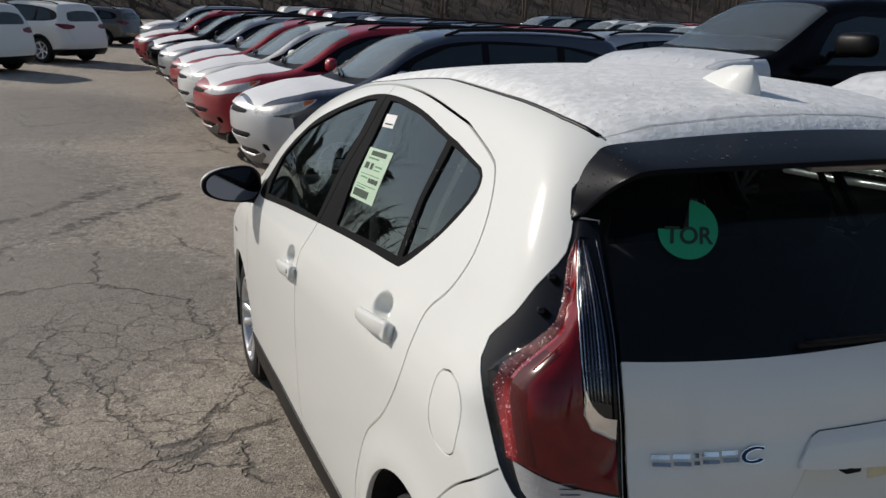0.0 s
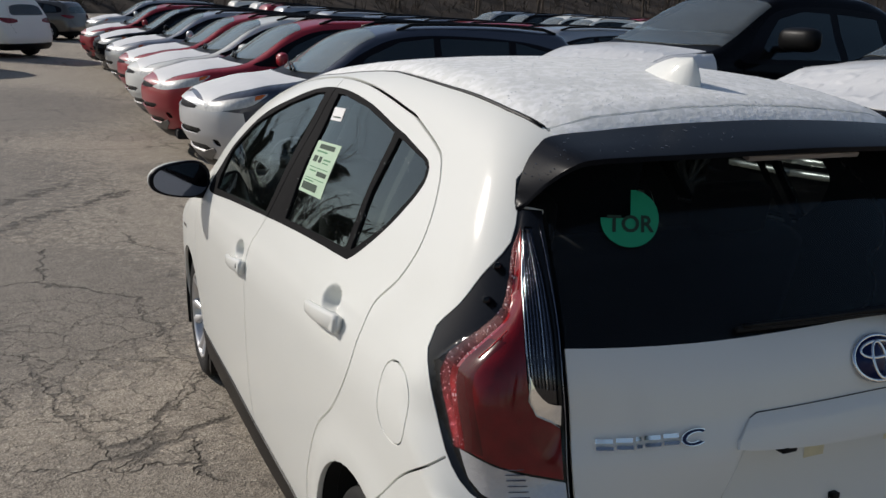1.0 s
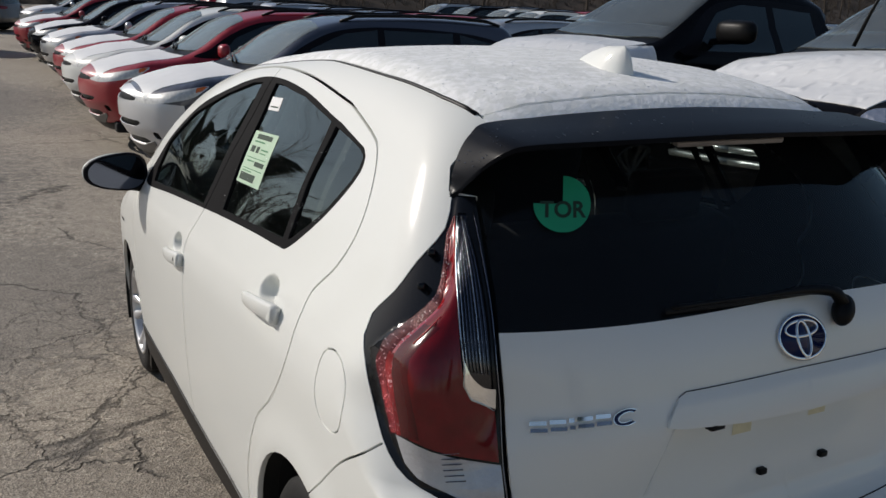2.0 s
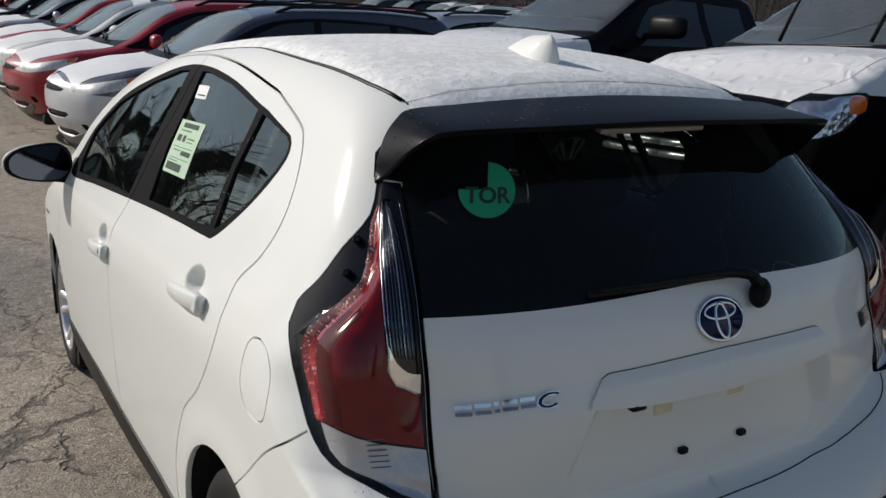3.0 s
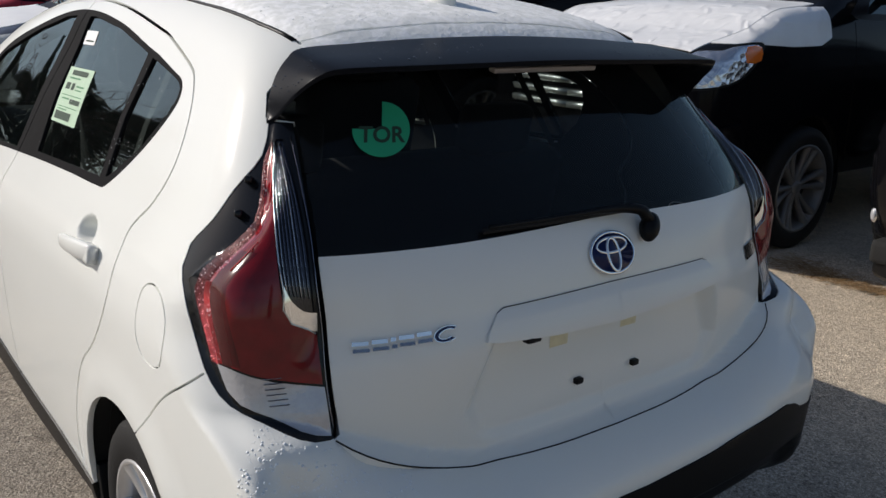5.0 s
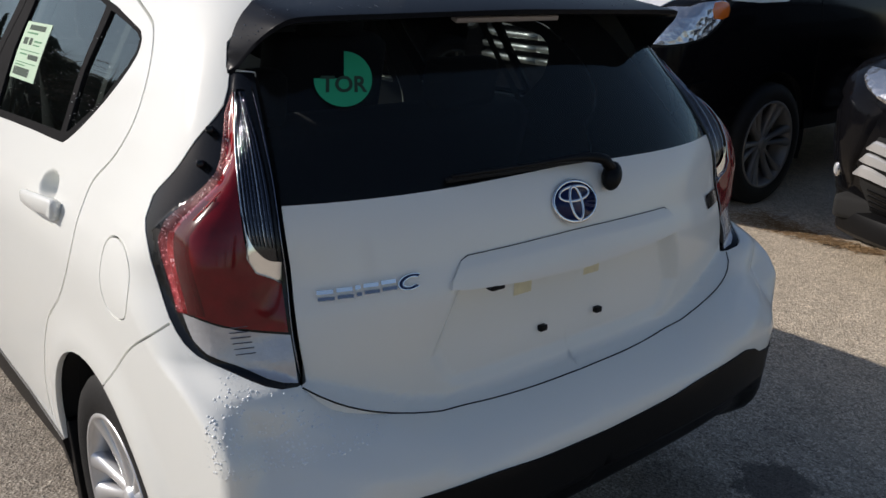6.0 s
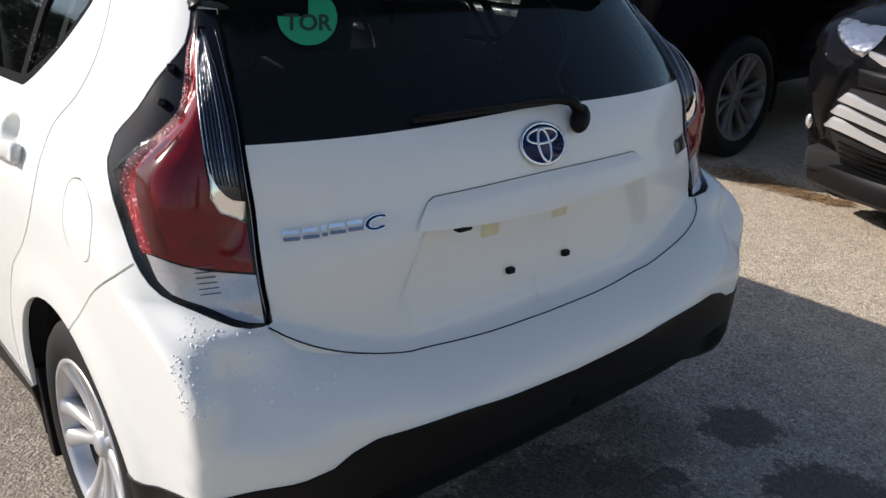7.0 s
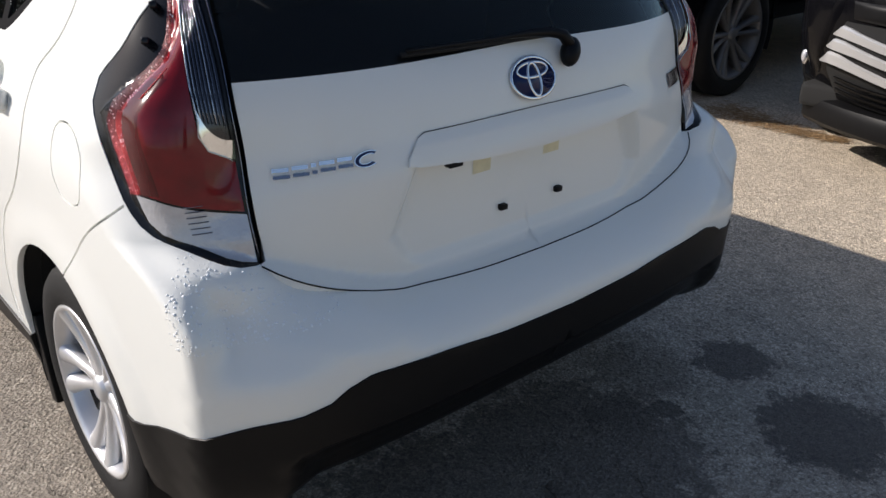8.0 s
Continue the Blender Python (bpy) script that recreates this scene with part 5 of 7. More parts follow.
# fittings in the plate recess
for x, z in ((-0.077, 0.726), (0.098, 0.726)):
    p = on("r", x, z, -0.012)
    part("plate_clip", box(0.020, 0.016, 0.013, pose(p[0], p[1] + 0.004, p[2]), 0.003), BLACK_PLASTIC, car, "black plate screw insert")
for x, z in ((-0.136, 0.835), (0.074, 0.836)):
    vs, fs = patch_grid(x - 0.026, x + 0.024, z - 0.024, z + 0.022, 6)
    ob = decal(sh, "tape_residue", "r", vs, fs, 0.0, GLUE, car, "yellowed tape residue")
    me = ob.data
    p = np.array([tuple(v.co) for v in me.vertices])
    off = recess(p) + 0.0012
    nn = sh.normal(p)
    me.vertices.foreach_set("co", (p + nn * off[:, None]).ravel())
p = on("r", -0.243, 0.866, 0.0)
part("latch_button", box(0.035, 0.02, 0.012, pose(p[0], p[1] + 0.002, p[2]), 0.004), BLACK_PLASTIC, car, "black hatch release button")
# black nubs beside the tail lamp
for s in (-1, 1):
    for x, y, z in ((0.671, 0.369, 1.167), (0.702, 0.347, 1.113)):
        part("lamp_nub", box(0.014, 0.042, 0.013, pose(s * (x + 0.002), y - 0.001, z, -14, 0, 28 * s), 0.004), LAMP_BLACK, car)
# ribs and bright edges of the chrome strip
def lamp_line(line, lift, step=0.02):
    q = sh.side([sh.chart(p) for p in catmull(line, False, step)])
    return q + bulge(q, -lift)


strip_in = np.array([(-0.603, 0.372, 1.228), (-0.617, 0.293, 1.153), (-0.633, 0.227, 1.066), (-0.640, 0.195, 0.985)])
strip_out = np.array([(-0.616, 0.378, 1.228), (-0.645, 0.325, 1.153), (-0.673, 0.262, 1.066), (-0.681, 0.226, 0.995)])
for s in (-1, 1):
    for k, r in ((0.14, 0.0009), (0.28, 0.0008), (0.40, 0.0011), (0.52, 0.0008), (0.64, 0.0009), (0.76, 0.0008), (0.88, 0.0011)):
        q = lamp_line(strip_in + (strip_out - strip_in) * k, -0.005) * (-s, 1, 1)
        part("chrome_rib", mesh_of("chrome_rib", *tube(q, r, 6)), DARK_CHROME if r < 0.001 else SOFT_CHROME, car)
    for name, line, r, m, lab in (("lens_edge", [*map(tuple, strip_out), (-0.686, 0.222, 0.972), (-0.677, 0.209, 0.947), (-0.655, 0.192, 0.935), (-0.643, 0.185, 0.926)], 0.0014, SOFT_CHROME, "thin bright lens edge"),
                                  ("inner_edge", [(-0.590, 0.365, 1.238), (-0.606, 0.300, 1.166), (-0.625, 0.229, 1.076), (-0.635, 0.187, 0.970), (-0.639, 0.168, 0.895), (-0.643, 0.150, 0.830), (-0.648, 0.126, 0.762)], 0.0011, DARK_CHROME, "grey line beside the hatch")):
        part(name, mesh_of(name, *tube(lamp_line(line, 0.001) * (-s, 1, 1), r, 6)), m, car, lab)
    # ribs moulded into the clear lens
    for k in range(6):
        z = 0.812 + 0.009 * k
        q = lamp_line([(-0.716 - 0.004 * k, 0.21, z), (-0.690 - 0.004 * k, 0.19, z + 0.002)], -0.0005, 0.01) * (-s, 1, 1)
        part("lens_rib", mesh_of("lens_rib", *tube(q, 0.0010, 5)), DARK_CHROME, car)

# dark seams of the hatch
pts = sh.side(lines["low"])
pts = np.concatenate([pts, (pts * (-1, 1, 1))[::-1][1:]])
part("hatch_seal", mesh_of("hatch_seal", *tube([tuple(q) for q in pts], 0.0016, 6)), DARK, car, "dark gap under the hatch")
pts = sh.side([q for q in lines["bar"] if q[1] > 0.90])
pts = pts + sh.normal(pts) * 0.002
pts = np.concatenate([pts, (pts * (-1, 1, 1))[::-1][1:]])
part("bar_seam", mesh_of("bar_seam", *tube([tuple(q) for q in pts], 0.0009, 5)), DARK, car, "dark seam over the handle bar")
# light guides inside the tail lamps
for s in (-1, 1):
    for line in ([(-0.622, 0.374, 1.216), (-0.640, 0.340, 1.170), (-0.655, 0.318, 1.135)], [(-0.694, 0.29, 1.075), (-0.716, 0.30, 1.050), (-0.736, 0.31, 1.028)]):
        q = sh.side(sh.line(line))
        q = q + bulge(q)
        part("light_guide", mesh_of("light_guide", *tube(catmull([(x * -s, y, z) for x, y, z in q], False, 0.02), 0.0014, 6)), RED_GLOW, car, "bright red light guide")

# rear wiper
arm = [on("r", 0.112, 1.030, 0.026), on("r", 0.095, 1.052, 0.030), on("r", 0.03, 1.064, 0.024), on("r", -0.12, 1.068, 0.016), on("r", -0.30, 1.070, 0.012)]
wiper = new("rear_wiper")
wiper.parent = car
part("wiper_arm", mesh_of("wiper_arm", *tube(catmull(arm, False, 0.02), [0.0135 - 0.009 * min(1, k / 9) for k in range(len(catmull(arm, False, 0.02)))], 10)), BLACK_PLASTIC, wiper, "black wiper arm")
pv = on("r", 0.112, 1.026, 0.014)
bm = bmesh.new()
bmesh.ops.create_uvsphere(bm, u_segments=20, v_segments=12, radius=1, matrix=pose(pv[0], pv[1] - 0.006, pv[2], -20, 35) @ Matrix.Diagonal((0.022, 0.022, 0.034, 1)))
part("wiper_pivot", bm, BLACK_PLASTIC, wiper, "rounded black wiper pivot")
blade = [on("r", x, 1.064 + 0.001 * k, 0.006) for k, x in enumerate((0.06, -0.06, -0.18, -0.31))]
part("wiper_blade", mesh_of("wiper_blade", *tube(blade, 0.006, 6)), RUBBER, wiper, "rubber wiper blade")

# stickers
DARK_GREEN = mat("green_print", (0.05, 0.22, 0.09), 0.7, 0, 0, 0.05)
cx, cz = -0.420, 1.2465


def slant(u, v):
    """The sticker sits slightly turned on the sloping glass."""
    return (cx + 0.058 * u + 0.0245 * v, cz - 0.0025 * u + 0.0465 * v)


fan = [slant(k * math.cos(math.radians(a)), k * math.sin(math.radians(a))) for k in (0.02, 0.35, 0.7, 1.0) for a in np.linspace(90, -180, 40)]
decal(sh, "round_sticker", "r", fan, [(k * 40 + i, k * 40 + i + 1, k * 40 + i + 41, k * 40 + i + 40) for k in range(3) for i in range(39)], 0.0015, GREEN, car, "green round sticker with a notch")
lv, lf = letters("TOR", 0.80)
decal(sh, "sticker_letters", "r", [slant(a * 0.96, b * 1.0 - 0.24) for a, b in lv], lf, 0.0022, INK, car, "dark letters TOR")
vs, fs = patch_grid(1.345, 1.560, 1.146, 1.290, 8, 0.045)
decal(sh, "window_sticker", "s", vs, fs, -0.0045, PAPER, car, "pale green price sticker inside the window")
for a0, a1, b0, b1 in ((0.18, 0.82, 0.86, 0.95), (0.15, 0.6, 0.79, 0.82), (0.12, 0.30, 0.60, 0.72), (0.36, 0.48, 0.60, 0.72), (0.55, 0.85, 0.66, 0.69), (0.55, 0.8, 0.60, 0.62), (0.1, 0.9, 0.49, 0.505), (0.15, 0.45, 0.42, 0.445), (0.5, 0.9, 0.36, 0.445), (0.1, 0.9, 0.28, 0.295), (0.08, 0.72, 0.06, 0.20), (0.1, 0.5, 0.23, 0.25)):
    y0, z0 = 1.345, 1.146
    vs, fs = patch_grid(y0 + 0.215 * (1 - a1) + 0.045 * b0, y0 + 0.215 * (1 - a0) + 0.045 * b0, z0 + 0.144 * b0, z0 + 0.144 * b1, 4, 0.045 * (b1 - b0))
    decal(sh, "sticker_bar", "s", vs, fs, -0.0038, INK if b1 - b0 > 0.08 else DARK_GREEN, car)
vs, fs = patch_grid(1.502, 1.600, 1.352, 1.390, 4, 0.012)
decal(sh, "window_tag", "s", vs, fs, -0.0045, PAPER_WHITE, car, "small white tag inside the window")
vs, fs = patch_grid(1.515, 1.585, 1.360, 1.364, 3, 0.002)
decal(sh, "tag_bar", "s", vs, fs, -0.0038, INK, car)
vs, fs = patch_grid(3.20, 3.30, 0.738, 0.752, 4)
decal(sh, "fender_badge", "s", vs, fs, 0.003, DARK_CHROME, car, "small chrome fender badge")

# cabin
for s in (-1, 1):
    seat = new("front_seat")
    seat.parent = car
    part("cushion", box(0.50, 0.52, 0.20, pose(s * 0.37, 2.05, 0.58, 6), 0.06, 3), SEAT, seat)
    part("backrest", box(0.48, 0.15, 0.62, pose(s * 0.37, 1.74, 0.92, 14), 0.06, 3), SEAT, seat)
    part("headrest", box(0.26, 0.10, 0.19, pose(s * 0.37, 1.64, 1.31, 10), 0.04, 3), SEAT, seat)
    back = new("rear_headrest")
    back.parent = car
    part("headrest_pad", box(0.25, 0.09, 0.15, pose(s * 0.36, 0.90, 1.13, 10), 0.04, 3), SEAT, back)
bench = part("rear_bench", box(1.26, 0.16, 0.55, pose(0, 0.98, 0.80, 14), 0.06, 3), SEAT, car)
part("bench_cushion", box(1.26, 0.5, 0.18, pose(0, 1.22, 0.55, 6), 0.06, 3), SEAT, car)
part("dashboard", box(1.36, 0.42, 0.30, pose(0, 2.72, 0.88, 8), 0.08, 3), CABIN, car, "dark dashboard")
part("cabin_floor", box(1.40, 2.6, 0.05, pose(0, 1.85, 0.42), 0.01), CABIN, car)
part("boot_floor", box(1.15, 0.62, 0.05, pose(0, 0.55, 0.66), 0.01), CABIN, car)
vs, fs = lathe([(0.17, -0.012), (0.185, -0.012), (0.185, 0.012), (0.17, 0.012)], 32)
st = part("steering_wheel", mesh_of("steering_wheel", vs, fs), CABIN, car)
st.matrix_basis = pose(-0.37, 2.45, 0.98, 0, 0, 90) @ pose(0, 0, 0, 0, 25)
part("rear_mirror", box(0.22, 0.03, 0.06, pose(0, 2.30, 1.36), 0.012), CABIN, car)


DARK_BEAD = mat("dark_water_bead", (0.05, 0.053, 0.058), 0.12, 0, 1.0, 0.02, 40.0)
BEAD = mat("water_bead", (0.86, 0.89, 0.90), 0.06, 0, 1.0, 0.02, 40.0)


def drops(name, points, normals, sizes, label, stuff=None):
    vs, fs = [], []
    for p, n, r in zip(points, normals, sizes):
        n = Vector(n)
        a = n.orthogonal().normalized()
        b = n.cross(a)
        k = len(vs)
        for q, h in ((1.0, 0.0), (0.78, 0.30)):
            for j in range(7):
                t = 2 * math.pi * j / 7
                vs.append(Vector(p) + (a * math.cos(t) + b * math.sin(t)) * r * q + n * r * h)
        vs.append(Vector(p) + n * r * 0.42)
        for j in range(7):
            i = (j + 1) % 7
            fs += [(k + j, k + i, k + 7 + i, k + 7 + j), (k + 7 + j, k + 7 + i, k + 14)]
    ob = tagged(part(name, mesh_of(name, vs, fs), stuff or BEAD, None), label, "water", kind="stuff")
    return ob


rng = np.random.default_rng(5)
s0, s1 = sh.chart((-0.795, 0.155, 0.75))[0], sh.chart((-0.50, 0.03, 0.7))[0]
q = np.stack([rng.uniform(s1, s0, 2400), rng.uniform(0.62, 0.80, 2400)], 1)
t = (s0 - q[:, 0]) / (s0 - s1)
q = q[(q[:, 1] < 0.792 - 0.105 * t) & (q[:, 1] > 0.655 + 0.01 * t) & (rng.random(len(q)) < 0.85 - 0.35 * t)]
p = sh.side(q)
drops("water_beads", p + shoulder(p), sh.normal(p), 0.0008 + 0.0024 * rng.random(len(p)) ** 2.5, "clear water beads on the white bumper corner")
q = np.concatenate([np.stack([rng.uniform(0.10, 0.42, 2600), rng.uniform(0.86, 1.25, 2600)], 1)])
q = q[np.any([inside(b, q) for b in lines["bands"]], axis=0)]
p = sh.side(q)
p = p + bulge(p)
drops("lens_droplets", p, np.tile((-0.75, -0.55, 0.35), (len(p), 1)), 0.0005 + 0.0012 * rng.random(len(p)) ** 3, "tiny glittering droplets on the tail lamp")
q = np.stack([rng.uniform(-0.49, 0.49, 900), rng.uniform(0.53, 1.9, 900)], 1)
p = sh.top(q)
drops("roof_droplets", p, sh.normal(p), 0.0010 + 0.0018 * rng.random(len(p)), "dried droplets on the white roof")
k = rng.integers(12, len(a_line) - 12, 220)
f = rng.uniform(0.1, 0.85, 220)[:, None]
p = a_line[k] * (1 - f) + b_line[k] * f + (0, 0, 0.0022)
drops("spoiler_droplets", p, np.tile((0, -0.3, 0.95), (220, 1)), 0.0008 + 0.0024 * rng.random(220) ** 2, "droplets on the black spoiler", DARK_BEAD)
q = np.stack([rng.uniform(0.8, 1.6, 300), rng.uniform(1.08, 1.40, 300)], 1)
q = q[q[:, 1] < 1.29 + 0.13 * (q[:, 0] - 0.8) / 0.6]
p = sh.side(q)
drops("window_droplets", p, sh.normal(p), 0.0004 + 0.0009 * rng.random(len(p)) ** 2, "droplets on the side window", BEAD)


# ---- the other vehicles ----
def vehicle_solid(side_z, side_y, rear_z, roof_y, front_z, crown, bow_rear, bow_front, corner=0.16, shoulder=0.12):
    sz, sy, rz, ry, fz = curve(side_z), curve(side_y), curve(rear_z), curve(roof_y), curve(front_z)

    def f(x, y, z):
        ax = np.abs(x)
        out = blend(ax - sz(z) - sy(y), rz(z) + bow_rear * ax ** 3 - y, corner)
        out = blend(out, z - (ry(y) - crown * ax ** 2), shoulder)
        return blend(out, y - (fz(z) - bow_front * ax ** 2), corner)
    return f


def circle_on(sh, y, z, r, n=40):
    return [sh.chart(sh.at("s", y + r * math.cos(2 * math.pi * k / n), max(0.1, z + r * math.sin(2 * math.pi * k / n)))) for k in range(n)]


def suv(film_nose=False):
    """A compact sport-utility vehicle, front towards +y, its tail at y = 0."""
    v = new("suv")
    v.empty_display_size = 0.3
    paint = SLATE
    f = vehicle_solid([(0.18, 0.84), (0.4, 0.905), (0.6, 0.92), (0.85, 0.922), (1.0, 0.905), (1.08, 0.872), (1.3, 0.775), (1.6, 0.635), (1.85, 0.52)],
                      [(-0.3, -0.08), (0.3, -0.01), (1.0, 0.0), (3.2, 0.0), (4.0, -0.015), (4.4, -0.06), (4.8, -0.14)],
                      [(0.18, 0.2), (0.35, 0.04), (0.55, 0.0), (0.72, 0.03), (0.9, 0.07), (1.1, 0.12), (1.55, 0.35), (1.85, 0.5)],
                      [(-0.2, 1.5), (0.15, 1.6), (0.6, 1.665), (1.4, 1.70), (2.2, 1.68), (2.7, 1.59), (3.4, 1.19), (3.55, 1.15), (4.1, 1.085), (4.4, 1.02), (4.55, 0.96), (4.7, 0.86)],
                      [(0.18, 4.24), (0.30, 4.38), (0.45, 4.48), (0.60, 4.55), (0.74, 4.56), (0.86, 4.54), (0.95, 4.45), (1.05, 4.18), (1.16, 3.9), (1.85, 2.6)], 0.10, 0.22, 0.40, 0.13, 0.09)
    sh = Shell(f, 1.0, 3.4, (0.30, 4.40), lambda y: float(np.interp(y, [0.3, 1.5, 2.6, 3.4, 4.0, 4.4], [0.55, 0.58, 0.60, 0.72, 0.72, 0.60])), lambda s: 0.24)
    tail_s, nose_s = sh.y0 - sh.r * math.pi / 2 - 0.02, sh.y1 + sh.r * math.pi / 2 + 0.02
    L = sh.line

    def side(*pts):
        return catmull(L([("s", *p) for p in pts]), True, 0.04)

    surround = side((3.28, 1.11), (2.0, 1.125), (0.80, 1.165), (0.46, 1.22), (0.42, 1.28), (0.55, 1.43), (0.95, 1.525), (1.8, 1.575), (2.45, 1.54), (2.85, 1.40), (3.15, 1.21))
    g1 = straight(L([("s", 2.10, 1.145), ("s", 3.05, 1.135), ("s", 2.82, 1.35), ("s", 2.45, 1.50), ("s", 2.08, 1.545)]))
    g2 = straight(L([("s", 1.22, 1.17), ("s", 2.02, 1.147), ("s", 2.0, 1.545), ("s", 1.2, 1.53)]))
    g3 = straight(L([("s", 0.60, 1.21), ("s", 1.13, 1.175), ("s", 1.11, 1.52), ("s", 0.70, 1.43)]))
    head = catmull(L([("s", 3.86, 1.000), ("s", 4.10, 0.962), ("f", 0.70, 0.915), ("f", 0.52, 0.868), ("f", 0.44, 0.835), ("f", 0.58, 0.815), ("f", 0.74, 0.822), ("s", 4.06, 0.880), ("s", 3.93, 0.945)]), True, 0.03)
    amber = catmull(L([("s", 3.88, 0.993), ("s", 3.98, 0.978), ("s", 3.99, 0.940), ("s", 3.93, 0.955)]), True, 0.03)
    upper = straight([(nose_s, 0.882)] + L([("f", 0.002, 0.882), ("f", 0.30, 0.872), ("f", 0.48, 0.850), ("f", 0.42, 0.822), ("f", 0.25, 0.815), ("f", 0.002, 0.812)]) + [(nose_s, 0.812)])
    lower = straight([(nose_s, 0.640)] + L([("f", 0.002, 0.640), ("f", 0.50, 0.640), ("f", 0.53, 0.620), ("f", 0.44, 0.580), ("f", 0.002, 0.570)]) + [(nose_s, 0.570)])
    fog = catmull(L([("f", 0.66, 0.545), ("f", 0.74, 0.550), ("f", 0.745, 0.495), ("f", 0.67, 0.485)]), True, 0.03)
    skid = straight([(nose_s, 0.40)] + L([("f", 0.002, 0.40), ("f", 0.40, 0.40), ("f", 0.62, 0.46), ("f", 0.62, 0.42), ("f", 0.44, 0.32), ("f", 0.002, 0.31)]) + [(nose_s, 0.31)])
    mouth = straight([(nose_s, 0.47)] + L([("f", 0.002, 0.47), ("f", 0.50, 0.475), ("f", 0.56, 0.450), ("f", 0.44, 0.405), ("f", 0.002, 0.40)]) + [(nose_s, 0.40)])
    nose = [(nose_s, 0.95)] + L([("f", 0.002, 0.95), ("f", 0.5, 0.90), ("f", 0.70, 0.84), ("s", 4.10, 0.82), ("s", 4.06, 0.6)]) + [(3.7, 0.1), (nose_s, 0.1)]
    clad = [(tail_s, 0.42)] + L([("r", 0.002, 0.42), ("r", 0.7, 0.42), ("s", 0.5, 0.40), ("s", 1.4, 0.36), ("s", 3.2, 0.36), ("s", 4.1, 0.36), ("f", 0.5, 0.33), ("f", 0.002, 0.33)]) + [(nose_s, 0.33), (nose_s, 0.1), (tail_s, 0.1)]
    lamp = catmull(L([("s", 0.42, 1.10), ("s", 0.28, 1.02), ("r", 0.74, 0.96), ("r", 0.48, 0.99), ("r", 0.46, 1.06), ("r", 0.70, 1.10)]), True, 0.03)
    pane = straight([(tail_s, 1.17)] + L([("r", 0.002, 1.17), ("r", 0.55, 1.17), ("r", 0.60, 1.24), ("r", 0.50, 1.48), ("r", 0.002, 1.52)]) + [(tail_s, 1.52)])
    gate = [(tail_s, 0.62)] + L([("r", 0.002, 0.62), ("r", 0.55, 0.64), ("r", 0.66, 0.9), ("r", 0.64, 1.12), ("r", 0.56, 1.5), ("s", 0.4, 1.6)]) + [(tail_s, 1.7)]
    arch = [circle_on(sh, 0.97, 0.36, 0.385), circle_on(sh, 3.63, 0.36, 0.385)]
    ring = [circle_on(sh, 0.97, 0.36, 0.445), circle_on(sh, 3.63, 0.36, 0.445)]
    gaps = [strip(straight(L([("s", 3.30, 1.10), ("s", 3.33, 0.8), ("s", 3.18, 0.40)]), False), 0.008), strip(straight(L([("s", 2.06, 1.12), ("s", 2.06, 0.38)]), False), 0.008),
            strip(straight(L([("s", 1.16, 1.14), ("s", 1.25, 0.9), ("s", 1.40, 0.6)]), False), 0.008), strip(straight(L([("r", 0.56, 1.46), ("r", 0.645, 1.12), ("r", 0.66, 0.9), ("r", 0.55, 0.64)]), False), 0.008)]
    cover = PEARL if film_nose else paint
    regions = [("arch", a, None, 0, 0, "pair", "") for a in arch] + [
        ("front_window", g1, TINTED, 0.002, 0.01, "pair", ""), ("rear_window", g2, TINTED, 0.002, 0.01, "pair", ""), ("quarter_window", g3, TINTED, 0.002, 0.01, "pair", ""),
        ("window_surround", surround, BLACK_GLOSS, 0.0, 0.01, "pair", "black window surround"),
        ("side_marker", amber, AMBER, 0.003, 0.01, "pair", "amber side marker"), ("headlamp", head, HEAD_LENS, 0.0, 0.02, "pair", "clear headlamp"),
        ("upper_grille", upper, BLACK_GLOSS, -0.015, 0.01, "both", "black upper grille"), ("lower_grille", lower, BLACK_PLASTIC, -0.03, 0.01, "both", "black lower grille"),
        ("fog_lamp", fog, BLACK_PLASTIC, -0.02, 0.012, "pair", "black fog lamp pocket"),
        ("skid_plate", skid, DUSTY, 0.010, 0.02, "both", "silver skid plate"), ("intake", mouth, BLACK_PLASTIC, -0.02, 0.012, "both", "black lower intake"),
        ("wheel_arch_trim", ring[0], BLACK_PLASTIC, 0.014, 0.03, "pair", "black wheel arch trim"), ("wheel_arch_trim", ring[1], BLACK_PLASTIC, 0.014, 0.03, "pair", "black wheel arch trim"),
        ("cladding", clad, BLACK_PLASTIC, 0.006, 0.02, "both", "black lower cladding"),
        ("tail_lamp", lamp, RED_LENS, 0.004, 0.02, "pair", "red tail lamp"), ("tailgate_glass", pane, CAR_GLASS, 0.0, 0.01, "both", "tinted tailgate glass"),
        ("tailgate", gate, paint, 0.0, 0.01, "both", ""), ("front_bumper", nose, cover, 0.0, 0.01, "both", "front bumper under white film" if film_nose else ""), ("body_side", None, paint, 0.0, 0.01, "pair", "")]
    screen = catmull([(0.01, 3.44), (-0.35, 3.40), (-0.80, 3.26)], False, 0.05) + catmull([(0.01, 2.62), (-0.35, 2.65), (-0.80, 2.74)], False, 0.05)[::-1]
    bonnet = catmull([(0.01, 3.58), (-0.35, 3.55), (-0.80, 3.42)], False, 0.05) + [(-0.8, 4.7), (0.01, 4.7)]
    tops = [("windscreen", screen, SCREEN, 0.002, 0.01, "both", "dark windscreen"), ("bonnet", bonnet, SMOOTH_FILM, 0.004, 0.01, "both", "bonnet covered with white protective film"),
            ("cowl", [(0.01, 3.3), (-0.9, 3.2), (-0.9, 3.7), (0.01, 3.7)], BLACK_PLASTIC, -0.01, 0.0, "both", "black cowl"), ("roof", None, paint, 0.0, 0.01, "both", "")]
    skin(sh, v, regions, gaps, tops, [], 0.075, lining="all")
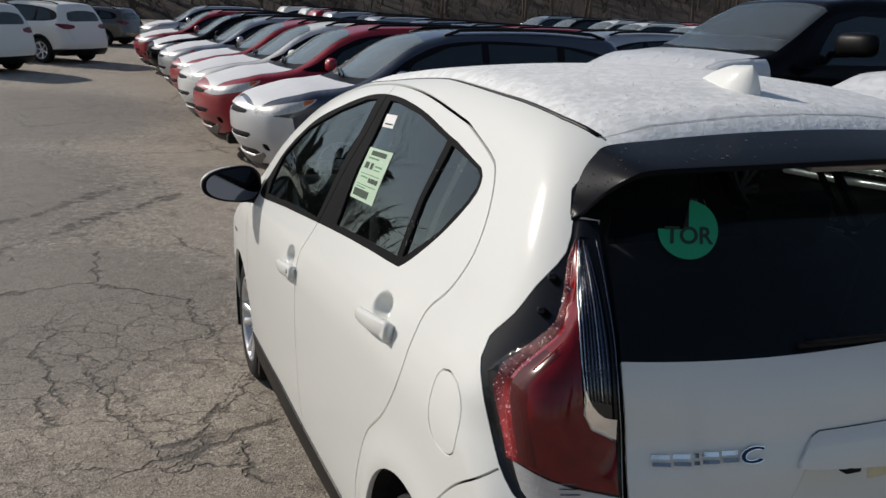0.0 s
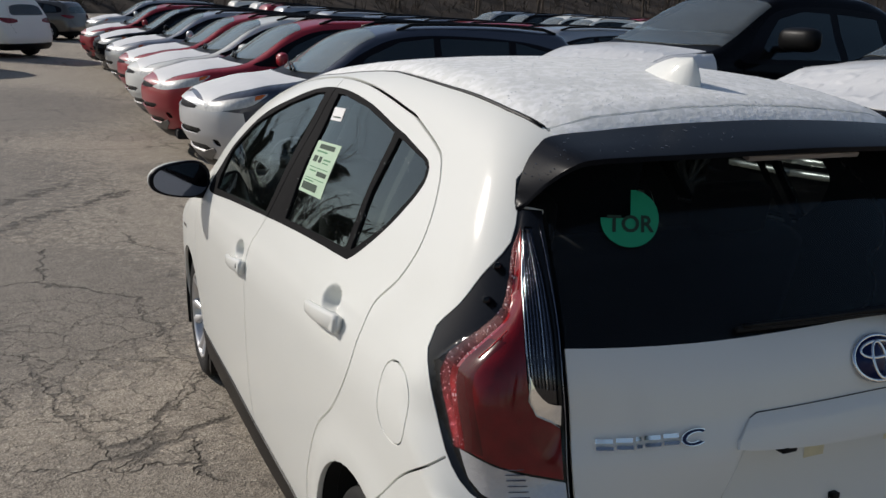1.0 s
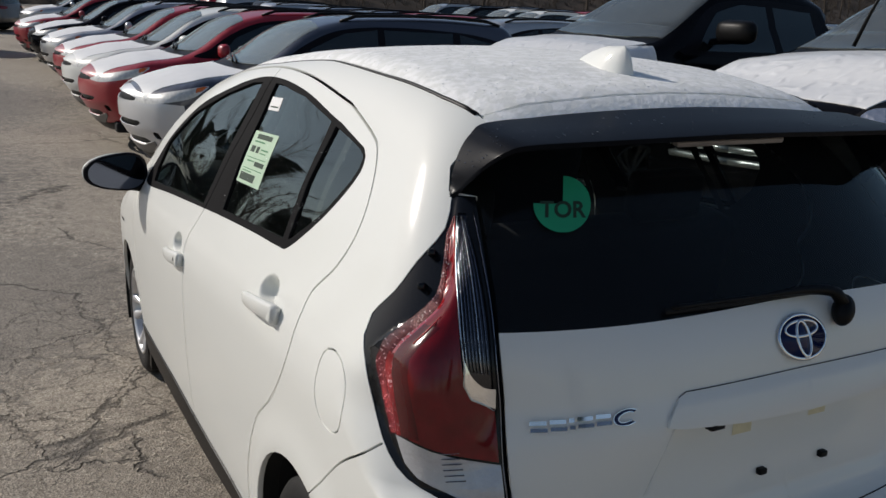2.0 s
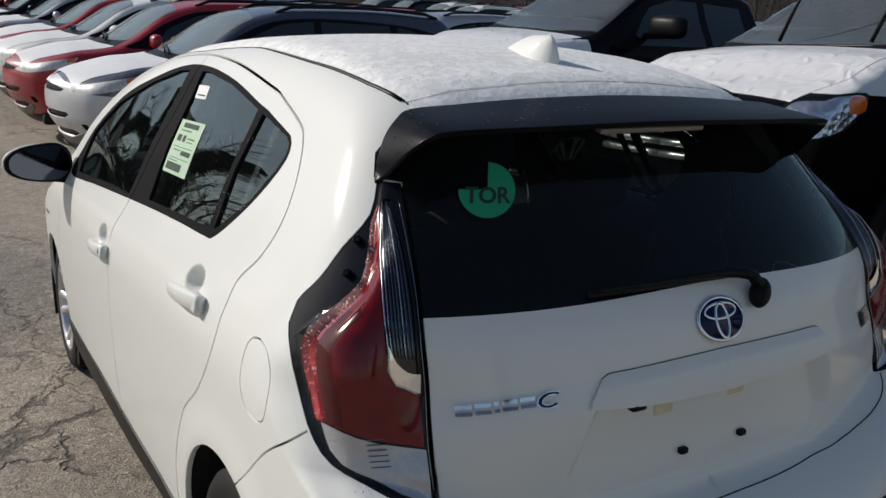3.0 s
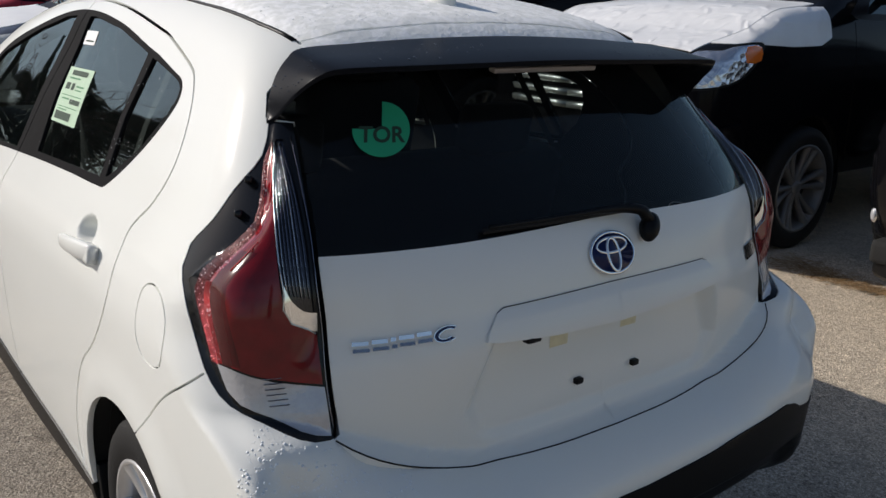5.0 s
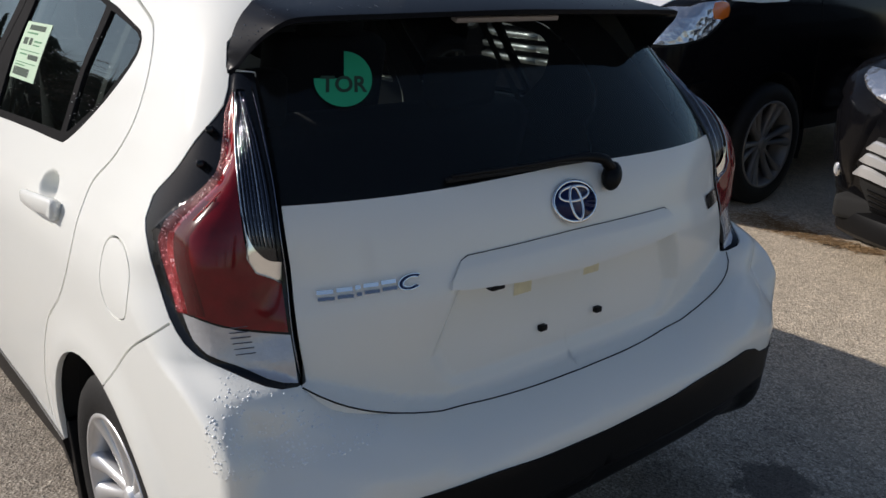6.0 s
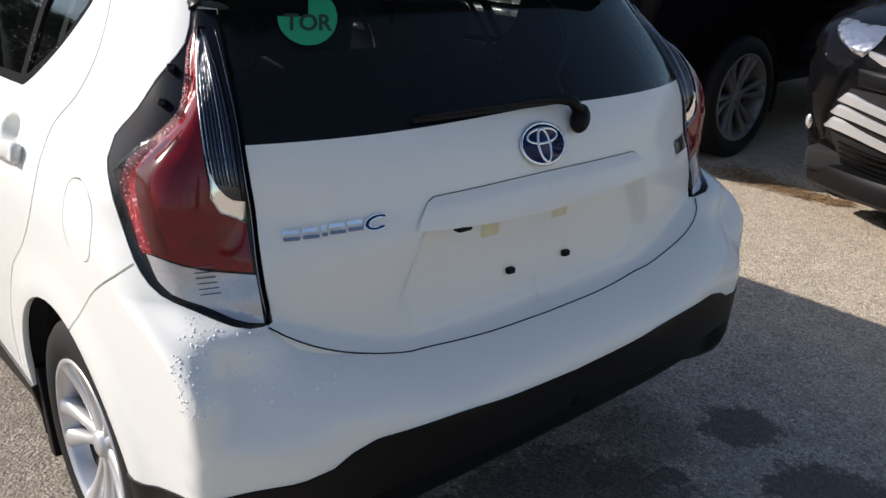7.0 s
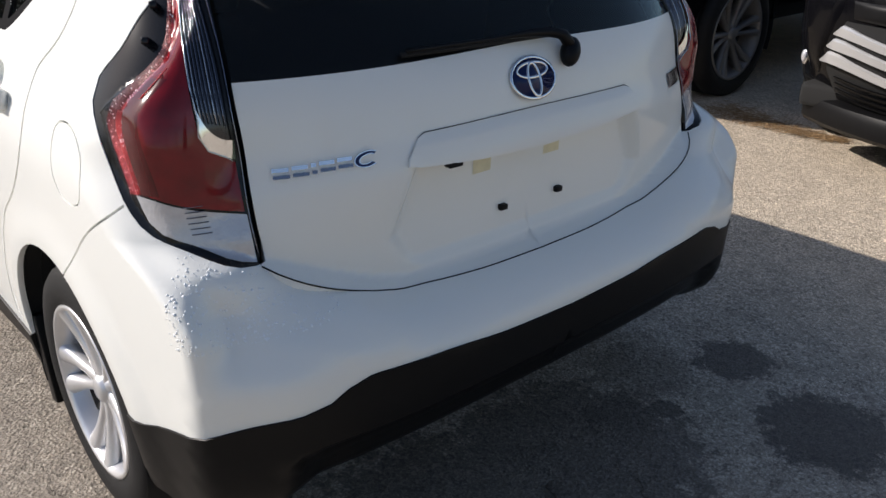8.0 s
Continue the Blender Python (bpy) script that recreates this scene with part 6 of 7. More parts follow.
    return v, sh


def finish_suv(v, sh):
    for y in (0.97, 3.63):
        for s in (-1, 1):
            wheel(v, pose(s * 0.80, y, 0.355, 0, 0, 0 if s < 0 else 180), 0.355, 0.225, 0.235, 6, ALLOY)
            vs = []
            for k in range(17):
                a = math.radians(-20 + 220 * k / 16)
                vs += [(s * 0.5, y + 0.40 * math.cos(a), 0.36 + 0.40 * math.sin(a)), (s * 0.89, y + 0.40 * math.cos(a), 0.36 + 0.40 * math.sin(a))]
            part("wheel_well", mesh_of("wheel_well", vs, [(2 * k, 2 * k + 1, 2 * k + 3, 2 * k + 2) for k in range(16)] + [tuple(2 * k for k in range(17))]), DARK, v)
    mirrors(v, sh, 3.02, 1.12, 1.0, SLATE)
    rails(v, sh, 0.55, 2.45, 0.56, 0.035)
    for y, z in ((2.30, 0.98), (1.42, 1.0)):
        handles(v, sh, y, z, SLATE)
    for s in (-1, 1):
        line = [(s * 0.08 - 0.3, 3.47, sh.top([(-0.1, 3.47)])[0][2] + 0.02), (s * 0.08 + 0.25, 3.36, sh.top([(-0.3, 3.36)])[0][2] + 0.03)]
        part("wiper", mesh_of("wiper", *tube(line, 0.012, 6)), BLACK_PLASTIC, v, "black wiper")
    part("underbody", box(1.6, 3.9, 0.12, pose(0, 2.3, 0.30), 0.03), DARK, v)
    for s in (-1, 1):
        part("front_headrest", box(0.26, 0.10, 0.18, pose(s * 0.38, 2.02, 1.33), 0.04, 2), SEAT, v)


def mirrors(v, sh, y, z, size, paint, wide=1.0, sides=(-1, 1)):
    w = abs(sh.at("s", y, z)[0])
    for s in sides:
        bm = bmesh.new()
        bmesh.ops.create_uvsphere(bm, u_segments=20, v_segments=12, radius=1)
        for q in bm.verts:
            a, b, c = q.co
            q.co = Vector((s * (w + 0.15 * size * wide) + 0.12 * size * wide * math.copysign(abs(a) ** 0.6, a), y + (0.08 if b > 0 else 0.05) * b * size, z + 0.08 * size + 0.085 * size * math.copysign(abs(c) ** 0.6, c)))
        part("door_mirror", bm, paint, v, "")
        part("mirror_arm", mesh_of("mirror_arm", *tube([(s * (w - 0.04), y, z), (s * (w + 0.12 * size * wide), y, z + 0.02)], 0.024 * size, 8)), BLACK_PLASTIC, v)


def rails(v, sh, y0, y1, x, lift):
    for s in (-1, 1):
        pts = []
        for k in range(12):
            yy = y0 + (y1 - y0) * k / 11
            pts.append((s * x, yy, sh.top([(-x, yy)])[0][2] + (lift if 0 < k < 11 else 0.0)))
        part("roof_rail", mesh_of("roof_rail", *tube(pts, 0.017, 8)), BLACK_PLASTIC, v, "black roof rail")


def handles(v, sh, y, z, paint):
    p = sh.at("s", y, z)
    for s in (-1, 1):
        part("door_handle", box(0.03, 0.20, 0.03, pose(s * (abs(p[0]) + 0.016), y, z), 0.01), paint, v)


def repaint(v, old, fresh):
    """Gives the copies of shared meshes another paint."""
    for o in v.children_recursive:
        for slot in o.material_slots:
            if slot.material == old:
                slot.link = "OBJECT"
                slot.material = fresh


base, base_sh = suv(film_nose=True)
finish_suv(base, base_sh)
base.matrix_basis = on_ground(-0.28 + 4.58, 8.1, 90)
tagged(base, "slate blue sport-utility vehicle with white film on bonnet and bumper", "car", group="parked cars")
LABELS = {"red": (RED_PAINT, "red sport-utility vehicle with white film on its bonnet"), "white": (WHITE, "white sport-utility vehicle parked in a row"), "silver": (SILVER, "silver sport-utility vehicle with a filmed bonnet"),
          "black": (BLACK_PAINT, "black sport-utility vehicle with white film on its bonnet"), "slate": (SLATE, "slate blue sport-utility vehicle with a filmed bonnet"), "taupe": (TAUPE, "grey-brown car parked at the far end of the lot")}


def park(colour, x, y, turn, film=False, flat=1.0):
    v = copy_thing(base, on_ground(x, y, turn))
    p, label = LABELS[colour]
    repaint(v, SLATE, p)
    for o in v.children:
        if o.name.startswith("front_bumper") and not film:
            o.material_slots[0].link = "OBJECT"
            o.material_slots[0].material = p
            if "label" in o:
                del o["label"]
        if o.name.startswith("bonnet") and not film and colour in ("taupe",):
            o.material_slots[0].link = "OBJECT"
            o.material_slots[0].material = p
            del o["label"]
    v.scale = (1, 1, flat)
    return tagged(v, label, "car", "parked cars")


ROW = [("red", -0.45, 10.35), ("white", -0.48, 12.5), ("red", -0.45, 14.7), ("silver", -0.48, 17.8), ("black", -0.58, 20.7), ("red", -0.78, 23.5), ("silver", -0.4, 30.5)]
for colour, x, y in ROW:
    park(colour, x + 4.58, y, 90)
park("white", -1.85, 26.0, 48)
park("white", -3.55, 22.6, 48)
park("taupe", -0.3, 34.5, 62, flat=0.84)
park("white", 10.2, 8.3, 90)
order = ["black", "silver", "white", "slate", "red", "silver", "black", "white", "slate", "white", "red", "silver"]
for r, (x, turn) in enumerate(((5.3, -90), (20.6, 90), (21.4, -90), (37.0, 90))):
    for k in range(11):
        y = 8.9 + 2.75 * k + 0.28 * math.sin(3 * k + r)
        if r == 0 and k == 0:
            continue
        park(order[(k * 5 + r * 3) % 12], x + 0.25 * math.sin(2.3 * k + r), y, turn)


def pickup():
    """A full-size black pickup, front towards +y."""
    v = new("pickup_truck")
    v.empty_display_size = 0.3
    f = vehicle_solid([(0.3, 0.95), (0.6, 1.0), (0.9, 1.015), (1.1, 1.005), (1.25, 0.975), (1.38, 0.935), (1.6, 0.80), (1.9, 0.66), (2.1, 0.56)],
                      [(-0.3, -0.03), (0.5, 0.0), (4.6, 0.0), (5.2, -0.02), (5.6, -0.06), (6.0, -0.12)],
                      [(0.3, 0.1), (0.6, 0.0), (1.3, 0.02), (2.1, 0.1)],
                      [(-0.2, 1.33), (0.2, 1.34), (1.85, 1.34), (2.0, 1.5), (2.12, 1.84), (2.5, 1.94), (3.0, 1.96), (3.5, 1.92), (3.75, 1.82), (4.40, 1.50), (4.52, 1.47), (5.2, 1.405), (5.6, 1.27), (6.0, 0.9)],
                      [(0.3, 5.5), (0.5, 5.75), (0.7, 5.80), (1.0, 5.78), (1.15, 5.70), (1.3, 5.3), (2.1, 4.0)], 0.05, 0.05, 0.16, 0.14, 0.10)
    tall = 1.09
    low_f = f

    def f(x, y, z):
        return low_f(x, y, z / tall)

    sh = Shell(f, 1.0, 4.6, (0.12, 5.58), lambda y: float(np.interp(y, [0.1, 1.8, 2.2, 3.6, 4.35, 5.2, 5.6], [0.78, 0.78, 0.63, 0.66, 0.84, 0.84, 0.74])), lambda s: 0.46)
    nose_s, tail_s = sh.y1 + sh.r * math.pi / 2 + 0.02, sh.y0 - sh.r * math.pi / 2 - 0.02

    def L(pts):
        return sh.line([(w, a, b * tall) for w, a, b in pts])

    surround = catmull(L([("s", 4.14, 1.36), ("s", 3.0, 1.36), ("s", 2.22, 1.37), ("s", 2.18, 1.45), ("s", 2.25, 1.76), ("s", 2.5, 1.81), ("s", 3.0, 1.83), ("s", 3.64, 1.77), ("s", 4.06, 1.46)]), True, 0.05)
    g1 = straight(L([("s", 2.96, 1.39), ("s", 3.98, 1.39), ("s", 3.62, 1.71), ("s", 3.30, 1.785), ("s", 2.96, 1.775)]))
    g2 = straight(L([("s", 2.30, 1.40), ("s", 2.86, 1.39), ("s", 2.86, 1.775), ("s", 2.34, 1.745)]))
    head = catmull(L([("s", 5.22, 1.20), ("s", 5.42, 1.20), ("f", 0.90, 1.18), ("f", 0.76, 1.16), ("f", 0.72, 1.02), ("f", 0.85, 0.985), ("s", 5.40, 1.04)]), True, 0.03)
    amber = catmull(L([("s", 5.22, 1.20), ("s", 5.34, 1.20), ("s", 5.35, 1.12), ("s", 5.23, 1.13)]), True, 0.03)
    lamp_rim = list(np.array(head).mean(0) + (np.array(head) - np.array(head).mean(0)) * 1.13)
    film = straight(L([("s", 4.47, 1.42), ("s", 5.0, 1.40), ("s", 5.50, 1.30), ("s", 5.56, 1.225), ("s", 5.2, 1.212), ("s", 4.9, 1.20), ("s", 4.6, 1.205), ("s", 4.47, 1.25)]))
    grille = straight([(nose_s, 1.15 * tall)] + L([("f", 0.002, 1.15), ("f", 0.60, 1.14), ("f", 0.60, 0.80), ("f", 0.002, 0.78)]) + [(nose_s, 0.78 * tall)])
    bumper = straight([(nose_s, 0.74 * tall)] + L([("f", 0.002, 0.74), ("f", 0.8, 0.76), ("s", 5.35, 0.80), ("s", 5.25, 0.55)]) + [(5.2, 0.2), (nose_s, 0.2)])
    arch = [circle_on(sh, 1.13, 0.42, 0.46), circle_on(sh, 4.62, 0.42, 0.46)]
    gaps = [strip(straight(L([("s", 4.16, 1.34), ("s", 4.18, 0.9), ("s", 4.12, 0.5)]), False), 0.009), strip(straight(L([("s", 2.91, 1.35), ("s", 2.91, 0.5)]), False), 0.009), strip(straight(L([("s", 2.08, 1.34), ("s", 2.08, 0.5)]), False), 0.012)]
    regions = [("arch", a, None, 0, 0, "pair", "") for a in arch] + [
        ("front_window", g1, TINTED, 0.002, 0.01, "pair", ""), ("rear_window", g2, TINTED, 0.002, 0.01, "pair", ""), ("window_surround", surround, BLACK_GLOSS, 0.0, 0.01, "pair", ""),
        ("side_marker", amber, AMBER, 0.006, 0.01, "pair", "amber side marker"), ("headlamp", head, FACETS, 0.002, 0.02, "pair", "clear headlamp"),
        ("headlamp_rim", lamp_rim, BLACK_PLASTIC, 0.0, 0.01, "pair", "black headlamp rim"),
        ("fender_film", film, FILM, 0.004, 0.01, "pair", "white film on the wing"),
        ("grille", grille, BLACK_GLOSS, -0.02, 0.02, "both", "dark chrome grille"), ("front_bumper", bumper, BLACK_PAINT, 0.02, 0.03, "both", "black front bumper"), ("body_side", None, BLACK_PAINT, 0.0, 0.01, "pair", "")]
    screen = catmull([(0.01, 4.46), (-0.4, 4.43), (-0.9, 4.30)], False, 0.05) + catmull([(0.01, 3.60), (-0.4, 3.62), (-0.9, 3.70)], False, 0.05)[::-1]
    bonnet = catmull([(0.01, 4.58), (-0.4, 4.56), (-1.0, 4.48)], False, 0.05) + [(-1.0, 5.8), (0.01, 5.8)]
    tops = [("windscreen", screen, CAR_GLASS, 0.002, 0.01, "both", "windscreen"), ("bonnet", bonnet, FILM, 0.006, 0.03, "both", "bonnet wrapped in creased white film"),
            ("cowl", [(0.01, 4.2), (-1.0, 4.1), (-1.0, 4.8), (0.01, 4.8)], BLACK_PLASTIC, -0.01, 0.0, "both", "black cowl"), ("roof", None, BLACK_PAINT, 0.0, 0.01, "both", "")]
    skin(sh, v, regions, gaps, tops, [], 0.075, lining="all")
    for y in (1.13, 4.62):
        for s in (-1, 1):
            wheel(v, pose(s * 0.875, y, 0.405, 0, 0, 0 if s < 0 else 180), 0.405, 0.27, 0.285, 12, DUSTY, pair=0.09, bold=1.25)
            vs = []
            for k in range(17):
                a = math.radians(-20 + 220 * k / 16)
                vs += [(s * 0.5, y + 0.48 * math.cos(a), 0.42 + 0.48 * math.sin(a)), (s * 0.985, y + 0.48 * math.cos(a), 0.42 + 0.48 * math.sin(a))]
            part("wheel_well", mesh_of("wheel_well", vs, [(2 * k, 2 * k + 1, 2 * k + 3, 2 * k + 2) for k in range(16)] + [tuple(2 * k for k in range(17))]), DARK, v)
    mirrors(v, sh, 3.76, 1.60, 1.25, BLACK_PLASTIC, 1.5, (-1,))
    for k in range(5):
        z = (0.83 + 0.07 * k) * tall
        for s in (-1, 1):
            line = [(s * x, sh.at("f", x, z)[1] + 0.004, z) for x in np.linspace(0, 0.58, 6)]
            part("grille_bar", mesh_of("grille_bar", *loft([[(x, y + 0.016, q - 0.020), (x, y + 0.022, q + 0.016), (x, y - 0.03, q + 0.024), (x, y - 0.03, q - 0.022)] for x, y, q in line])), SILVER, v, "silver grille bar")
    part("windscreen_paper", box(0.34, 0.24, 0.004, pose(-0.25, 4.24, 1.60, 4), 0.001), PAPER_WHITE, v, "white paper on the dashboard")
    for y in (3.05, 2.3):
        handles(v, sh, y, 1.26, CHROME)
    for s, x0 in ((0, -0.50), (1, 0.20)):
        foot = (x0, 4.50, 1.63)
        tip = (x0 - 0.16, 4.40, 2.10)
        part("wiper", mesh_of("wiper", *tube([foot, (x0 - 0.08, 4.47, 1.86), tip], [0.014, 0.012, 0.008], 6)), BLACK_PLASTIC, v, "black wiper arm standing up off the glass")
    part("underbody", box(1.5, 5.2, 0.25, pose(0, 2.9, 0.50), 0.05), DARK, v)
    return v


truck = pickup()
truck.matrix_basis = on_ground(8.48, 2.88, 90)
tagged(truck, "black pickup truck with creased white film on its bonnet", "truck", group="parked cars")
second = copy_thing(truck, on_ground(8.35, 6.0, 90))
for o in [o for o in second.children if o.name.startswith("wiper")]:
    bpy.data.objects.remove(o)
tagged(second, "black pickup truck with a white filmed bonnet", "truck", group="parked cars")


# a black sport-utility vehicle with a silver barred grille
big = copy_thing(base, on_ground(2.68 + 4.58 * 1.04, 0.16, 90))
big.scale = (1.04, 1.04, 1.06)
repaint(big, SLATE, BLACK_PAINT)
for o in list(big.children):
    n0 = o.name.split(".")[0]
    if n0 in ("bonnet", "front_bumper"):
        o.material_slots[0].link = "OBJECT"
        o.material_slots[0].material = BLACK_PAINT
        if "label" in o:
            del o["label"]
    if n0 == "headlamp":
        o.material_slots[0].link = "OBJECT"
        o.material_slots[0].material = BLACK_PAINT
        o.name = "wing_corner"
        o["label"] = "black corner of the wing"
    if n0 in ("upper_grille", "lower_grille", "fog_lamp", "side_marker", "skid_plate", "intake"):
        bpy.data.objects.remove(o)
tagged(big, "black sport-utility vehicle with a silver barred grille", "car", "parked cars")


def nose_patch(side, left, right, lift, round_off, nu=12, nv=10):
    """A rounded panel on the nose of the big car between two (x, z) edge lines, its rim turned back."""
    left, right = [np.array(e, float) for e in (left, right)]
    k = np.linspace(0, 1, nv + 1)
    ea, eb = [np.stack([np.interp(k, np.linspace(0, 1, len(e)), e[:, c]) for c in (0, 1)], 1) for e in (left, right)]
    vs, fs = [], []
    for j in range(nv + 1):
        for i in range(nu + 1):
            x, z = ea[j] + (eb[j] - ea[j]) * i / nu
            rim = min(1.0, 4.0 * min(i / nu, 1 - i / nu, j / nv, 1 - j / nv))
            p = base_sh.at("f", float(abs(x)), float(z))
            vs.append((side * x, p[1] + lift - round_off * (1 - rim) ** 2, z))
    for j in range(nv):
        for i in range(nu):
            q = (j * (nu + 1) + i, j * (nu + 1) + i + 1, (j + 1) * (nu + 1) + i + 1, (j + 1) * (nu + 1) + i)
            fs.append(q if side > 0 else q[::-1])
    return mesh_of("nose_patch", vs, [f[::-1] for f in fs])


def nose_bar(side, stations, deep=0.05):
    """A bar across half of the nose through (x, z middle, height, lift)."""
    rings = []
    for x, z, h, out in stations:
        y = base_sh.at("f", x, z)[1] + out
        rings.append([(side * x, y, z - h * 0.5), (side * x, y + 0.008, z + h * 0.30), (side * x, y - 0.004, z + h * 0.5), (side * x, y - deep, z + h * 0.5), (side * x, y - deep, z - h * 0.5)])
    return sharp(mesh_of("nose_bar", *loft(rings)), 30)


def between(rows, n):
    """Stations spread evenly between the given ones."""
    rows = np.array(rows, float)
    k = np.linspace(0, len(rows) - 1, n)
    return [tuple(float(np.interp(q, range(len(rows)), rows[:, c])) for c in range(rows.shape[1])) for q in k]


for s in (-1, 1):
    part("grille_backing", nose_patch(s, [(0.0, 0.30), (0.0, 0.70)], [(0.60, 0.32), (0.655, 0.46), (0.60, 0.60), (0.54, 0.70)], 0.006, 0.0), DARK, big, "black grille backing")
    part("bumper_cheek", nose_patch(s, [(0.70, 0.40), (0.675, 0.52), (0.62, 0.62), (0.565, 0.74), (0.535, 0.825)], [(0.775, 0.40), (0.80, 0.52), (0.82, 0.66), (0.84, 0.80), (0.80, 0.91)], 0.016, 0.022), BLACK_PAINT, big)
    part("badge_panel", nose_patch(s, [(0.0, 0.70), (0.0, 0.80)], [(0.50, 0.715), (0.515, 0.79)], 0.022, 0.012), BLACK_PLASTIC, big, "satin black panel across the grille")
    for rows in ([(0.0, 0.592, 0.040, 0.022), (0.30, 0.612, 0.040, 0.022), (0.44, 0.638, 0.042, 0.024), (0.50, 0.650, 0.050, 0.026), (0.55, 0.656, 0.050, 0.024), (0.60, 0.635, 0.010, 0.010)],
                 [(0.0, 0.522, 0.038, 0.022), (0.30, 0.545, 0.038, 0.022), (0.46, 0.576, 0.042, 0.024), (0.53, 0.588, 0.050, 0.026), (0.59, 0.592, 0.050, 0.024), (0.635, 0.572, 0.010, 0.010)],
                 [(0.0, 0.436, 0.036, 0.022), (0.30, 0.463, 0.038, 0.022), (0.48, 0.502, 0.044, 0.024), (0.56, 0.520, 0.054, 0.026), (0.625, 0.524, 0.054, 0.024), (0.685, 0.492, 0.010, 0.010)],
                 [(0.0, 0.812, 0.036, 0.020), (0.30, 0.824, 0.036, 0.020), (0.40, 0.840, 0.038, 0.020), (0.485, 0.858, 0.020, 0.008)]):
        part("grille_bar", nose_bar(s, between(rows, 19)), BRIGHT_SILVER, big, "silver grille bar")
    for k in range(4):
        z = 0.315 + 0.030 * k
        part("grille_slat", nose_bar(s, between([(0.0, z - 0.01, 0.012, 0.022), (0.40, z, 0.012, 0.022), (0.60, z + 0.02, 0.012, 0.012)], 8), 0.03), BLACK_PLASTIC, big)
    p = base_sh.at("f", 0.805, 0.482)
    bm = bmesh.new()
    bmesh.ops.create_uvsphere(bm, u_segments=20, v_segments=12, radius=1, matrix=pose(s * 0.805, p[1] + 0.004, 0.482, 0, 0, -s * 40) @ Matrix.Diagonal((0.030, 0.016, 0.042, 1)))
    fog_ring = part("fog_lamp", bm, CHROME, big, "chrome fog lamp ring")
    bm = bmesh.new()
    bmesh.ops.create_uvsphere(bm, u_segments=20, v_segments=12, radius=1, matrix=pose(s * 0.805, p[1] + 0.010, 0.482, 0, 0, -s * 40) @ Matrix.Diagonal((0.022, 0.016, 0.033, 1)))
    part("fog_lens", bm, CLEAR_LENS, fog_ring, "clear round lens")
    part("headlamp", nose_patch(s, [(0.515, 0.838), (0.475, 0.885), (0.455, 0.935), (0.47, 0.965)], [(0.56, 0.845), (0.68, 0.890), (0.752, 0.935), (0.76, 0.975)], 0.020, 0.016, 16, 14), FACETS, big, "clear faceted headlamp")
line = [(x, base_sh.at("f", abs(x), 0.34)[1], 0.0) for x in np.linspace(-0.80, 0.80, 33)]
part("front_lip", sharp(mesh_of("front_lip", *loft([[(x, y - 0.10, 0.155), (x, y + 0.000, 0.160), (x, y + 0.030, 0.185), (x, y + 0.034, 0.255), (x, y + 0.020, 0.285), (x, y - 0.04, 0.312), (x, y - 0.12, 0.312)] for x, y, _ in line])), 28), BLACK_PLASTIC, big, "satin black front lip")


# ---- the bank, the woods and small things ----
def bank_z(x, y):
    k = max(0.0, y - 62.0)
    return height(y) + 0.30 * min(k, 45) * (0.2 + 0.8 * float(rise(x, -22.0, -5.0))) + 0.5 * noise.noise(Vector((x * 0.07, y * 0.07, 0.3)))


bx, by = list(range(-120, 161, 5)), [62, 64, 67, 70, 75, 80, 88, 96, 107, 130]
bv = [(x, y, bank_z(x, y) + (0.02 if y > 62 else -0.6)) for y in by for x in bx]
bf = [(j * len(bx) + i, j * len(bx) + i + 1, (j + 1) * len(bx) + i + 1, (j + 1) * len(bx) + i) for j in range(len(by) - 1) for i in range(len(bx) - 1)]
bank = tagged(part("hillside", mesh_of("hillside", bv, bf), LITTER, None), "brown leaf-covered hillside behind the lot", "hillside", kind="structure")


def grow(vs, fs, p, d, length, r, depth, rnd, sides=5):
    """A limb and, recursively, its branches."""
    q = [p]
    for k in range(3):
        d = (d + Vector((rnd.uniform(-1, 1), rnd.uniform(-1, 1), rnd.uniform(-0.6, 0.9))) * 0.16).normalized()
        q.append(q[-1] + d * length / 3)
    a, b = tube(q, [r, r * 0.85, r * 0.72, r * 0.55], sides, False)
    k = len(vs)
    vs += a
    fs += [tuple(k + i for i in f) for f in b]
    if depth:
        for i in range(rnd.choice((3, 4)) if depth > 1 else 4):
            at = q[1 + i % 3]
            side = Vector((rnd.uniform(-1, 1), rnd.uniform(-1, 1), rnd.uniform(0.0, 0.9))).normalized()
            grow(vs, fs, at, (d * 0.55 + side).normalized(), length * rnd.uniform(0.5, 0.72), r * 0.5, depth - 1, rnd, max(3, sides - 1))
        grow(vs, fs, q[-1], d, length * 0.7, r * 0.55, depth - 1, rnd, max(3, sides - 1))


def bare_tree(tall, seed):
    rnd = random.Random(seed)
    t = new("bare_tree")
    vs, fs = [], []
    grow(vs, fs, Vector((0, 0, 0)), Vector((0, 0, 1)), tall * 0.36, tall * 0.014, 4, rnd, 7)
    trunk_v, trunk_f = tube([(0, 0, -0.4), (0, 0, 0.3), (0.03, 0, tall * 0.12)], [tall * 0.028, tall * 0.022, tall * 0.02], 9)
    part("trunk", mesh_of("trunk", trunk_v, trunk_f), BARK, t)
    part("limbs", mesh_of("limbs", vs, fs), BARK, t, "bare spring branches")
    return t


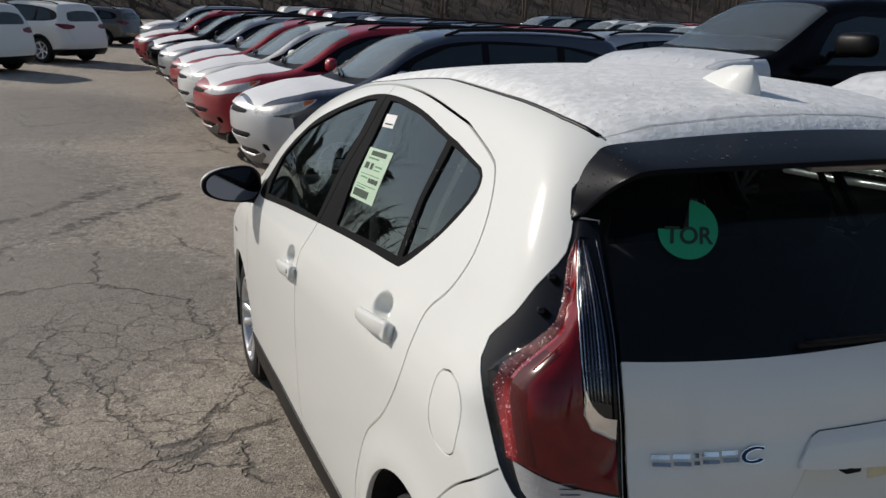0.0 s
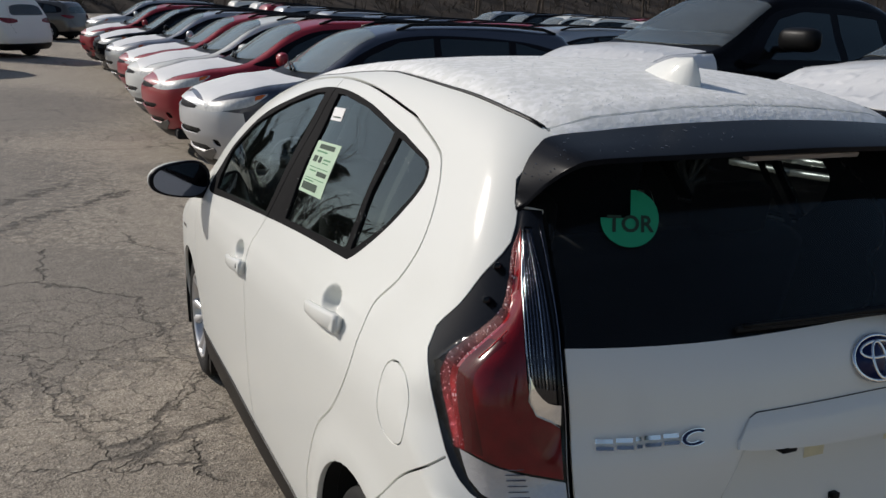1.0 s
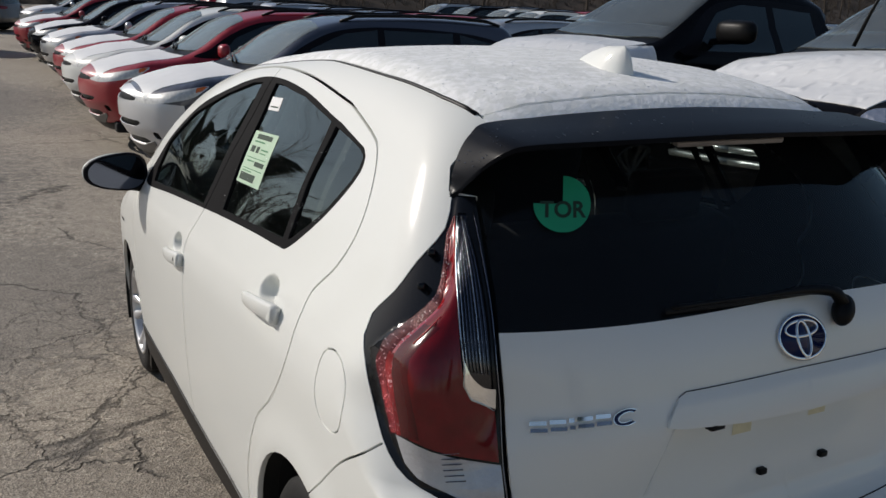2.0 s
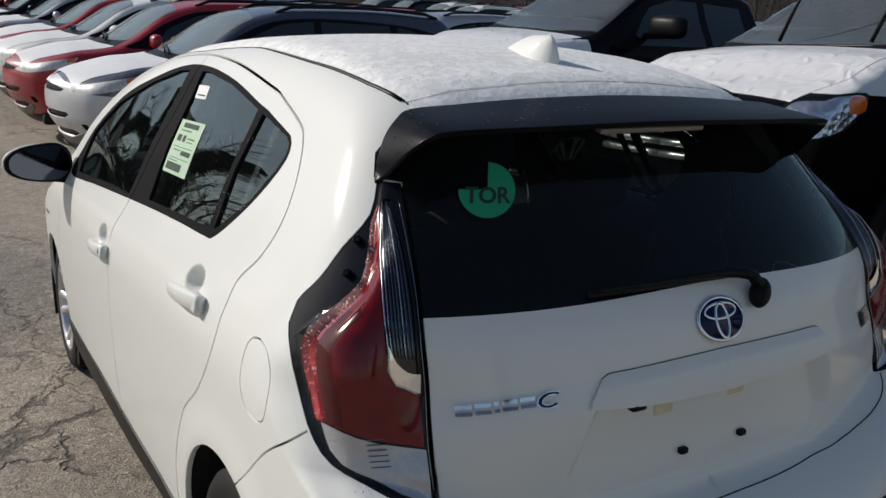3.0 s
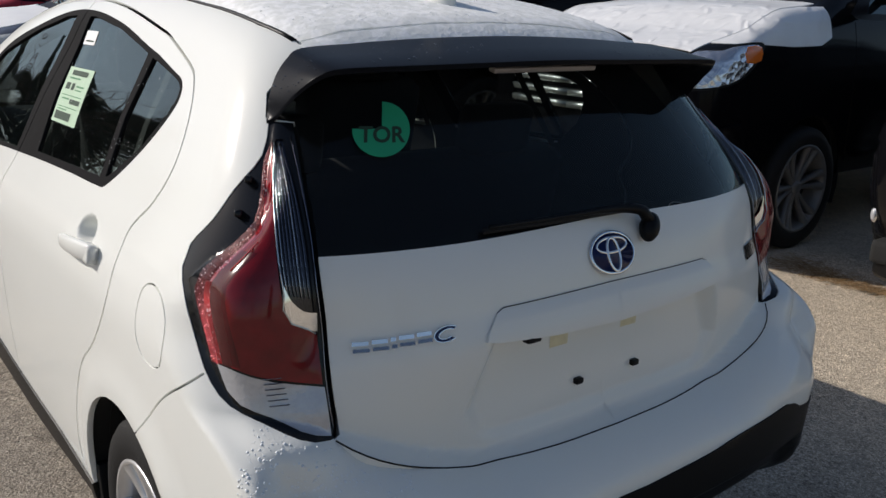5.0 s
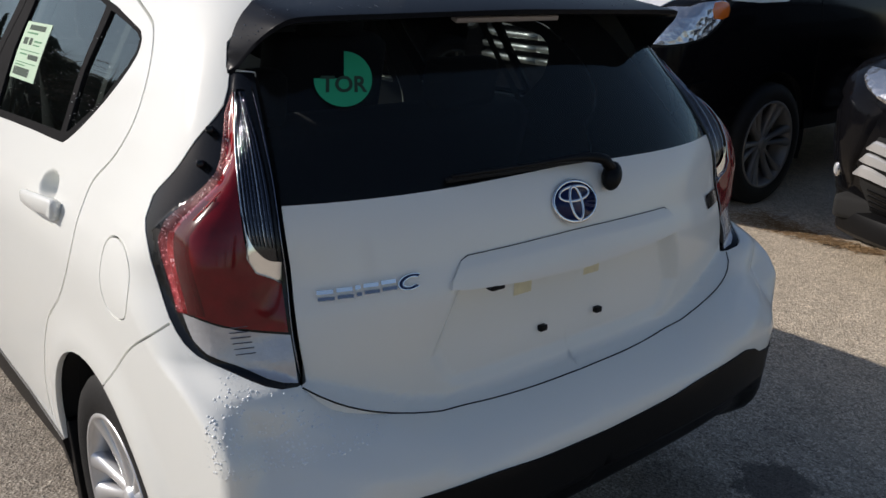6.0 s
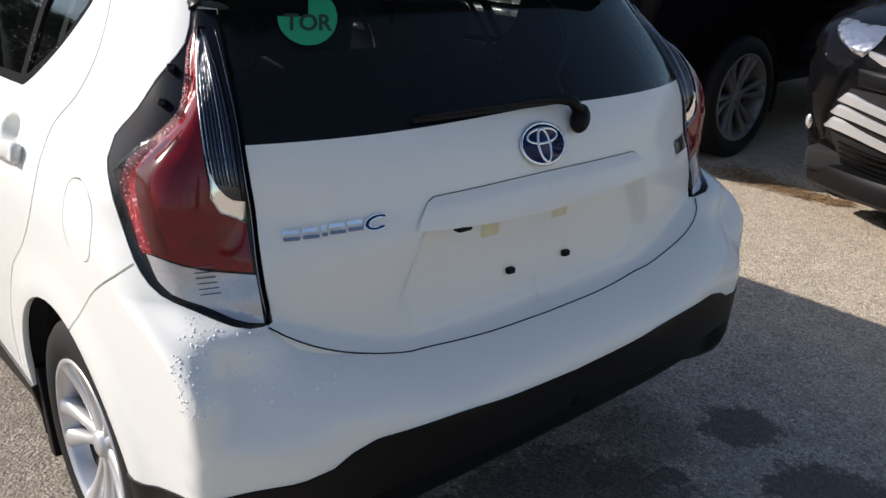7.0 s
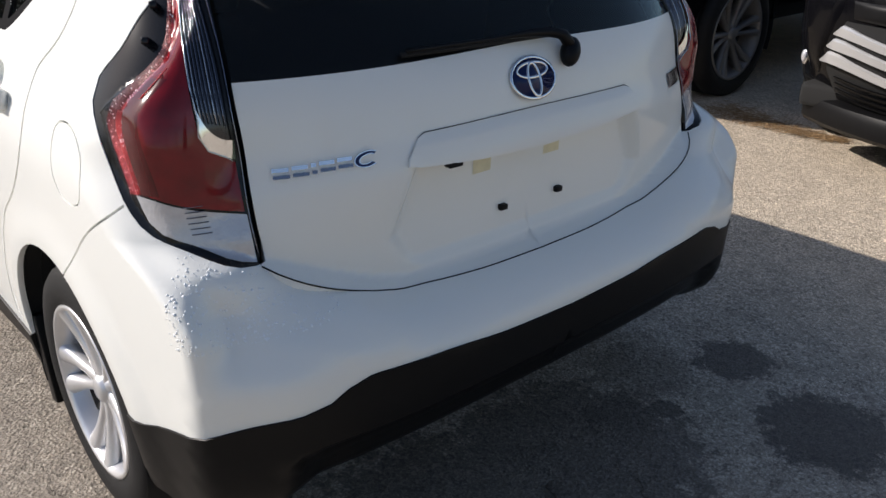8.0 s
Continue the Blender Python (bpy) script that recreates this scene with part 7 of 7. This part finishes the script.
def conifer(tall, seed):
    rnd = random.Random(seed)
    t = new("conifer")
    part("trunk", mesh_of("trunk", *tube([(0, 0, -0.3), (0, 0, tall)], [tall * 0.02, 0.02], 7)), BARK, t)
    vs, fs = [], []
    for k in range(1500):
        h = 0.08 + 0.9 * rnd.random() ** 1.1
        reach = tall * 0.19 * (1 - h) * (0.55 + 0.45 * rnd.random()) + 0.1
        a = rnd.uniform(0, 6.283)
        c = Vector((math.cos(a), math.sin(a), 0))
        s = Vector((-c.y, c.x, 0))
        p = c * reach * rnd.uniform(0.3, 1.0) + Vector((0, 0, tall * h))
        n, w = rnd.uniform(0.35, 0.8), rnd.uniform(0.10, 0.22)
        i = len(vs)
        vs += [p - s * w, p + c * n - Vector((0, 0, n * 0.35)), p + s * w, p + Vector((0, 0, 0.12))]
        fs += [(i, i + 1, i + 3), (i + 1, i + 2, i + 3), (i, i + 2, i + 1)]
    part("crown", mesh_of("crown", vs, fs, None, False), NEEDLE, t, "dark green needles")
    return t


trees = [bare_tree(8.0, 3), bare_tree(7.0, 8), bare_tree(9.0, 21)]
pines = [conifer(8.0, 5), conifer(6.5, 6)]
spots = [(-22, -2, 0), (-24, 5, 2), (-23, 12, 1), (-26, 18, 0), (-23, 24, 2), (-28, 8, 1), (-29, -6, 2), (-27, 30, 0), (-21, -9, 1), (-31, 22, 2), (-30, 14, 0), (-19, -14, 2), (-5, -24, 0), (6, -26, 2), (-12, -20, 1), (15, -27, 0), (24, -22, 2), (-11.6, 38, 1), (-13.2, 41, 0), (-10.6, 36, 2), (-15.0, 43, 1), (-12.4, 45, 2), (-9.4, 40, 0)]
rnd = random.Random(4)
for i, (x, y, k) in enumerate(spots):
    m = pose(x - (16 if x < -15 and y < 35 else 0), y, height(y), 0, 0, rnd.uniform(0, 360))
    t = trees[k]
    if t.get("label") is None:
        t.matrix_basis = m
    else:
        t = copy_thing(t, m)
    tagged(t, "tall bare deciduous tree beside the lot", "tree", group="trees round the lot")
for i, (x, y, k) in enumerate([(-21, 2, 0), (-20, 8.5, 1), (-22, -6, 1), (-24, 15, 0), (-20, 20, 0), (0, -22, 1), (-19, 60, 0), (-24, 61, 1), (-29, 58, 0), (-10.2, 36, 1), (-8.4, 33, 1), (-12.5, 39, 0)]):
    m = pose(x - (16 if x < -15 and y < 50 else 0), y, height(y), 0, 0, 70 * i)
    t = pines[k]
    if t.get("label") is None:
        t.matrix_basis = m
    else:
        t = copy_thing(t, m)
    tagged(t, "dark green conifer beside the lot", "tree", group="trees round the lot")

# bare woods on the hillside
vs, fs = [], []
for k in range(330):
    x, y = rnd.uniform(-70, 130), rnd.uniform(63, 104)
    z, tall = bank_z(x, y), rnd.uniform(6, 13)
    lean = Vector((rnd.uniform(-0.08, 0.08), rnd.uniform(-0.08, 0.08), 1))
    p = Vector((x, y, z - 0.3))
    a, b = tube([p, p + lean * tall * 0.5, p + lean * tall], [0.14, 0.09, 0.02], 5, False)
    i0 = len(vs)
    vs += a
    fs += [tuple(i0 + i for i in f) for f in b]
    for j in range(16):
        h = rnd.uniform(0.05, 0.95)
        s = p + lean * tall * h
        e = s + Vector((rnd.uniform(-1, 1), rnd.uniform(-1, 1), rnd.uniform(0.2, 1.2))) * tall * 0.22 * (1.15 - h)
        a, b = tube([s, e], [0.04, 0.012], 3, False)
        i0 = len(vs)
        vs += a
        fs += [tuple(i0 + i for i in f) for f in b]
for k in range(2600):
    x, y = rnd.uniform(-70, 130), rnd.uniform(62, 92)
    p = Vector((x, y, bank_z(x, y) - 0.1))
    for j in range(4):
        e = p + Vector((rnd.uniform(-0.9, 0.9), rnd.uniform(-0.9, 0.9), rnd.uniform(0.6, 2.2)))
        a, b = tube([p, e], [0.035, 0.01], 3, False)
        i0 = len(vs)
        vs += a
        fs += [tuple(i0 + i for i in f) for f in b]
tagged(part("hillside_woods", mesh_of("hillside_woods", vs, fs), BARK, None), "leafless brown trees and brush on the hillside", "woods", kind="stuff")

# a drift of straw on the asphalt
vs, fs = [], []
for k in range(1400):
    q = rnd.random()
    c = Vector((3.45 - 0.10 * q + 0.25 * (q - 0.5) ** 2, 1.72 - 0.85 * q, 0.004))
    sp = 0.10 * (1 - 0.7 * q)
    p = c + Vector((rnd.gauss(0, sp), rnd.gauss(0, sp * 0.7), rnd.uniform(0, 0.02 * (1 - 0.6 * q))))
    a = rnd.uniform(0, 3.14)
    d = Vector((math.cos(a), math.sin(a), rnd.uniform(-0.15, 0.15))) * rnd.uniform(0.008, 0.035)
    w = Vector((-d.y, d.x, 0)).normalized() * 0.0016
    i0 = len(vs)
    vs += [p - d - w, p + d - w, p + d + w, p - d + w, p + Vector((0, 0, 0.002))]
    fs += [(i0, i0 + 1, i0 + 4), (i0 + 1, i0 + 2, i0 + 4), (i0 + 2, i0 + 3, i0 + 4), (i0 + 3, i0, i0 + 4)]
tagged(part("straw_litter", mesh_of("straw_litter", vs, fs, None, False), STRAW, None), "dry straw and leaf litter lying on the asphalt", "litter", kind="stuff")
